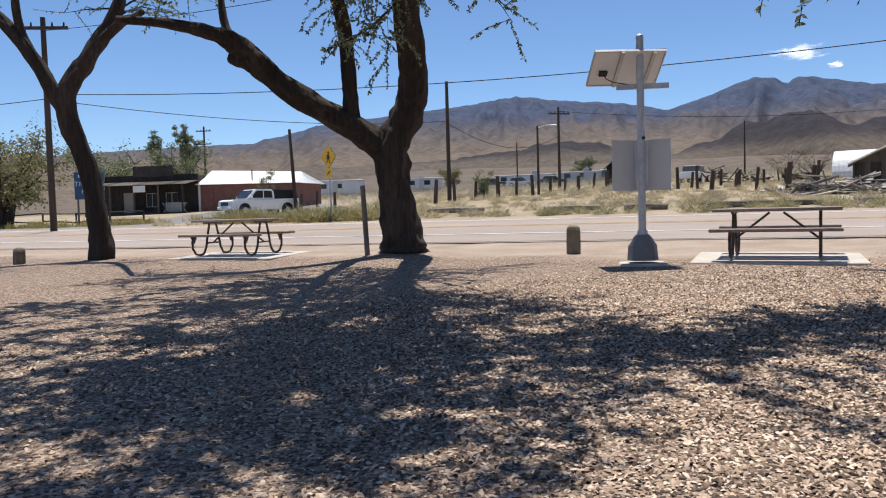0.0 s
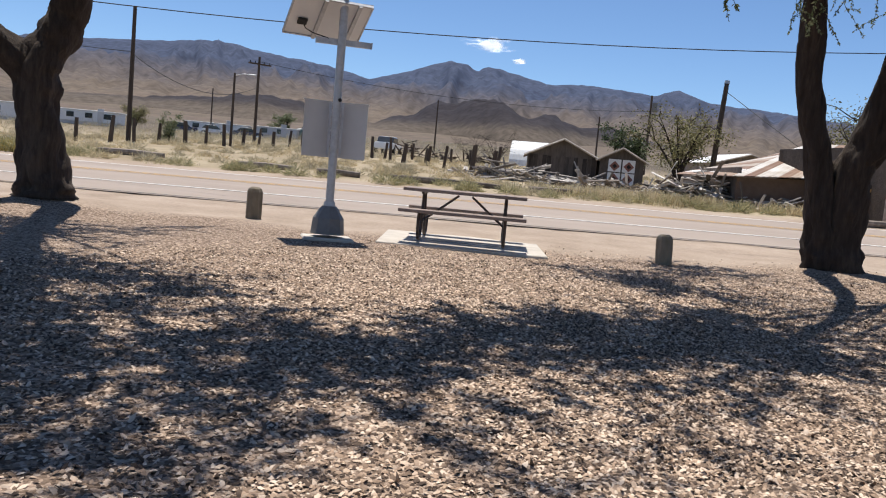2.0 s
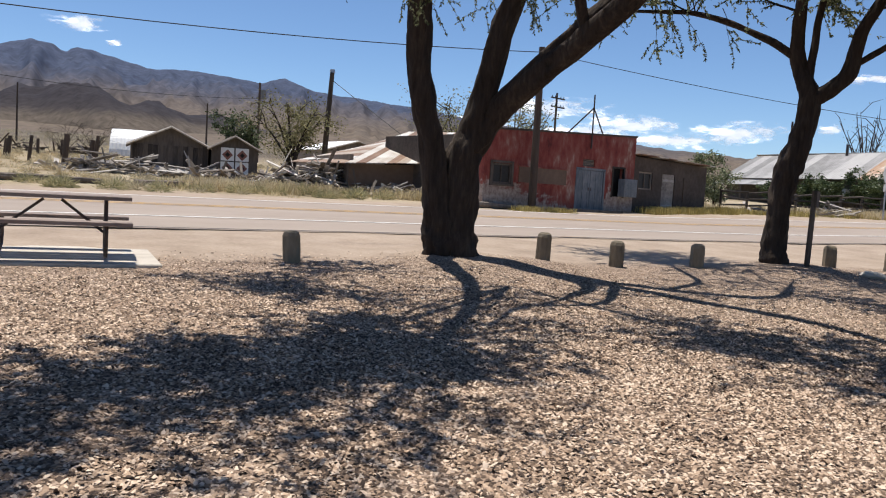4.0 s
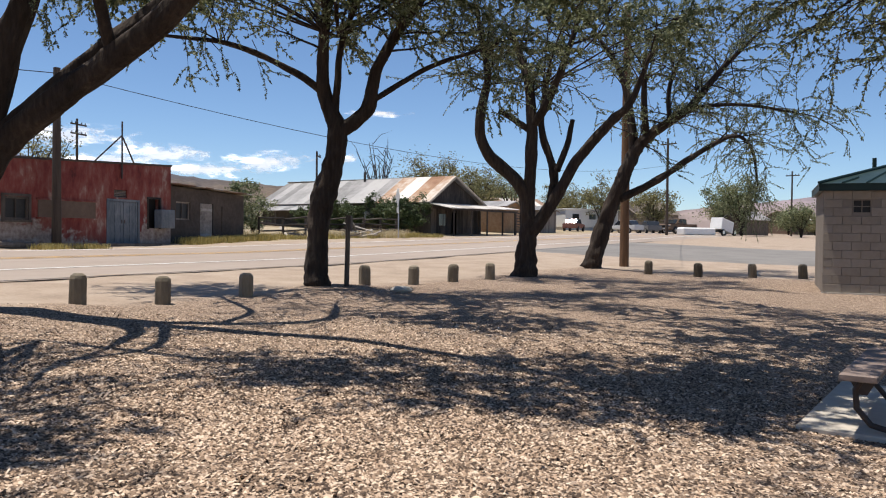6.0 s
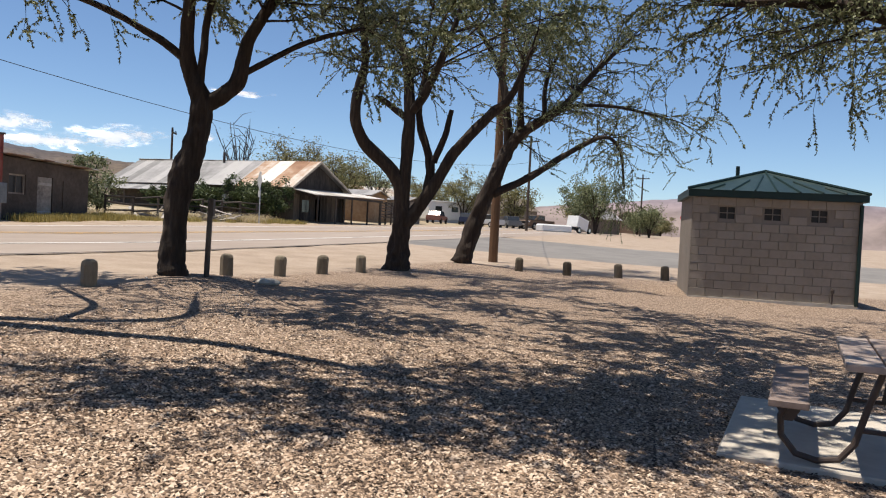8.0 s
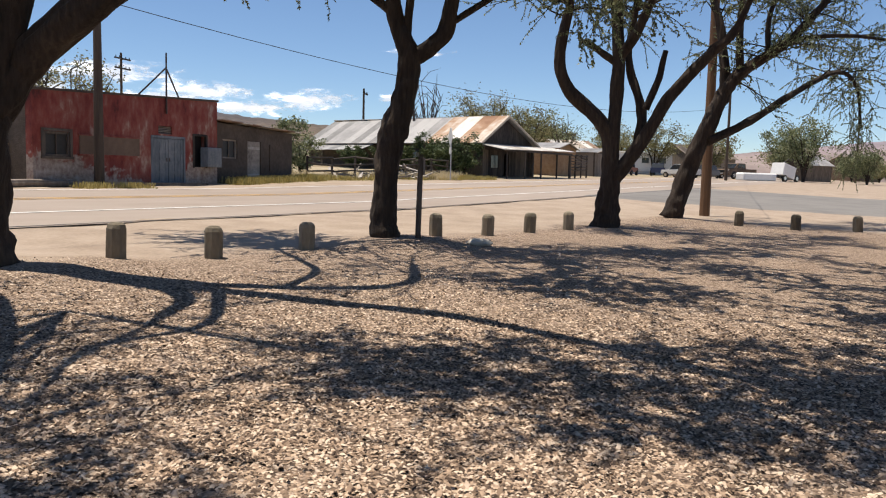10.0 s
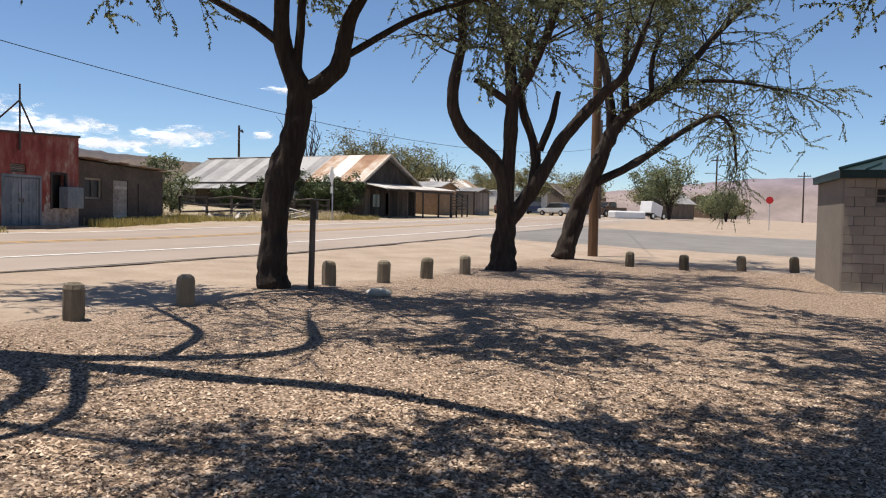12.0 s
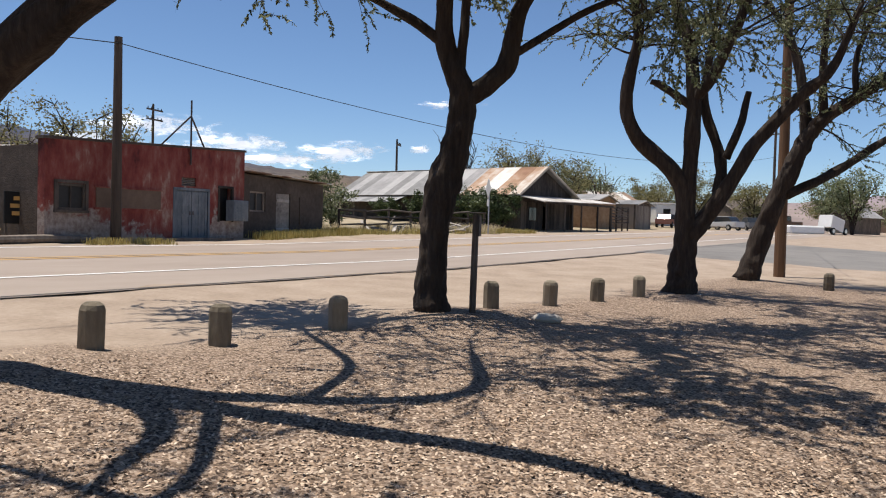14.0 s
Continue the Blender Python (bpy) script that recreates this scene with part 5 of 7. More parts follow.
    part("mast_brace", tube(bmesh.new(), [(5.70, -0.05, 4.45), (5.0, 1.3, 2.95)], [0.03, 0.03], 6), M_BROWN_STEEL, top)
    part("mast_brace", tube(bmesh.new(), [(5.70, -0.05, 4.45), (7.4, 0.6, 2.95)], [0.035, 0.035], 6), M_BROWN_STEEL, top)
    part("doorstep", boxes((5.6, -0.35, 0.12, 3.6, 0.5, 0.14), bevel=0.02), M_WEATHERED, top, "low timber step at the door")
    return top


def adobe_shed():
    L = 6.25
    top = thing("adobe_shed", "low dark brown adobe shed with sloping roof", "building", 22.66, 31.25, 0.6, 17.6)
    holes = [(0.4, 1.5, 1.1, 1.9), (2.3, 3.4, 0.1, 1.9)]
    part("front_wall", wall_bm(L, 2.55, 2.42, 0.3, holes), M_ADOBE, top)
    part("side_wall", boxes((L - 0.15, 2.8, 1.15, 0.3, 5.0, 2.3)), M_ADOBE, top)
    part("back_wall", boxes((L / 2, 5.2, 1.1, L, 0.3, 2.2)), M_ADOBE, top)
    window(top, 0.43, 1.47, 1.13, 1.87, M_WEATHERED)
    d = part("door", boxes((2.85, 0.06, 1.0, 1.05, 0.05, 1.78), bevel=0.006), M_GREY_PLANK, top, "bleached grey plank door")
    for k in (0.4, 1.6):
        part("batten", boxes((2.85, 0.02, k, 0.95, 0.03, 0.12)), M_GREY_PLANK, d)
    part("board", boxes((4.4, -0.02, 1.2, 0.5, 0.04, 1.2)), M_ADOBE, top)
    sheet_roof(top, [(-0.1, -0.35, 2.66), (L + 0.2, -0.35, 2.5), (L + 0.2, 5.5, 2.35), (-0.1, 5.5, 2.55)], M_BROWN_ROOF, 0.25)
    return top


red_building()
adobe_shed()


def plank_wall(parent, a, b, h, material, width=0.2, seed=1, name="plank", base=0.0, hole=None):
    """Upright boards side by side from a to b, each one a part."""
    rng = random.Random(seed)
    a, b = Vector((*a, base)), Vector((*b, base))
    d = b - a
    n = max(1, int(d.length / width))
    ang = math.atan2(d.y, d.x)
    me = mesh_from(name, boxes((0, 0, h / 2, width * 0.96, 0.03, h)))
    me.materials.append(material)
    for i in range(n):
        if hole and hole[0] < (i + 0.5) / n < hole[1]:
            continue
        p = a + d * ((i + 0.5) / n)
        piece(name, me, parent, Matrix.Translation(p + Vector((0, 0, rng.uniform(-0.05, 0.0)))) @ Matrix.Rotation(ang, 4, "Z") @ Matrix.Translation((0, rng.uniform(-0.012, 0.0), 0)))


def house():
    z0 = 0.95
    x0, xr, x1, xp, y0, y1 = 48.9, 52.4, 57.0, 59.7, 35.5, 52.8
    ez, rz_, ee = 3.55, 5.70, 3.75
    top = thing("ranch_house", "weathered wooden house with rusting sheet-metal roof", "house", 0, 0, 0)
    # long side towards the park
    # walls take the darkened wood in place of porch and eave shade
    part("side_wall", boxes((x0 + 0.45, (y0 + y1) / 2, (z0 + ez) / 2, 0.2, y1 - y0, ez - z0)), M_OLD_WOOD, top)
    part("back_wall", boxes(((x0 + x1) / 2, y1 - 0.1, (z0 + ez) / 2, x1 - x0 - 0.8, 0.2, ez - z0)), M_OLD_WOOD, top)
    part("far_wall", boxes((x1 - 0.5, (y0 + y1) / 2, (z0 + ez) / 2, 0.2, y1 - y0, ez - z0)), M_OLD_WOOD, top)
    bm = prism(bmesh.new(), [(x0 + 0.3, 2.9), (x1 - 0.4, 2.9), (x1 - 0.4, ee), (xr, rz_ - 0.12), (x0 + 0.3, ez)], y0 + 0.25, y0 + 0.4)
    gable = part("gable", bm, M_OLD_WOOD, top, "weathered plank gable end, darkened for shade")
    plank_wall(top, (x0 + 0.4, y0 + 0.22), (x1 - 0.5, y0 + 0.22), 2.2, M_OLD_WOOD, 0.24, 5, base=z0, hole=(0.42, 0.52))
    split = y0 + 4.8
    sheet_roof(top, [(x0 - 0.25, split, ez), (x0 - 0.25, y0 - 0.2, ez), (xr, y0 - 0.2, rz_), (xr, split, rz_)], M_RUST_ROOF, 0.22, seam=0.7)
    sheet_roof(top, [(x0 - 0.25, y1 + 0.2, ez), (x0 - 0.25, split, ez), (xr, split, rz_ - 0.03), (xr, y1 + 0.2, rz_ - 0.15)], M_GREY_ROOF, 0.22)
    sheet_roof(top, [(x1 + 0.2, y0 - 0.2, ee - 0.15), (x1 + 0.2, y1 + 0.2, ee - 0.15), (xr, y1 + 0.2, rz_), (xr, y0 - 0.2, rz_)], M_GREY_ROOF, 0.3)
    for (xa, za), (xb, zb) in (((x0 - 0.25, ez), (xr, rz_)), ((xr, rz_), (x1 + 0.2, ee - 0.15))):
        part("bargeboard", tube(bmesh.new(), [(xa, y0 - 0.22, za - 0.08), (xb, y0 - 0.22, zb - 0.08)], [0.09, 0.09], 4), M_GREY_PLANK, top)
    # porch
    sheet_roof(top, [(x0 - 0.1, 33.4, 3.10), (xp - 0.3, 33.4, 3.30), (xp - 0.3, 35.55, 3.62), (x0 - 0.1, 35.55, 3.52)], M_PALE_ROOF, 0.25)
    part("porch_beam", boxes(((x0 + xp) / 2 - 0.2, 33.55, 3.08, xp - x0 - 0.6, 0.12, 0.16)), M_OLD_WOOD, top)
    for px in (49.4, 51.9, 54.3, 56.8, 59.1):
        part("porch_post", tube(bmesh.new(), [(px, 33.6, z0 - 0.1), (px, 33.6, 3.05)], [0.07, 0.065], 8), M_OLD_WOOD, top)
    part("porch_floor", boxes(((x0 + xp) / 2, 34.5, z0 + 0.05, xp - x0 - 0.4, 2.1, 0.14)), M_OLD_WOOD, top)
    # near-black sheet paints the shade inside the doorway
    part("doorway", boxes((54.1, y0 + 0.3, z0 + 1.1, 1.1, 0.06, 2.0)), M_DARK, top, "near-black sheet painting the shade inside an open doorway")
    part("window", boxes((51.0, y0 + 0.17, z0 + 1.35, 0.9, 0.06, 0.9), bevel=0.01), M_GLASS, top)
    part("window", boxes((x0 + 0.33, 44.5, 2.4, 0.06, 1.0, 0.9), bevel=0.01), M_GLASS, top)
    part("window_box", boxes((x0 + 0.1, 41.6, 2.5, 0.45, 0.9, 0.8), bevel=0.03), M_WHITE, top, "dented pale window cooler")
    sheet_roof(top, [(x0 - 1.6, y1, 3.0), (x0 - 1.6, 45.5, 3.0), (x0 + 0.1, 45.5, 3.5), (x0 + 0.1, y1, 3.5)], M_GREY_ROOF, 0.25)
    for py in (46.0, 49.5):
        part("porch_post", tube(bmesh.new(), [(x0 - 1.5, py, z0 - 0.1), (x0 - 1.5, py, 2.95)], [0.06, 0.06], 6), M_OLD_WOOD, top)
    part("flue", tube(bmesh.new(), [(xr - 0.3, 44.0, 5.3), (xr - 0.3, 44.0, 6.3)], [0.1, 0.1], 8), M_BROWN_STEEL, top)
    return top


house()


def shed(x, y, rz, w, d, h, ridge_h, label, wall=None, roof=None, doors=False, name="shed", z=None):
    """Gabled shed; the gable front is at local y 0, x across."""
    z = land(x, y) - 0.1 if z is None else z
    wall, roof = wall or M_WEATHERED, roof or M_BROWN_ROOF
    top = thing(name, label, "shed", x, y, z, rz)
    part("gable", prism(bmesh.new(), [(-w / 2, 0), (w / 2, 0), (w / 2, h), (0, ridge_h), (-w / 2, h)], 0.0, 0.12), wall, top)
    part("back_wall", prism(bmesh.new(), [(-w / 2, 0), (w / 2, 0), (w / 2, h), (0, ridge_h), (-w / 2, h)], d - 0.12, d), wall, top)
    for s in (-1, 1):
        part("side_wall", boxes((s * (w / 2 - 0.06), d / 2, h / 2, 0.12, d - 0.24, h)), wall, top)
        e = w / 2 + 0.25
        k = (ridge_h - h) / (w / 2)
        sheet_roof(top, [(s * e, -0.3, h - 0.25 * k + 0.03), (s * e, d + 0.2, h - 0.25 * k + 0.03), (0, d + 0.2, ridge_h + 0.04), (0, -0.3, ridge_h + 0.04)], roof, 0.3)
        part("bargeboard", tube(bmesh.new(), [(s * e, -0.3, h - 0.25 * k - 0.03), (0, -0.3, ridge_h - 0.02)], [0.06, 0.06], 4), M_GREY_PLANK, top)
    if doors:
        for s in (-1, 1):
            leaf = part("door", boxes((s * 0.40, -0.03, 0.80, 0.72, 0.05, 1.5), bevel=0.01), M_WHITE, top, "white door leaf with dark red diamonds")
            for zc in (0.44, 1.16):
                part("diamond", boxes((s * 0.40, -0.062, zc, 0.42, 0.014, 0.42, Matrix.Rotation(radians(45), 4, "Y"))), M_BRICK_RED, leaf)
                part("diamond_core", boxes((s * 0.40, -0.073, zc, 0.2, 0.01, 0.2, Matrix.Rotation(radians(45), 4, "Y"))), M_DARK, leaf)
            part("rail", boxes((s * 0.40, -0.06, 0.80, 0.72, 0.015, 0.06)), M_BROWN_STEEL, leaf)
    else:
        plank_wall(top, (-w / 2 + 0.05, -0.03), (w / 2 - 0.05, -0.03), h - 0.05, wall, 0.25, int(x * 3))
    return top


shed(4.85, 48.6, -3, 4.0, 6.0, 1.5, 2.45, "weathered grey timber shed with sagging gable", wall=M_OLD_WOOD, roof=M_WEATHERED)
shed(8.2, 48.0, -4, 2.5, 4.5, 1.55, 2.2, "small timber shed with patterned white double doors", wall=M_OLD_WOOD, roof=M_WEATHERED, doors=True)
shed(20, 62, 10, 5.5, 5, 1.9, 2.7, "low sheet-roofed outbuilding behind a bare tree", roof=M_WHITE)
shed(66, 37.5, 8, 5.0, 5.0, 2.5, 3.0, "tan plank cabin with flat-pitched roof", wall=M_PLYWOOD, roof=M_GREY_ROOF, name="cabin")
shed(72.5, 37.0, 8, 5.0, 5.0, 2.3, 2.7, "grey plank cabin with shallow roof", roof=M_GREY_ROOF, name="cabin")
shed(-15.5, 77, 5, 2.2, 3, 1.9, 2.9, "dark hut with pale sheet roof among desert scrub", roof=M_WHITE, wall=M_DARK)
shed(118, 40, 60, 7, 8, 2.6, 4.4, "dark timber barn with steep roof", roof=M_WEATHERED, name="barn")
shed(116, 26, 62, 3.6, 5, 2.2, 3.3, "small weathered gabled house with sheet roof", wall=M_WEATHERED, roof=M_GREY_ROOF, name="cottage")
shed(150, 26, 70, 6, 7, 2.6, 4.0, "far low house with brown gabled roof", wall=M_TAN_BOARD, name="cottage")
shed(100, 52, 60, 8, 8, 2.6, 4.2, "far rust-roofed shed behind parked trucks", roof=M_BROWN_ROOF)


def rusty_barn():
    z0 = land(12, 35) - 0.1
    top = thing("rusty_barn", "long low barn with rusty streaked metal roof", "barn", 0, 0, 0)
    part("front_wall", prism(bmesh.new(), [(10.4, z0), (13.7, z0), (13.7, 2.15), (10.4, 2.0)], 34.2, 34.35), M_TAN_BOARD, top)
    part("side_wall", boxes((10.5, 37, (z0 + 2.4) / 2, 0.15, 5.4, 2.4 - z0)), M_WEATHERED, top)
    part("end_wall", boxes((16.9, 37, (z0 + 2.6) / 2, 0.15, 6.0, 2.6 - z0)), M_WEATHERED, top)
    part("shed_wall", boxes((14.9, 33.6, (z0 + 2.0) / 2, 2.0, 0.15, 2.0 - z0)), M_WEATHERED, top)
    sheet_roof(top, [(10.1, 33.9, 2.02), (14.1, 33.7, 2.25), (18.4, 39.5, 4.15), (15.2, 39.8, 3.95)], M_BROWN_ROOF, 0.22, seam=0.6)
    sheet_roof(top, [(10.1, 33.9, 2.02), (15.2, 39.8, 3.95), (14.6, 42.5, 3.4), (9.6, 41, 2.1)], M_BROWN_ROOF, 0.25)
    sheet_roof(top, [(13.9, 33.2, 2.1), (16.6, 33.2, 2.15), (16.6, 35.2, 2.6), (13.9, 35.2, 2.5)], M_WEATHERED, 0.25, name="lean_to_sheet")
    part("wall_post", boxes((14.6, 33.1, 1.5, 0.1, 0.1, 1.7)), M_WEATHERED, top)
    return top


rusty_barn()


def quonset(x, y, rz, w, length, h):
    top = thing("quonset_hut", "white corrugated metal hut with curved roof", "shed", x, y, land(x, y) - 0.1, rz)
    bm = bmesh.new()
    n = int(length / 0.3) * 2
    prev = None
    for i in range(n + 1):
        r = 1 + 0.012 * (i % 2)
        row = [bm.verts.new((i / n * length - length / 2, math.cos(a) * w / 2 * r, max(0.0, math.sin(a)) * h * r)) for a in [math.pi * k / 14 for k in range(15)]]
        if prev:
            for k in range(14):
                bm.faces.new((prev[k], row[k], row[k + 1], prev[k + 1]))
        prev = row
    part("shell", bm, M_WHITE, top)
    for s in (-1, 1):
        bm = bmesh.new()
        bm.faces.new([bm.verts.new((s * length / 2 * 0.995, math.cos(math.pi * k / 14) * w / 2, math.sin(math.pi * k / 14) * h)) for k in range(15)])
        bmesh.ops.solidify(bm, geom=bm.faces[:], thickness=0.05)
        part("end_wall", bm, M_GALV, top)


quonset(5.8, 76, -8, 5, 5.5, 2.3)


# ---- store, far homes and vehicles ----
def store():
    x, y = -60.3, 57
    z0 = land(x, y) - 0.2
    top = thing("store", "old dark timber store with false front and porch", "building", x, y, z0, 14)
    part("front_wall", wall_bm(9.5, 3.9, 3.9, 0.25, [(1.8, 2.9, 0.2, 2.3), (4.2, 5.4, 0.9, 2.2), (6.2, 7.4, 0.9, 2.2)]), M_OLD_WOOD, top)
    part("false_front", boxes((5.0, 0.1, 4.25, 4.0, 0.3, 1.0)), M_ADOBE, top, "dark raised false front")
    part("body", boxes((4.75, 4.2, 1.9, 9.4, 7.9, 3.7)), M_ADOBE, top)
    window(top, 4.2, 5.4, 0.9, 2.2, M_WHITE)
    window(top, 6.2, 7.4, 0.9, 2.2, M_WHITE)
    part("door", boxes((2.35, 0.12, 1.25, 1.05, 0.06, 2.1)), M_GREY_PLANK, top)
    sheet_roof(top, [(-0.6, -2.6, 2.9), (9.6, -2.6, 2.9), (9.6, 0, 3.3), (-0.6, 0, 3.3)], M_OLD_WOOD, 0.4, name="porch_sheet")
    for k in range(5):
        part("porch_post", boxes((-0.4 + k * 2.4, -2.4, 1.45, 0.14, 0.14, 2.9)), M_OLD_WOOD, top)
    part("porch_floor", boxes((4.5, -1.3, 0.25, 10, 2.6, 0.3)), M_OLD_WOOD, top)
    part("hanging_board", boxes((5.0, -2.5, 2.55, 1.2, 0.05, 0.6)), M_WHITE, top, "small white hanging board")
    part("lattice", boxes(*[(7.6 + i * 0.2, -2.45, 0.75, 0.03, 0.02, 1.3, Matrix.Rotation(radians(40 * s), 4, "Y")) for i in range(9) for s in (-1, 1)]), M_WHITE, top, "white garden lattice")
    barn = thing("brick_barn", "long red brick building with white metal roof", "building", x + 9.3, y + 2.4, z0, 14)
    part("front_wall", boxes((4.6, 0.15, 1.4, 9.2, 0.3, 2.8)), M_BRICK_RED, barn)
    part("end_wall", boxes((9.1, 4, 1.4, 0.25, 7.7, 2.8)), M_BRICK_RED, barn)
    for k in range(3):
        part("pilaster", boxes((1.2 + k * 3.2, -0.04, 1.35, 0.35, 0.08, 2.7)), M_BRICK_RED, barn)
    part("corner_trim", boxes((0, -0.02, 1.5, 0.2, 0.1, 3.0)), M_WHITE, barn)
    sheet_roof(barn, [(-0.3, -0.3, 2.85), (9.6, -0.3, 2.75), (8.8, 3.4, 3.9), (-0.3, 3.4, 4.3)], M_WHITE, 0.3)
    sheet_roof(barn, [(9.6, 8, 2.8), (-0.3, 8, 2.8), (-0.3, 3.4, 4.3), (8.8, 3.4, 3.9)], M_WHITE, 0.3)
    sheet_roof(barn, [(9.6, -0.3, 2.75), (9.6, 8, 2.8), (8.8, 3.5, 3.9), (8.8, 3.4, 3.9)], M_WHITE, 0.3)
    part("flue", pole_bm(1.2, 0.06, 0.06, 8, 2.9), M_BROWN_STEEL, barn).matrix_basis = pose(5.0, 0.6, 0)


store()


def wheel(parent, x, y, r=0.38):
    w = part("wheel", tube(bmesh.new(), [(x, y - 0.12, r), (x, y - 0.09, r), (x, y + 0.09, r), (x, y + 0.12, r)], [r * 0.85, r, r, r * 0.85], 20), M_RUBBER, parent)
    part("rim", tube(bmesh.new(), [(x, y - 0.13, r), (x, y + 0.13, r)], [r * 0.6, r * 0.6], 14), M_CHROME, w)


def pickup(x, y, rz, paint, label, canopy=True):
    top = thing("pickup_truck", label, "pickup truck", x, y, land(x, y) + 0.06, rz)
    body = prism(bmesh.new(), [(-2.65, 0.55), (-2.65, 1.15), (2.45, 1.12), (2.62, 0.98), (2.65, 0.5), (2.2, 0.42), (-2.3, 0.42)], -0.9, 0.9)
    bmesh.ops.bevel(body, geom=body.edges[:], offset=0.05, segments=2, affect="EDGES")
    part("body", body, paint, top)
    cab = prism(bmesh.new(), [(-0.75, 1.12), (-0.65, 1.72), (-0.45, 1.80), (0.75, 1.80), (1.45, 1.15)], -0.80, 0.80)
    bmesh.ops.bevel(cab, geom=cab.edges[:], offset=0.05, segments=2, affect="EDGES")
    part("cab", cab, paint, top)
    part("windscreen", prism(bmesh.new(), [(0.86, 1.72), (1.38, 1.2), (1.42, 1.22), (0.90, 1.74)], -0.68, 0.68), M_GLASS, top)
    for s in (-1, 1):
        part("side_window", prism(bmesh.new(), [(-0.55, 1.22), (-0.48, 1.68), (0.12, 1.70), (0.12, 1.22)], s * 0.805 - 0.01, s * 0.805 + 0.01), M_GLASS, top)
        part("side_window", prism(bmesh.new(), [(0.2, 1.22), (0.2, 1.70), (0.68, 1.70), (1.12, 1.22)], s * 0.805 - 0.01, s * 0.805 + 0.01), M_GLASS, top)
        part("headlight", boxes((2.58, s * 0.70, 0.92, 0.12, 0.30, 0.16), bevel=0.03), M_CHROME, top)
        part("mirror", boxes((1.15, s * 0.95, 1.25, 0.12, 0.16, 0.18), bevel=0.03), paint, top)
        for wx in (1.65, -1.65):
            part("wheel_arch", tube(bmesh.new(), [(wx, s * 0.86, 0.42), (wx, s * 0.915, 0.42)], [0.47, 0.47], 18), M_BLACK, top)
            wheel(top, wx, s * 0.83)
    part("grille", boxes((2.64, 0, 0.85, 0.06, 0.95, 0.24), bevel=0.02), M_BLACK, top)
    part("bumper", boxes((2.66, 0, 0.58, 0.12, 1.75, 0.2), bevel=0.04), paint, top)
    part("number_plate", boxes((2.73, 0, 0.60, 0.02, 0.32, 0.14)), M_SIGN_BACK, top)
    if canopy:
        c = prism(bmesh.new(), [(-2.62, 1.13), (-2.5, 1.72), (-0.72, 1.76), (-0.78, 1.13)], -0.78, 0.78)
        bmesh.ops.bevel(c, geom=c.edges[:], offset=0.05, segments=2, affect="EDGES")
        part("canopy", c, M_BLACK, top, "dark load-bed canopy")
    return top


pickup(-33.5, 45.0, -112, M_CAR_WHITE, "white pickup truck with dark canopy parked on a lane")


def car(x, y, rz, paint, label):
    top = thing("parked_car", label, "car", x, y, land(x, y), rz)
    b = prism(bmesh.new(), [(-2.2, 0.35), (-2.2, 0.95), (2.1, 0.85), (2.2, 0.4)], -0.85, 0.85)
    bmesh.ops.bevel(b, geom=b.edges[:], offset=0.08, segments=2, affect="EDGES")
    part("body", b, paint, top)
    c = prism(bmesh.new(), [(-1.7, 0.9), (-1.2, 1.45), (0.4, 1.45), (1.1, 0.88)], -0.72, 0.72)
    bmesh.ops.bevel(c, geom=c.edges[:], offset=0.06, segments=1, affect="EDGES")
    part("cabin", c, M_GLASS, top)
    part("roof_panel", boxes((-0.4, 0, 1.46, 1.5, 1.3, 0.04), bevel=0.01), paint, top)
    for wx in (-1.35, 1.35):
        for s in (-1, 1):
            wheel(top, wx, s * 0.8, 0.32)
    return top


car(-44.5, 121, 20, M_CAR_BLUE, "dark blue car parked near mobile homes")
car(-39.5, 120, 10, M_CAR_WHITE, "white car parked near mobile homes")
car(-34, 119, 15, M_CAR_BLUE, "dark car parked beside a fence")
car(-8.2, 74, 84, M_CAR_WHITE, "white car parked in desert scrub")
car(95, 40, 20, M_CAR_BLUE, "dark car parked beside the far road")
car(88, 41, 10, M_BRICK_RED, "rusty red car parked in a yard")
car(90, 35.5, 70, M_SIGN_BACK, "pale grey car parked among yard clutter")
car(94.5, 34.0, 35, M_CAST, "dark grey car parked among yard clutter")
pickup(97.5, 31.5, 160, M_TAN_BOARD, "dusty tan pickup truck parked among yard clutter", False)


def trailer(x, y, rz, length, h, wall, label):
    top = thing("mobile_home", label, "mobile home", x, y, land(x, y), rz)
    part("body", boxes((0, 0, 0.4 + h / 2, length, 3, h), bevel=0.08), wall, top)
    part("roof", boxes((0, 0, 0.46 + h, length + 0.3, 3.2, 0.14), bevel=0.03), M_WHITE, top)
    part("skirt", boxes((0, 0, 0.2, length - 0.2, 2.8, 0.42)), M_GALV, top)
    for k in range(int(length / 2.6)):
        part("window", boxes((-length / 2 + 1.5 + k * 2.5, -1.51, 0.4 + h * 0.6, 1.0, 0.04, 0.7), bevel=0.01), M_GLASS, top)
    part("door", boxes((length * 0.2, -1.51, 1.35, 0.85, 0.05, 1.9), bevel=0.01), M_SIGN_BACK, top)
    return top


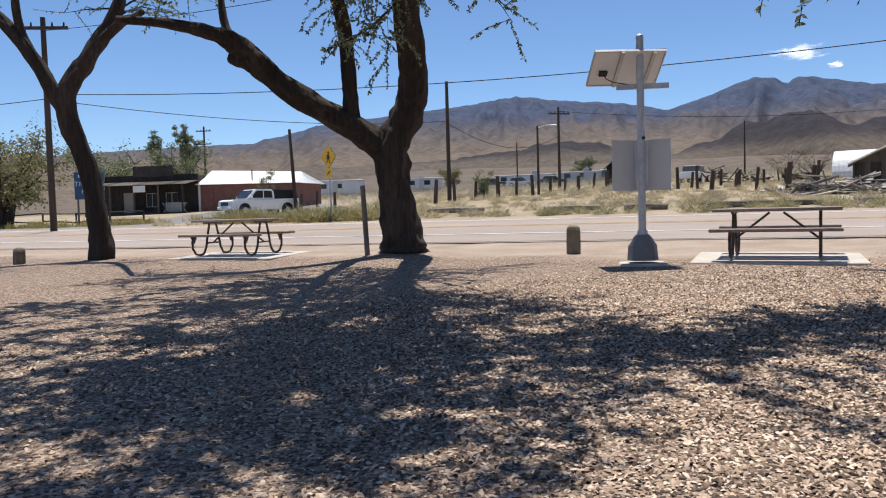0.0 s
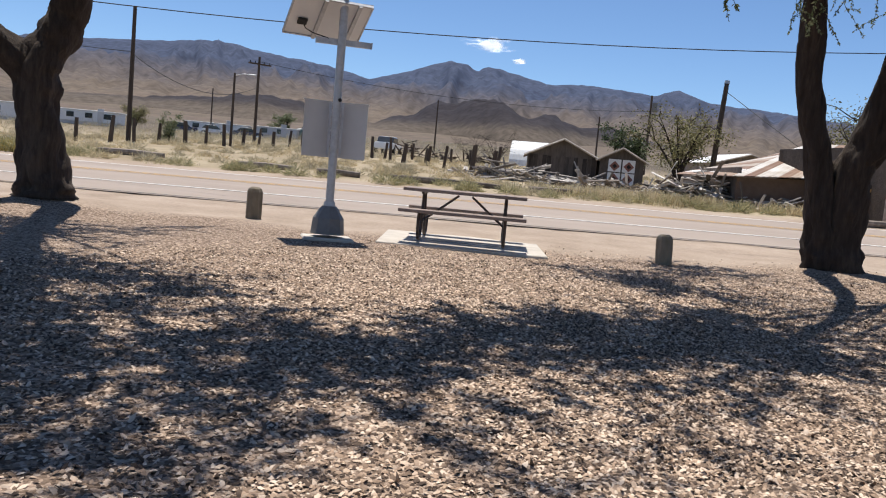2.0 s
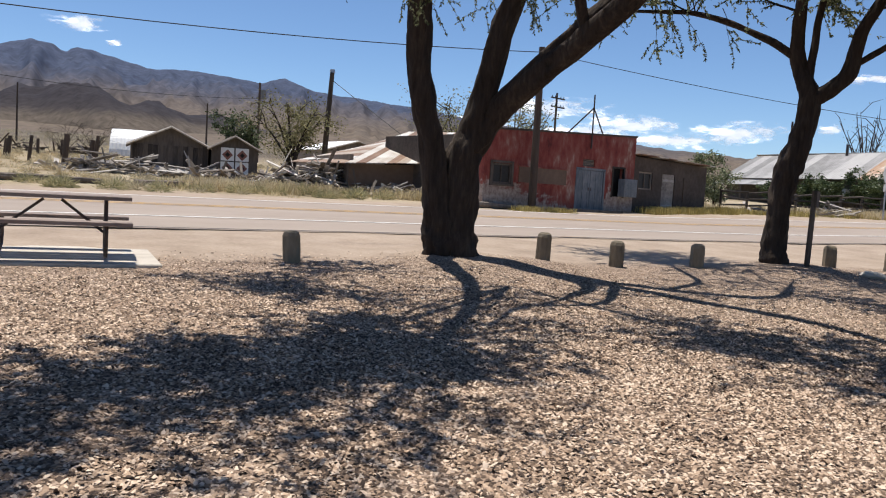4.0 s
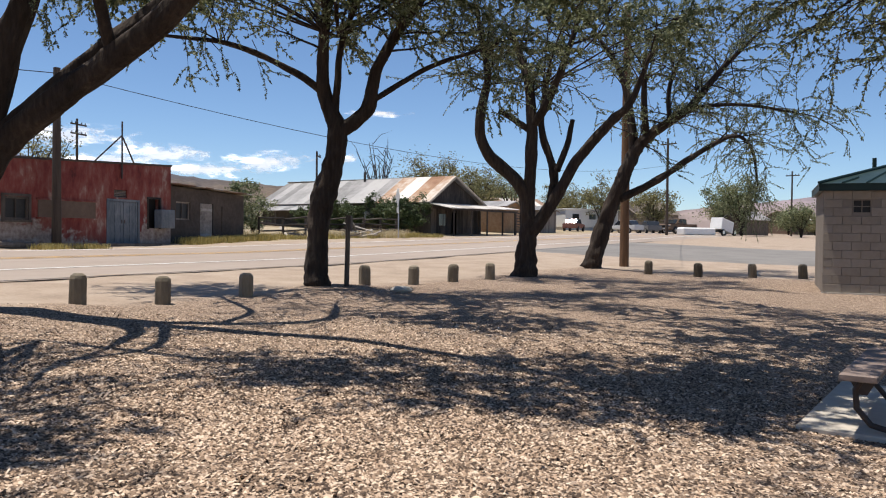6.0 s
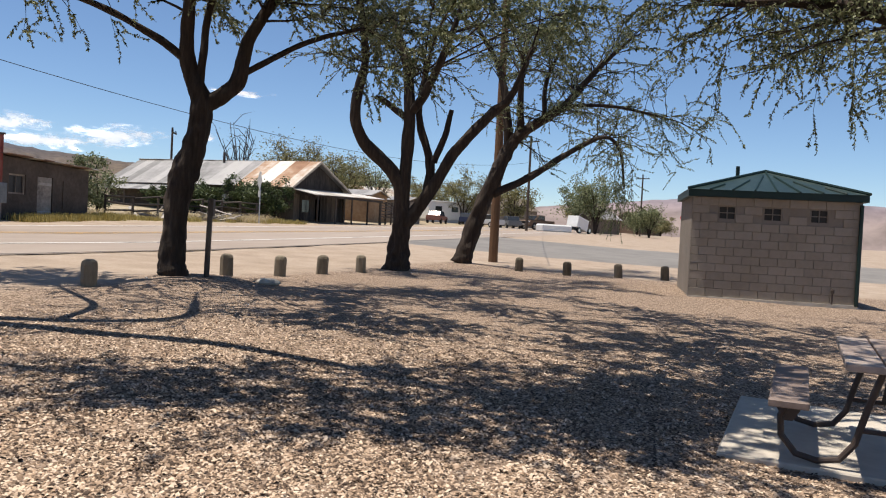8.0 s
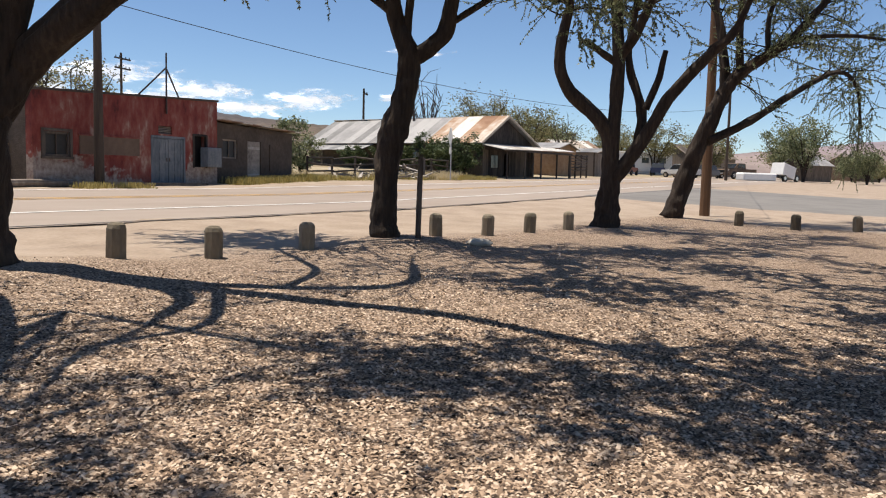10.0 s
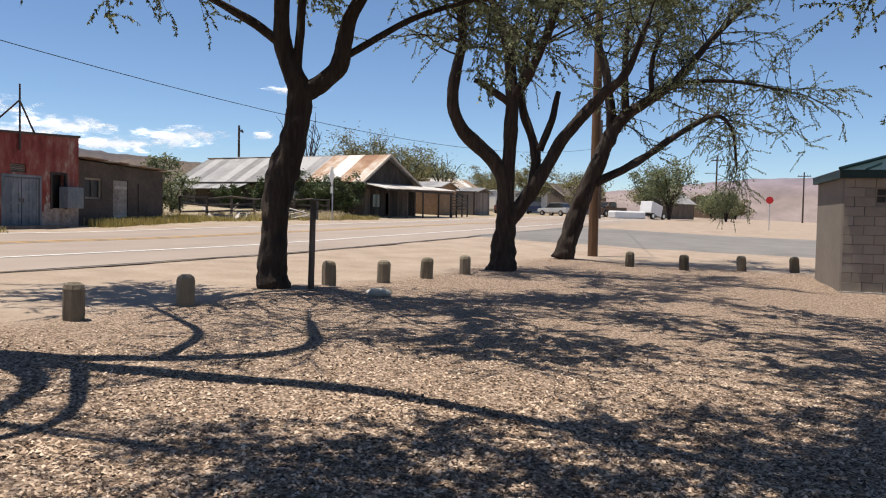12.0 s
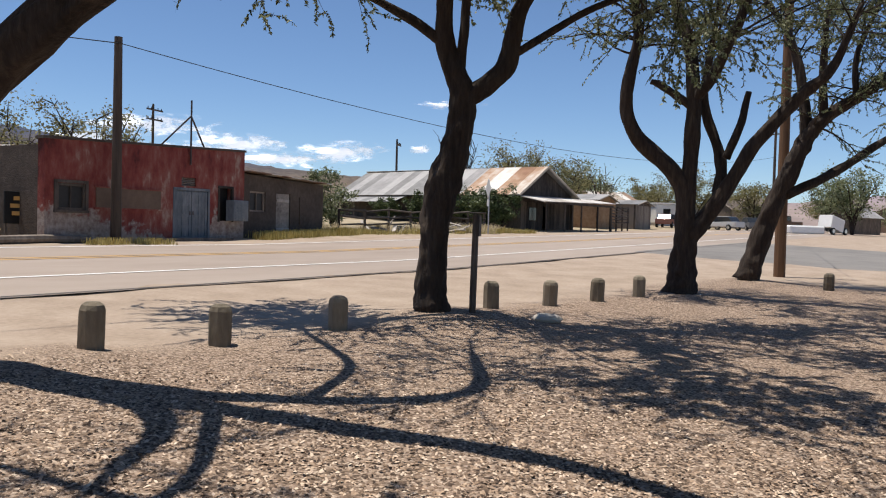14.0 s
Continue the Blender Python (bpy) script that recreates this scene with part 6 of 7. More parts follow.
trailer(-66, 105, 8, 12, 1.9, M_WHITE, "pale mobile home with flat roof among scrub")
trailer(-54.0, 112, 6, 8, 1.5, M_WHITE, "small white mobile home with flat roof")
trailer(-80, 112, 12, 10, 1.7, M_TAN_BOARD, "tan mobile home with white roof")
trailer(-41, 127, 4, 9.5, 1.25, M_WHITE, "long white mobile home beyond the fence")
trailer(-32, 128, 2, 6.5, 1.25, M_SIGN_BACK, "pale mobile home beyond the fence")
trailer(-26.5, 131, 2, 5, 1.15, M_TEAL, "green mobile home beyond the fence")
trailer(104, 46, -40, 8, 2.4, M_WHITE, "white travel trailer in a yard")
trailer(112, 50, -40, 9, 2.4, M_SIGN_BACK, "grey travel trailer in a yard")


def box_truck(x, y, rz):
    top = thing("tipped_cart", "white box cart tipped beside the far road", "cart", x, y, land(x, y), rz)
    part("box", boxes((0, 0, 1.2, 2.4, 1.6, 1.4, Matrix.Rotation(radians(14), 4, "Y")), bevel=0.03), M_WHITE, top)
    part("chassis", boxes((0.4, 0, 0.5, 3.4, 0.9, 0.16)), M_BLACK, top)
    for s in (-1, 1):
        wheel(top, 1.5, s * 0.7, 0.4)
        wheel(top, -0.8, s * 0.7, 0.4)


box_truck(98.8, 26.6, -20)
ob = new("white_tank", mesh_from("white_tank", boxes((0, 0, 0.45, 6, 1.2, 0.9), bevel=0.15)))
ob.data.materials.append(M_WHITE)
ob.matrix_world = pose(94, 28.3, land(94, 28.3), 0, 0, -20)
tagged(ob, "long white tank lying beside the far road", "tank")


# ---- poles, wires and signs ----
def utility_pole(x, y, h, label="dark timber utility pole beside the highway", arms=(), lean=0.0, r=0.14, mt=None, extra=None, turn=0):
    top = thing("utility_pole", label, "utility pole", x, y, land(x, y) - 0.1, turn, "utility poles")
    part("shaft", tube(bmesh.new(), [(0, 0, 0), (lean / 2, 0, h / 2), (lean, 0, h)], [r, r * 0.85, r * 0.7], 12, rough=0.06), mt or M_POLE, top)
    for z in arms:
        part("crossarm", boxes((lean, -0.16, z, 2.0, 0.1, 0.12)), M_POLE, top)
        for k in (-0.85, -0.4, 0.4, 0.85):
            part("insulator", pole_bm(0.16, 0.04, 0.03, 8, z + 0.06), M_DARK, top).matrix_basis = pose(lean + k, -0.16, 0)
    if extra == "transformer":
        part("transformer", tube(bmesh.new(), [(lean + 0.38, 0, h - 1.6), (lean + 0.38, 0, h - 0.7)], [0.24, 0.24], 12), M_CAST, top)
    if extra == "lamp":
        part("lamp_arm", tube(bmesh.new(), [(lean, 0, h - 0.15), (lean + 0.6, 0, h), (lean + 1.0, 0, h - 0.02)], [0.03, 0.03, 0.03], 6), M_GALV, top)
        part("lamp_head", boxes((lean + 1.15, 0, h - 0.04, 0.5, 0.2, 0.12), bevel=0.03), M_GALV, top)
    if extra == "cap":
        part("cap", tube(bmesh.new(), [(lean, 0, h - 0.15), (lean, 0, h + 0.05)], [r * 0.85, r * 0.75], 10), M_GALV, top)
    return top


utility_pole(-27.5, 23.3, 8.7, arms=(8.25,), turn=30)
utility_pole(-20.0, 46.5, 7.6)
utility_pole(-31.6, 46.6, 5.9, lean=-0.35)
utility_pole(-71, 84, 10.5, arms=(9.9, 8.2), turn=20, r=0.16)
utility_pole(-18.8, 68, 7.2, arms=(6.6,), turn=40)
utility_pole(-16.5, 54.2, 4.9, "thin dark pole with street lamp arm", extra="lamp", r=0.1)
utility_pole(16.5, 82, 7.9, "dark timber utility pole carrying a transformer", extra="transformer", r=0.15)
utility_pole(14.2, 51.2, 6.8, "leaning dark pole with pale metal cap", lean=0.35, extra="cap", r=0.2)
utility_pole(16.3, 29.3, 6.4, r=0.17)
utility_pole(28.0, 12.9, 9.6, "tall brown timber utility pole beside the park", mt=M_POLE_NEW, r=0.17)
utility_pole(85, 29, 10.5, arms=(9.9,), turn=70, r=0.16)
utility_pole(118, 22, 9.0, arms=(8.4,), turn=70)
utility_pole(140, 12, 8.0, arms=(7.4,), turn=80)
utility_pole(40.5, 66, 8.5, arms=(8.0, 7.2), turn=20, r=0.13)
utility_pole(58.5, 55, 7.2, arms=(6.7,), turn=30, r=0.13)
utility_pole(-6, 110, 7.0, r=0.12)
utility_pole(-40, 120, 7.0, r=0.12)
utility_pole(13.5, 95, 6.0, r=0.12)
utility_pole(24, 100, 6.0, r=0.12)


def wire(a, b, sag, r=0.012, label="black overhead cable strung between poles"):
    a, b = Vector(a), Vector(b)
    pts = [a.lerp(b, k / 24) - Vector((0, 0, sag * 4 * (k / 24) * (1 - k / 24))) for k in range(25)]
    ob = new("overhead_cable", mesh_from("overhead_cable", tube(bmesh.new(), pts, [r] * 25, 5)))
    ob.data.materials.append(M_WIRE)
    return tagged(ob, label, "cable", "overhead cables")


wire((-27.5, 23.2, 5.9), (16.3, 29.2, 6.65), 1.05, 0.016)
wire((16.3, 29.2, 6.65), (85, 29, 8.85), 1.75, 0.014)
wire((-27.5, 23.2, 5.7), (-20, 46.4, 6.3), 0.5, 0.016)
wire((-27.5, 23.2, 5.7), (-60, 18, 6.3), 0.5, 0.016)
wire((-20, 46.4, 6.2), (-18.8, 68, 6.8), 1.3, 0.02)
wire((28, 12.8, 9.0), (85, 29, 10.3), 1.0, 0.012)
wire((28, 12.8, 9.2), (-27.5, 23.2, 8.4), 1.6, 0.012)
wire((14.5, 51.2, 7.6), (20, 44, 2.0), 0.05, 0.02, "pale guy wire holding a leaning pole")
wire((16.5, 82, 9.0), (-18.8, 68, 8.9), 1.0, 0.02)


def crossing_sign(x, y):
    top = thing("crossing_sign", "yellow diamond crossing sign on a thin post", "road sign", x, y, land(x, y), -32 + 12)
    part("post", pole_bm(3.0, 0.035, 0.03, 8), M_GALV, top)
    d45 = Matrix.Rotation(radians(45), 4, "Y")
    plate = part("plate", boxes((0, -0.045, 2.55, 0.62, 0.012, 0.62, d45)), M_YELLOW, top)
    part("border", boxes((0, -0.036, 2.55, 0.66, 0.006, 0.66, d45)), M_BLACK, top)
    part("symbol", boxes((0.0, -0.056, 2.57, 0.10, 0.006, 0.17), (-0.06, -0.056, 2.41, 0.05, 0.005, 0.22, Matrix.Rotation(radians(24), 4, "Y")), (0.055, -0.056, 2.41, 0.05, 0.005, 0.22, Matrix.Rotation(radians(-24), 4, "Y")),
                           (-0.075, -0.056, 2.56, 0.035, 0.005, 0.16, Matrix.Rotation(radians(30), 4, "Y")), (0.075, -0.056, 2.56, 0.035, 0.005, 0.16, Matrix.Rotation(radians(-30), 4, "Y"))), M_BLACK, plate)
    part("symbol_dot", tube(bmesh.new(), [(0.01, -0.052, 2.72), (0.01, -0.06, 2.72)], [0.05, 0.05], 12), M_BLACK, plate)
    low = part("arrow_plate", boxes((0, -0.045, 1.93, 0.36, 0.012, 0.36)), M_YELLOW, top)
    part("arrow", boxes((0, -0.056, 1.93, 0.2, 0.006, 0.05, Matrix.Rotation(radians(-40), 4, "Y"))), M_BLACK, low)
    return top


crossing_sign(-16.8, 27.2)


def back_sign(x, y):
    top = thing("diamond_sign", "grey back of a diamond road sign on a post", "road sign", x, y, land(x, y), 50)
    part("post", pole_bm(3.1, 0.04, 0.035, 8), M_GALV, top)
    part("plate", boxes((0, 0.05, 2.6, 0.85, 0.01, 0.85, Matrix.Rotation(radians(45), 4, "Y"))), M_SIGN_BACK, top)
    part("small_plate", boxes((0, 0.05, 1.78, 0.5, 0.01, 0.4)), M_SIGN_BACK, top)


back_sign(40.9, 32.4)


def stop_sign(x, y):
    top = thing("stop_sign", "red octagonal road sign on a thin post", "road sign", x, y, land(x, y), -100)
    part("post", pole_bm(2.9, 0.04, 0.035, 8), M_GALV, top)
    part("plate", tube(bmesh.new(), [(0, -0.05, 2.6), (0, -0.06, 2.6)], [0.33, 0.33], 8), M_STOP, top)


stop_sign(76, 11.5)


def blue_sign(x, y):
    top = thing("store_sign", "blue painted store sign on two posts", "sign", x, y, land(x, y), 48)
    for s in (-0.6, 0.6):
        part("post", boxes((s, 0.05, 1.3, 0.1, 0.1, 2.6)), M_WEATHERED, top)
    board = part("board", boxes((0, 0, 2.3, 1.5, 0.06, 1.5), bevel=0.01), M_BLUE_SIGN, top)
    part("heading_bar", boxes((0, -0.035, 2.82, 1.1, 0.01, 0.16)), M_WHITE, board)
    for text, z in (("TRADING", 2.28), ("POST", 1.85)):
        cu = bpy.data.curves.new("lettering", "FONT")
        cu.body, cu.size, cu.extrude, cu.align_x = text, 0.34, 0.004, "CENTER"
        ob = new("lettering", cu)
        ob.parent = board
        ob.matrix_basis = pose(0, -0.038, z, 90, 0, 0)
        cu.materials.append(M_WHITE)


blue_sign(-35.5, 32.5)


# ---- fences, timber and rubble ----
def fence_post(x, y, h, r):
    bm = tube(bmesh.new(), [(0, 0, -0.1), (0.02, 0, h * 0.5), (0.04, 0.01, h)], [r, r * 0.95, r * 0.85], 7, rough=0.15, seed=x)
    ob = new("fence_post", mesh_from("fence_post", bm))
    ob.data.materials.append(M_POLE)
    ob.matrix_world = pose(x, y, land(x, y), (x * 31 % 8) - 4, (y * 17 % 8) - 4, 0)
    return tagged(ob, "dark weathered fence post in desert scrub", "fence post", "fence posts")


rng = random.Random(4)
for k in range(15):
    fence_post(-20.5 + k * 0.55 + rng.uniform(-0.15, 0.15), 38.5 + k * 2.1, rng.uniform(1.15, 1.5), rng.uniform(0.09, 0.14))
for k in range(12):
    fence_post(-14.0 + k * 1.35 + rng.uniform(-0.3, 0.3), 66 - k * 1.9, rng.uniform(1.1, 1.6), rng.uniform(0.1, 0.16))
for k in range(9):
    fence_post(-26 - k * 2.6, 42.5 + k * 2.0, rng.uniform(1.1, 1.4), 0.1)
for k in range(9):
    fence_post(-11 + k * 1.5, 58 + rng.uniform(-4, 4), rng.uniform(1.0, 1.5), rng.uniform(0.1, 0.2))


def rail_fence(a, b, n, h, label, rails=3):
    a, b = Vector(a), Vector(b)
    top = thing("rail_fence", label, "fence", a.x, a.y, 0)
    pts = [a.lerp(b, k / n) for k in range(n + 1)]
    for p in pts:
        part("post", tube(bmesh.new(), [(p.x - a.x, p.y - a.y, land(p.x, p.y) - 0.1), (p.x - a.x, p.y - a.y, land(p.x, p.y) + h)], [0.07, 0.06], 6), M_OLD_WOOD, top)
    for p, q in zip(pts, pts[1:]):
        for k in range(rails):
            z = h * (0.35 + 0.6 * k / max(1, rails - 1))
            d = rng.uniform(-0.08, 0.08)
            part("rail", tube(bmesh.new(), [(p.x - a.x, p.y - a.y - 0.07, land(p.x, p.y) + z + d), (q.x - a.x, q.y - a.y - 0.07, land(q.x, q.y) + z - d)], [0.05, 0.05], 5), M_OLD_WOOD, top)


rail_fence((30.5, 34.0), (44.5, 35.2), 7, 1.15, "sagging weathered rail fence in front of a house")
rail_fence((59.5, 33.9), (63.5, 34.3), 3, 1.9, "tall bleached rail fence beside a porch", 6)
rail_fence((-60, 34), (-40, 41), 9, 0.9, "low dark rail fence along the verge", 2)


def log(x, y, length, rz, r=0.12):
    ob = new("log", mesh_from("log", tube(bmesh.new(), [(-length / 2, 0, 0), (0, 0, 0.03), (length / 2, 0, 0)], [r, r, r * 0.9], 8, rough=0.1)))
    ob.data.materials.append(M_WEATHERED)
    ob.matrix_world = pose(x, y, land(x, y) + r * 0.8, 0, 0, rz)
    return tagged(ob, "weathered log lying on the sandy verge", "log", "logs")


for row in [(-13.5, 32.0, 2.6, 3), (-8.0, 31.2, 2.0, 2), (-5.2, 31.0, 1.6, 2), (-1.2, 31.4, 4.2, 5), (3.4, 32.0, 3.0, 8), (14.0, 29.2, 3.2, 9)]:
    log(*row)


def rubble(name, label, spots, seed, material, n, length=(0.4, 2.1)):
    r = random.Random(seed)
    bm = bmesh.new()
    for _ in range(n):
        cx, cy, s, hh = r.choice(spots)
        x, y = r.gauss(cx, s), r.gauss(cy, s * 0.5)
        k = math.exp(-((x - cx) / s) ** 2 * 0.5 - ((y - cy) / (s * 0.5)) ** 2 * 0.5)
        m = Matrix.Rotation(r.uniform(0, 6.3), 4, "Z") @ Matrix.Rotation(r.gauss(0, 0.22) + (r.choice((-1, 1)) * r.uniform(0.5, 1.2) if r.random() < 0.14 * hh else 0), 4, "Y") @ Matrix.Rotation(r.gauss(0, 0.5), 4, "X")
        box(bm, x, y, land(x, y) + 0.06 + r.random() * hh * k, r.uniform(*length), r.uniform(0.05, 0.22), r.uniform(0.02, 0.055), m)
    ob = new(name, mesh_from(name, bm))
    ob.data.materials.append(material)
    return tagged(ob, label, "debris", kind="stuff")


rubble("plank_heap", "tumbled heap of bleached broken planks", [(8.0, 35.6, 0.9, 0.9), (9.3, 35.3, 0.9, 1.25), (10.4, 35.2, 0.8, 1.0), (12.2, 33.8, 0.9, 0.4)], 2, M_PALE_PLANK, 420)
rubble("scrap_timber", "scattered grey scrap timber before the sheds", [(2.8, 40.5, 1.1, 0.7), (5.0, 39.5, 1.5, 0.5), (0.8, 41, 0.9, 0.8)], 3, M_GREY_PLANK, 170)
rubble("dark_timber", "dark broken timbers in the rubble", [(6.0, 37.4, 0.8, 0.6), (10.8, 35.6, 1.0, 0.9), (14.6, 33.4, 0.7, 0.4)], 5, M_WEATHERED, 90)
rubble("fallen_boards", "fallen pale boards beside the rail fence", [(38.5, 33.8, 0.9, 0.7), (34.5, 34.3, 0.8, 0.5)], 6, M_GREY_PLANK, 40)


rubble("rusty_scrap", "rusty brown scrap and broken machinery in the scrub", [(-5.5, 70, 0.9, 1.5), (-3.2, 69, 0.8, 0.9), (0.4, 66, 0.8, 0.9)], 9, M_POLE, 110, (0.5, 1.6))


def shop_board():
    top = thing("shop_board", "black board with faded yellow lettering against a shed", "sign", 14.0, 30.6, land(14, 30.6), 8)
    board = part("board", boxes((0, 0, 0.95, 0.95, 0.05, 0.95), bevel=0.01), M_BLACK, top)
    for k, w in enumerate((0.5, 0.7, 0.6)):
        part("lettering_bar", boxes((0.05, -0.03, 1.22 - k * 0.22, w, 0.01, 0.12)), M_LINE_YELLOW, board)
    for e in (-0.4, 0.4):
        part("leg", boxes((e, 0.04, 0.45, 0.06, 0.05, 0.9)), M_OLD_WOOD, top)
    return top


shop_board()


# ---- scrub and far trees ----
def scrub(name, label, spots, material, seed, blades, size, spread, flat=0.6):
    """Tufts of thin blades; spots are x, y, scale."""
    r = np.random.RandomState(seed)
    V, F = [], []
    n0 = 0
    for x, y, s in spots:
        n = int(blades * s * 1.7)
        base = np.stack([x + r.normal(0, spread * s * 0.5, n), y + r.normal(0, spread * s * 0.5, n)], 1)
        z = land(x, y)
        ang = r.uniform(0, 2 * np.pi, n)
        h = size * s * r.uniform(0.35, 1.1, n)
        out = h * flat * r.uniform(0.1, 1.0, n)
        w = 0.006 + 0.012 * r.rand(n)
        dx, dy = np.cos(ang), np.sin(ang)
        a = np.stack([base[:, 0] - dy * w, base[:, 1] + dx * w, np.full(n, z - 0.02)], 1)
        b = np.stack([base[:, 0] + dy * w, base[:, 1] - dx * w, np.full(n, z - 0.02)], 1)
        c = np.stack([base[:, 0] + dx * out + dy * w * 0.4, base[:, 1] + dy * out - dx * w * 0.4, z + h], 1)
        d = np.stack([base[:, 0] + dx * out - dy * w * 0.4, base[:, 1] + dy * out + dx * w * 0.4, z + h * 0.98], 1)
        V.append(np.stack([a, b, c, d], 1).reshape(-1, 3))
        F.append(n0 + np.arange(n * 4).reshape(-1, 4))
        n0 += n * 4
    ob = new(name, raw(name, np.concatenate(V), np.concatenate(F), material))
    return tagged(ob, label, "scrub", kind="stuff")


def bushes(name, label, spots, material, seed, twigs):
    """Low rounded desert bushes: fine twigs fanning out from each root to an uneven dome."""
    r = np.random.RandomState(seed)
    V, F, n0 = [], [], 0
    for x, y, s in spots:
        n = int(twigs * min(1.4, s) + 8)
        az = r.uniform(0, 2 * np.pi, n)
        up = np.arcsin(r.uniform(0.05, 1.0, n))
        lump = 1 + 0.22 * np.sin(az * 3 + x * 9) + 0.12 * np.sin(az * 7 + y * 5)
        L = 0.42 * s * lump * r.uniform(0.75, 1.12, n)
        d = np.stack([np.cos(up) * np.cos(az), np.cos(up) * np.sin(az), np.sin(up) * 0.72], 1)
        t0 = r.uniform(0.5, 0.88, n)[:, None]
        root = np.array([x, y, land(x, y) - 0.03])
        a = root + d * L[:, None] * t0
        b = root + d * L[:, None] + r.normal(0, 0.055 * s, (n, 3))
        side_v = np.cross(d, r.normal(0, 1, (n, 3)))
        side_v /= np.linalg.norm(side_v, axis=1)[:, None] + 1e-6
        w = (0.005 + 0.008 * r.rand(n))[:, None] * (0.6 + 0.5 * s)
        V.append(np.stack([a - side_v * w, a + side_v * w, b + side_v * w * 0.5, b - side_v * w * 0.5], 1).reshape(-1, 3))
        F.append(n0 + np.arange(n * 4).reshape(-1, 4))
        n0 += n * 4
    return tagged(new(name, raw(name, np.concatenate(V), np.concatenate(F), material)), label, "scrub", kind="stuff")


rng = random.Random(8)


def verge(n, x0, x1, o0, o1, s0, s1):
    out = []
    for _ in range(n):
        x = rng.uniform(x0, x1)
        y = road_mid(x)
        if noise.noise(Vector((x * 0.16, rng.uniform(o0, o1) * 0.16, 2))) < -0.12:
            continue
        out.append((x, road_mid(x) + rng.uniform(o0, o1), rng.uniform(s0, s1)))
    return out


def clear(spots):
    """Keeps tufts off the buildings."""
    return [s for s in spots if not (9.5 < s[0] < 30 and s[1] > 29.3 + (s[0] - 14) * 0.2 and s[1] < 44) and not (45 < s[0] < 75 and 33 < s[1] < 52) and not (2.5 < s[0] < 10 and 47 < s[1] < 55)
            and not (-52 < s[0] < -26 and 25 < s[1] < 75 and -46 + (s[1] - 70) * -0.35 - 6 < s[0] < -46 + (s[1] - 70) * -0.35 + 6)]


bushes("rabbitbrush", "straw-yellow rounded rabbitbrush across the verge", clear(verge(520, -32, 14, 6.6, 45, 0.4, 1.2)), M_STRAW, 1, 240)
bushes("sagebrush", "grey-green rounded sagebrush across the verge", clear(verge(520, -32, 14, 6.6, 48, 0.4, 1.25)), M_SAGE, 11, 240)
bushes("saltbush", "green low saltbush along the road edge and sheds", clear(verge(60, -26, 9, 6.0, 9.0, 0.6, 1.3)) + [(rng.uniform(-23, -15), rng.uniform(27.2, 29.5), rng.uniform(1.0, 1.9)) for _ in range(34)] + [(rng.uniform(3, 14), rng.uniform(30.4, 33.0), rng.uniform(0.6, 1.3)) for _ in range(24)], M_SALTBUSH, 12, 300)
bushes("far_brush", "dry brush thickening towards the far homes", clear([(rng.uniform(-75, 12), rng.uniform(60, 125), rng.uniform(1.1, 2.4)) for _ in range(380)]), M_SAGE, 13, 60)
scrub("dry_grass", "straw-coloured dry bunch grass across the verge", clear(verge(760, -34, 14, 5.6, 48, 0.35, 0.8)), M_STRAW, 2, 45, 0.2, 0.8, 1.3)
scrub("verge_grass", "yellow-green grass along the buildings", [(x, 30.75 + (x - 23) * 0.33 + rng.uniform(-0.5, 0.15), rng.uniform(0.6, 1.0)) for x in [rng.uniform(22.8, 30) for _ in range(90)]]
      + [(x, 33.0 + rng.uniform(-0.6, 0.4), rng.uniform(0.4, 0.9)) for x in [rng.uniform(30, 46) for _ in range(60)]] + [(rng.uniform(15.2, 17.6), 28.6 + rng.uniform(-0.2, 0.3), 0.6) for _ in range(14)]
      + [(rng.uniform(-23, -15), rng.uniform(26.8, 29.5), rng.uniform(0.6, 1.4)) for _ in range(60)] + [(rng.uniform(-60, -30), rng.uniform(28, 36), rng.uniform(0.6, 1.4)) for _ in range(60)], M_GREEN_GRASS, 3, 70, 0.34, 0.5)
scrub("tumbleweed", "brown dry brush between the old buildings", [(rng.uniform(30, 46), rng.uniform(33.4, 36), rng.uniform(0.5, 1.1)) for _ in range(50)] + [(rng.uniform(3, 14), rng.uniform(31.5, 34), rng.uniform(0.5, 1.2)) for _ in range(60)] + [(41.5, 33.1, 1.3), (40.2, 33.3, 1.2), (36.2, 34.0, 1.2)], M_STRAW, 5, 70, 0.42, 0.6, 0.9)
scrub("far_scrub", "low desert scrub dotting the far slope", [(rng.uniform(-90, 90), rng.uniform(75, 330), rng.uniform(1.0, 2.2)) for _ in range(700)], M_SAGE, 6, 14, 0.6, 1.0, 0.9)


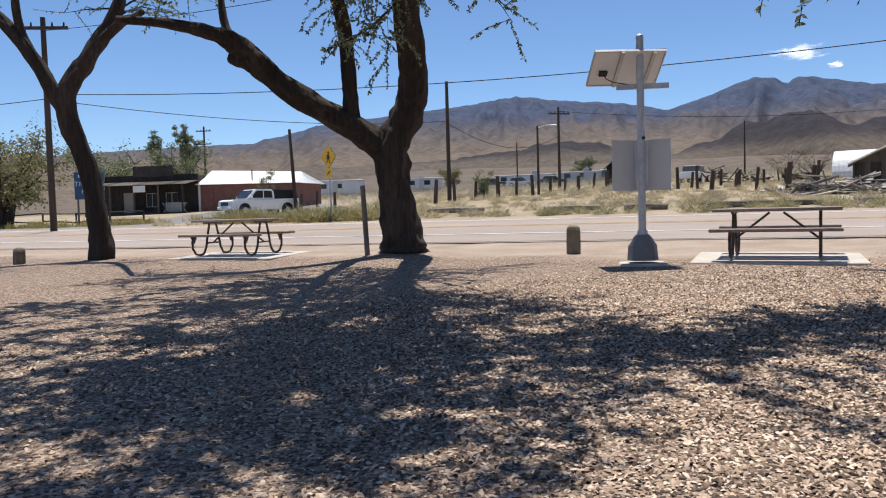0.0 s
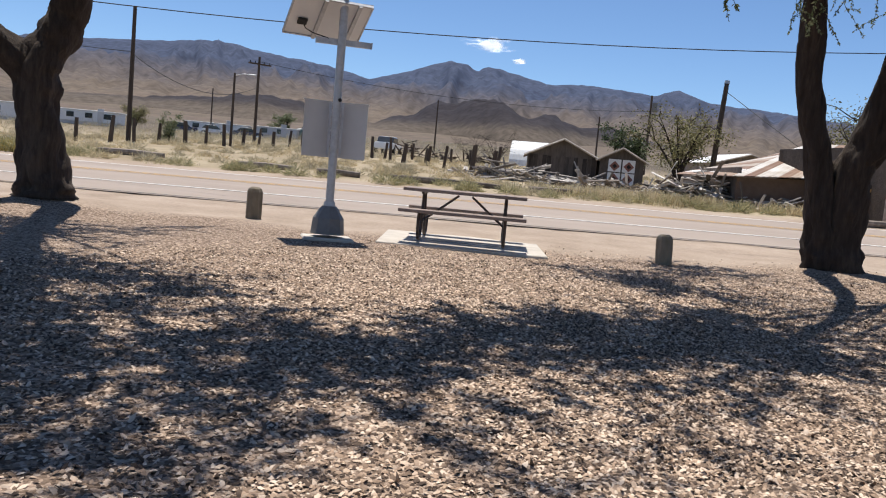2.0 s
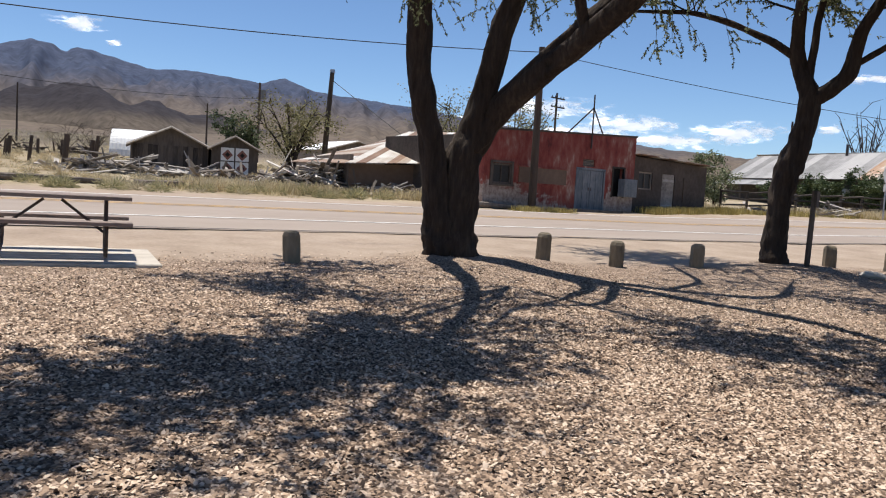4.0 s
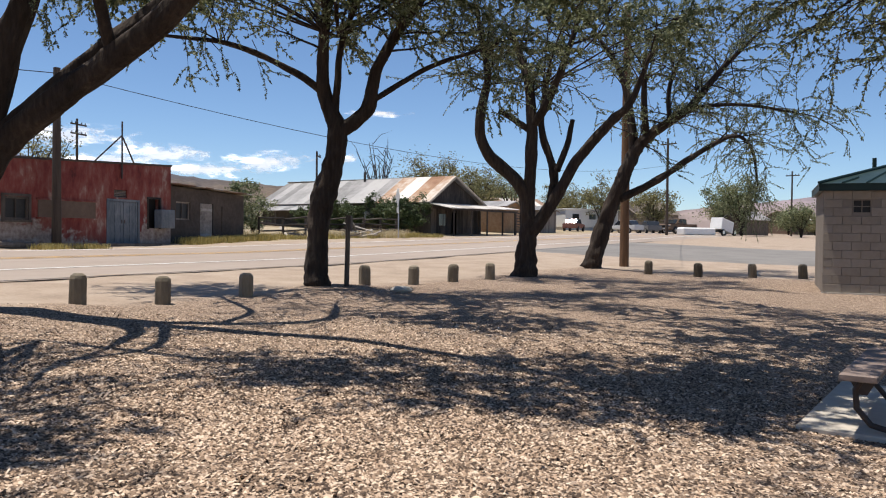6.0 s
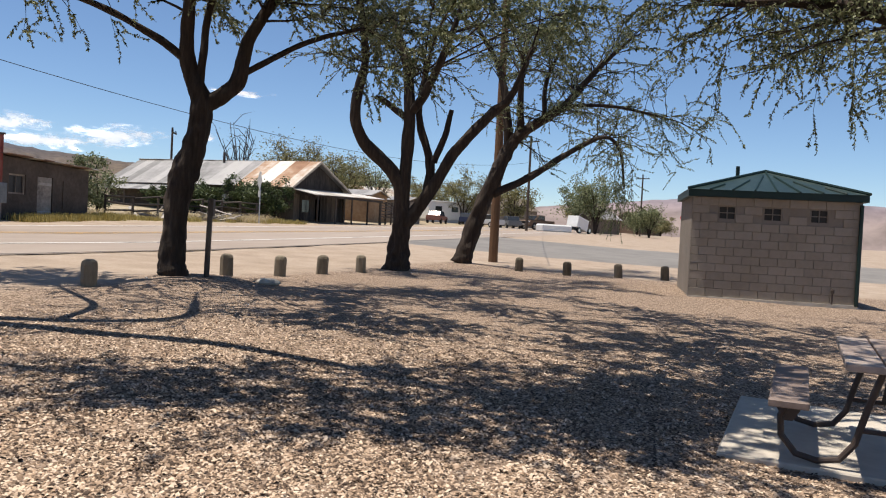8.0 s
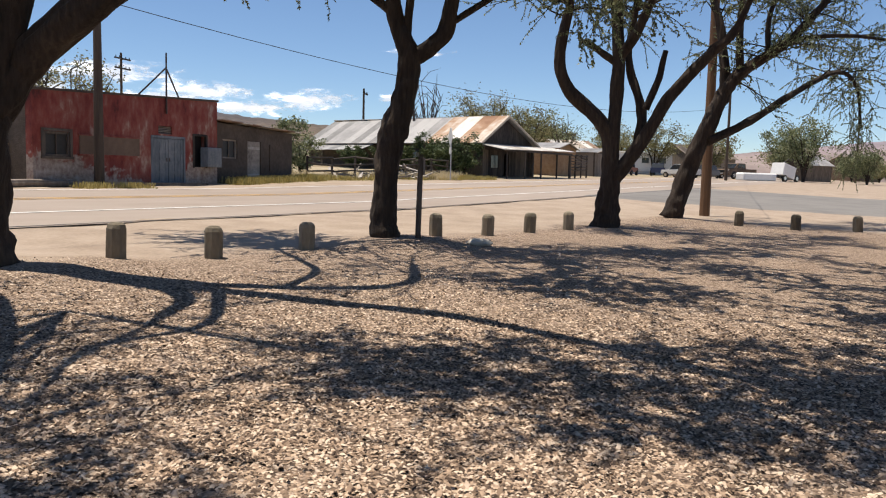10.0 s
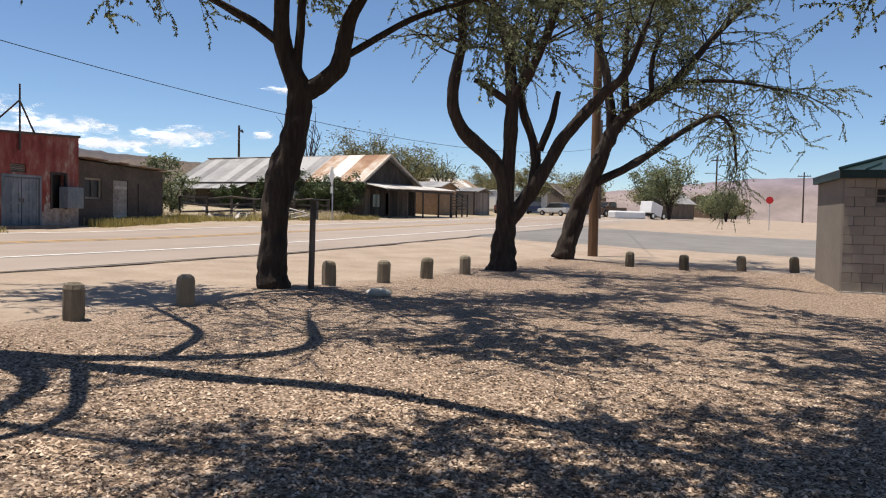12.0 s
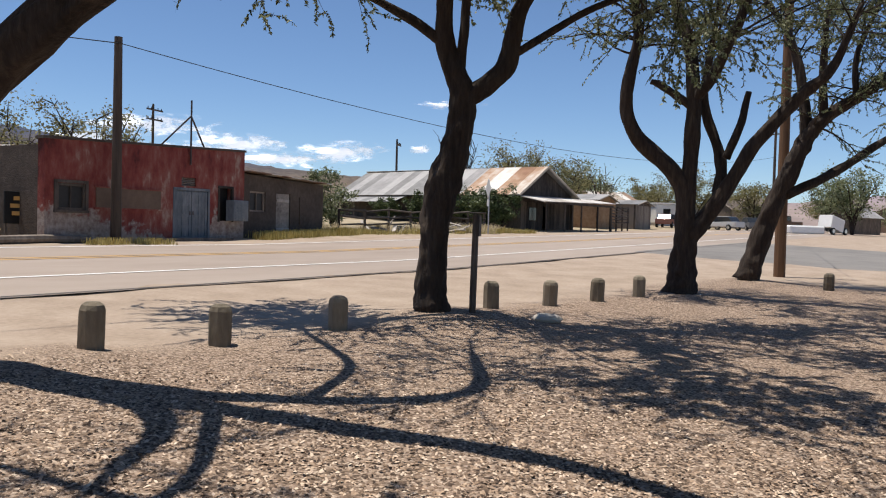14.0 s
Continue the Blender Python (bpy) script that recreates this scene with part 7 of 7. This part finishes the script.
def leafy(x, y, h, spread, n, label, seed, leaf=0.16, mt=None, limbs=6, trunk=0.14, low=0.15, category="tree", name="tree", bark=True, narrow=1.0):
    """A tree or shrub some way off: forking limbs and a ragged crown of leaf clumps."""
    r = random.Random(seed)
    top = thing(name, label, category, x, y, land(x, y) - 0.05, group="far trees")
    wood, lv = bmesh.new(), Leaves()
    tips = []
    for k in range(limbs):
        a = 2 * math.pi * (k + r.random() * 0.7) / limbs
        reach = spread * r.uniform(0.4, 1.0)
        hh = h * r.uniform(0.65, 1.0)
        pts = [Vector((0, 0, 0)), Vector((math.cos(a) * reach * 0.15, math.sin(a) * reach * 0.15, hh * 0.35)), Vector((math.cos(a) * reach * 0.55 * narrow, math.sin(a) * reach * 0.55 * narrow, hh * 0.7)), Vector((math.cos(a) * reach * narrow, math.sin(a) * reach * narrow, hh))]
        tube(wood, pts, [trunk * 0.8, trunk * 0.42, trunk * 0.22, trunk * 0.07], 6, cap=False)
        for _ in range(6):
            u = r.uniform(low + 0.2, 1.0)
            i = min(2, int(u * 3))
            p = pts[i].lerp(pts[i + 1], u * 3 - i)
            q = p + Vector((r.gauss(0, 0.28) * spread, r.gauss(0, 0.28) * spread, r.uniform(-0.05, 0.22) * h))
            tube(wood, [p, p.lerp(q, 0.5) + Vector((0, 0, 0.04 * h)), q], [trunk * 0.2, trunk * 0.13, trunk * 0.05], 4, cap=False)
            tips += [p.lerp(q, 0.6), q]
    per = max(1, 3 * n // (2 * max(1, len(tips)))) if n else 0
    for t in tips:
        s = spread * r.uniform(0.06, 0.17)
        for _ in range(int(per * r.uniform(0.3, 1.7))):
            p = t + Vector((r.gauss(0, s), r.gauss(0, s), r.gauss(0, s * 0.8)))
            if p.z > 0.05:
                lv.add(p, Vector((r.gauss(0, 1), r.gauss(0, 1), r.gauss(-0.2, 0.7))).normalized(), leaf * r.uniform(0.7, 1.5), r)
    part("trunk", wood, M_BARK, top)
    if lv.f:
        ob = new("crown", raw("crown", lv.v, lv.f, mt or M_LEAF))
        ob.parent = top
    return top


leafy(12.3, 51.5, 4.6, 2.6, 3500, "half-bare spreading tree with yellow-green leaves", 21, 0.14, M_DRY_LEAF, 8, 0.22)
leafy(9.6, 53.5, 3.6, 1.6, 4500, "dense dark green juniper beside a bare tree", 22, 0.14, M_VINE, 7, 0.15, 0.0)
leafy(21.5, 47, 5.5, 3.4, 2500, "thin-leaved tree behind a red building", 23, 0.14, M_DRY_LEAF, 8, 0.2)
leafy(24.0, 44.5, 6.0, 2.8, 2600, "thin-leaved tree behind a red building", 24, 0.14, M_DRY_LEAF, 8, 0.2)
leafy(31.2, 36.5, 3.0, 1.2, 3500, "dark green bush beside an adobe shed", 25, 0.12, None, 6, 0.08, 0.0, "bush", "bush")
leafy(33.4, 37.5, 2.6, 1.3, 2500, "green bush behind a rail fence", 26, 0.12, None, 6, 0.08, 0.0, "bush", "bush")
for vx, vy, vh, vn in ((48.1, 36.3, 2.9, 27), (47.6, 37.6, 2.3, 28), (48.0, 39.4, 2.7, 29), (47.4, 41.2, 1.9, 70), (48.0, 43.2, 2.5, 71), (47.3, 46.0, 1.8, 72)):
    leafy(vx, vy, vh, 1.15, 3200, "dark leafy vine bush against a weathered house wall", vn, 0.13, M_VINE, 7, 0.06, 0.0, "bush", "bush")
leafy(68, 48, 7.5, 3.6, 5000, "grey-green tree with dead upper branches", 30, 0.18, M_DRY_LEAF, 9, 0.25)
leafy(62, 50, 9.0, 2.6, 120, "mostly bare tree behind a house", 31, 0.16, M_LEAF, 9, 0.22)
leafy(76, 47, 6.5, 3.2, 3000, "thin-leaved tree behind a cabin", 32, 0.18, M_DRY_LEAF, 8, 0.22)
leafy(80, 45, 6.0, 2.6, 500, "mostly bare tree behind a cabin", 33, 0.16, M_LEAF, 9, 0.2)
leafy(97, 58, 7, 4.5, 4500, "rounded green tree beyond parked trailers", 34, 0.24, None, 8, 0.25)
leafy(112, 62, 7, 4.5, 3500, "rounded pale tree beyond parked trailers", 35, 0.24, M_DRY_LEAF, 8, 0.25)
leafy(122, 56, 7, 4.0, 3500, "rounded pale tree beyond parked trailers", 36, 0.24, M_DRY_LEAF, 8, 0.25)
leafy(113, 30, 6.5, 3.5, 4000, "green tree beside a far cottage", 37, 0.24, None, 8, 0.2)
leafy(128, 24, 4.0, 3.2, 4000, "dense green bush beside a far cottage", 38, 0.22, None, 8, 0.12, 0.0)
leafy(140, 22, 3.2, 3.2, 3000, "dry brown bush beside a far cottage", 39, 0.22, M_DRY_LEAF, 8, 0.12, 0.0)
leafy(104, 25.5, 7.0, 3.4, 3500, "tall thin-leaved green tree beside a far street", 61, 0.24, None, 9, 0.22)
leafy(99, 35, 5.5, 3.0, 3000, "rounded pale tree beside far parked vehicles", 62, 0.22, M_DRY_LEAF, 8, 0.2)
leafy(110, 19.5, 4.2, 2.8, 3000, "low green tree beside a far street corner", 63, 0.22, None, 8, 0.16)
leafy(104, 44, 6.5, 3.6, 3000, "rounded pale tree beside far parked vehicles", 64, 0.24, M_DRY_LEAF, 8, 0.22)
for fx, fy, fh, fs_, fn in ((118, 70, 7.5, 4.5, 80), (130, 62, 6.5, 4.0, 81), (104, 66, 8.0, 4.0, 82), (90, 62, 7.0, 3.5, 83), (140, 50, 6.0, 4.5, 84), (150, 38, 5.0, 4.0, 85)):
    leafy(fx, fy, fh, fs_, 3000, "pale olive tree far down the street", fn, 0.26, M_DRY_LEAF, 8, 0.22)
leafy(-40, 30.5, 5.0, 3.4, 5000, "wispy olive-brown tamarisk tree beside the verge", 40, 0.16, M_DRY_LEAF, 9, 0.2)
leafy(-49, 38, 5.5, 3.5, 4500, "wispy olive-brown tamarisk tree beside the verge", 41, 0.17, M_DRY_LEAF, 9, 0.2)
leafy(-70, 66, 7, 4.5, 5000, "dark green tree behind a store", 42, 0.22, None, 8, 0.25)
leafy(-62, 70, 6.5, 4.0, 4500, "dark green tree behind a store", 43, 0.22, None, 8, 0.25)
leafy(-83, 88, 10.5, 1.6, 4500, "tall narrow green poplar tree", 44, 0.24, None, 9, 0.2, 0.1, narrow=0.8)
leafy(-79, 90, 12, 1.7, 4500, "tall narrow green poplar tree", 45, 0.24, None, 9, 0.2, 0.1, narrow=0.8)
leafy(-41.0, 56.0, 3.6, 0.9, 900, "thin green sapling against a brick wall", 46, 0.12, None, 5, 0.06)
leafy(-34.6, 142, 4.2, 1.8, 3500, "green bush tree among far mobile homes", 47, 0.2, None, 7, 0.15, 0.0)
leafy(-59, 138, 3.4, 2.6, 3000, "green bush tree among far mobile homes", 48, 0.2, M_DRY_LEAF, 7, 0.15, 0.0)
leafy(-24, 150, 3.0, 1.8, 3000, "green bush tree among far mobile homes", 49, 0.2, None, 7, 0.15, 0.0)
leafy(1.2, 56, 2.6, 2.0, 0, "bare grey shrub in desert scrub", 50, 0.1, None, 12, 0.05)
leafy(-0.5, 57, 2.4, 1.8, 0, "bare grey shrub in desert scrub", 51, 0.1, None, 12, 0.05)
leafy(-19.0, 50, 1.9, 0.8, 1300, "low green saltbush behind a fence", 52, 0.1, None, 6, 0.05, 0.0, "bush", "bush")


# ---- loose gravel ----
def stones(n, seed):
    r = np.random.RandomState(seed)
    u = r.rand(n)
    d = 1.2 + 6.6 * u ** 1.15
    a = np.radians(r.uniform(-62, 102, n))
    which = r.randint(0, 12, n)
    ex = np.linspace(0.0, 3.1, 12)[which] + r.normal(0, 0.3, n)
    ey = np.linspace(0.0, 6.3, 12)[which] + r.normal(0, 0.3, n)
    x, y = ex + d * np.sin(a), ey + d * np.cos(a)
    keep = (y < 14.0 + 0.5 * r.rand(n)) & (x < 24) & (x > -14)
    for sx, sy, rz, lx, ly in ((-0.25, 13.55, 1, 2.45, 1.9), (-10.9, 13.95, 6, 2.45, 1.8), (8.05, 2.6, -1.5, 2.4, 2.3)):
        c, s = math.cos(radians(rz)), math.sin(radians(rz))
        px, py = (x - sx) * c + (y - sy) * s, -(x - sx) * s + (y - sy) * c
        keep &= ~((np.abs(px) < lx / 2) & (np.abs(py) < ly / 2))
    x, y = x[keep], y[keep]
    m = len(x)
    z = np.array([soil(p, q) for p, q in zip(x, y)])
    s = 0.0085 + 0.0105 * r.rand(m) ** 1.7
    rot = r.uniform(0, 2 * np.pi, m)
    unit = np.array([(1, 0, 0), (0.3, 0.8, 0.08), (-0.75, 0.5, 0), (-0.8, -0.45, 0.05), (0.25, -0.8, 0), (0.08, 0.04, 0.62)])
    faces = np.array([(0, 1, 5), (1, 2, 5), (2, 3, 5), (3, 4, 5), (4, 0, 5)])
    k = len(unit)
    V = np.repeat(unit[None], m, 0) * (1 + r.uniform(-0.25, 0.25, (m, k, 1)))
    V *= s[:, None, None] * np.stack([r.uniform(0.9, 1.6, m), r.uniform(0.7, 1.1, m), r.uniform(0.6, 1.2, m)], 1)[:, None, :]
    tx = r.normal(0, 0.42, m)
    V[:, :, 2] += V[:, :, 0] * tx[:, None]
    cx, sx = np.cos(rot)[:, None], np.sin(rot)[:, None]
    X, Y = V[:, :, 0] * cx - V[:, :, 1] * sx, V[:, :, 0] * sx + V[:, :, 1] * cx
    V = np.stack([X + x[:, None], Y + y[:, None], V[:, :, 2] + z[:, None] + 0.003], 2).reshape(-1, 3)
    F = (faces[None] + (np.arange(m) * k)[:, None, None]).reshape(-1, 3)
    ob = new("gravel", raw("gravel", V, F, M_STONE))
    return tagged(ob, "loose pinkish-tan crushed gravel stones", "gravel", kind="stuff")


stones(215000, 5)


# ---- blocks of the restroom wall ----
BL, BH = 0.40, 0.20
block_me = mesh_from("block", boxes((0, 0, 0, BL - 0.008, 0.04, BH - 0.008), bevel=0.004))
block_me.materials.append(M_BLOCK)
half_me = mesh_from("block", boxes((0, 0, 0, BL / 2 - 0.008, 0.04, BH - 0.008), bevel=0.004))
half_me.materials.append(M_BLOCK)
for row in range(12):
    zc = 0.12 + BH * (row + 0.5)
    x = 0.0 if row % 2 == 0 else -BL / 2
    while x < REST_L - 0.02:
        a, b = max(0.0, x), min(REST_L, x + BL)
        if b - a > 0.1 and not any(a < h[1] - 0.02 and b > h[0] + 0.02 and zc > h[2] - 0.02 and zc < h[3] + 0.02 for h in rest_holes):
            piece("block", block_me if b - a > 0.3 else half_me, rest_front, Matrix.Translation(((a + b) / 2, 0.022 + 0.004 * math.sin(a * 9 + row), zc)))
        x += BL
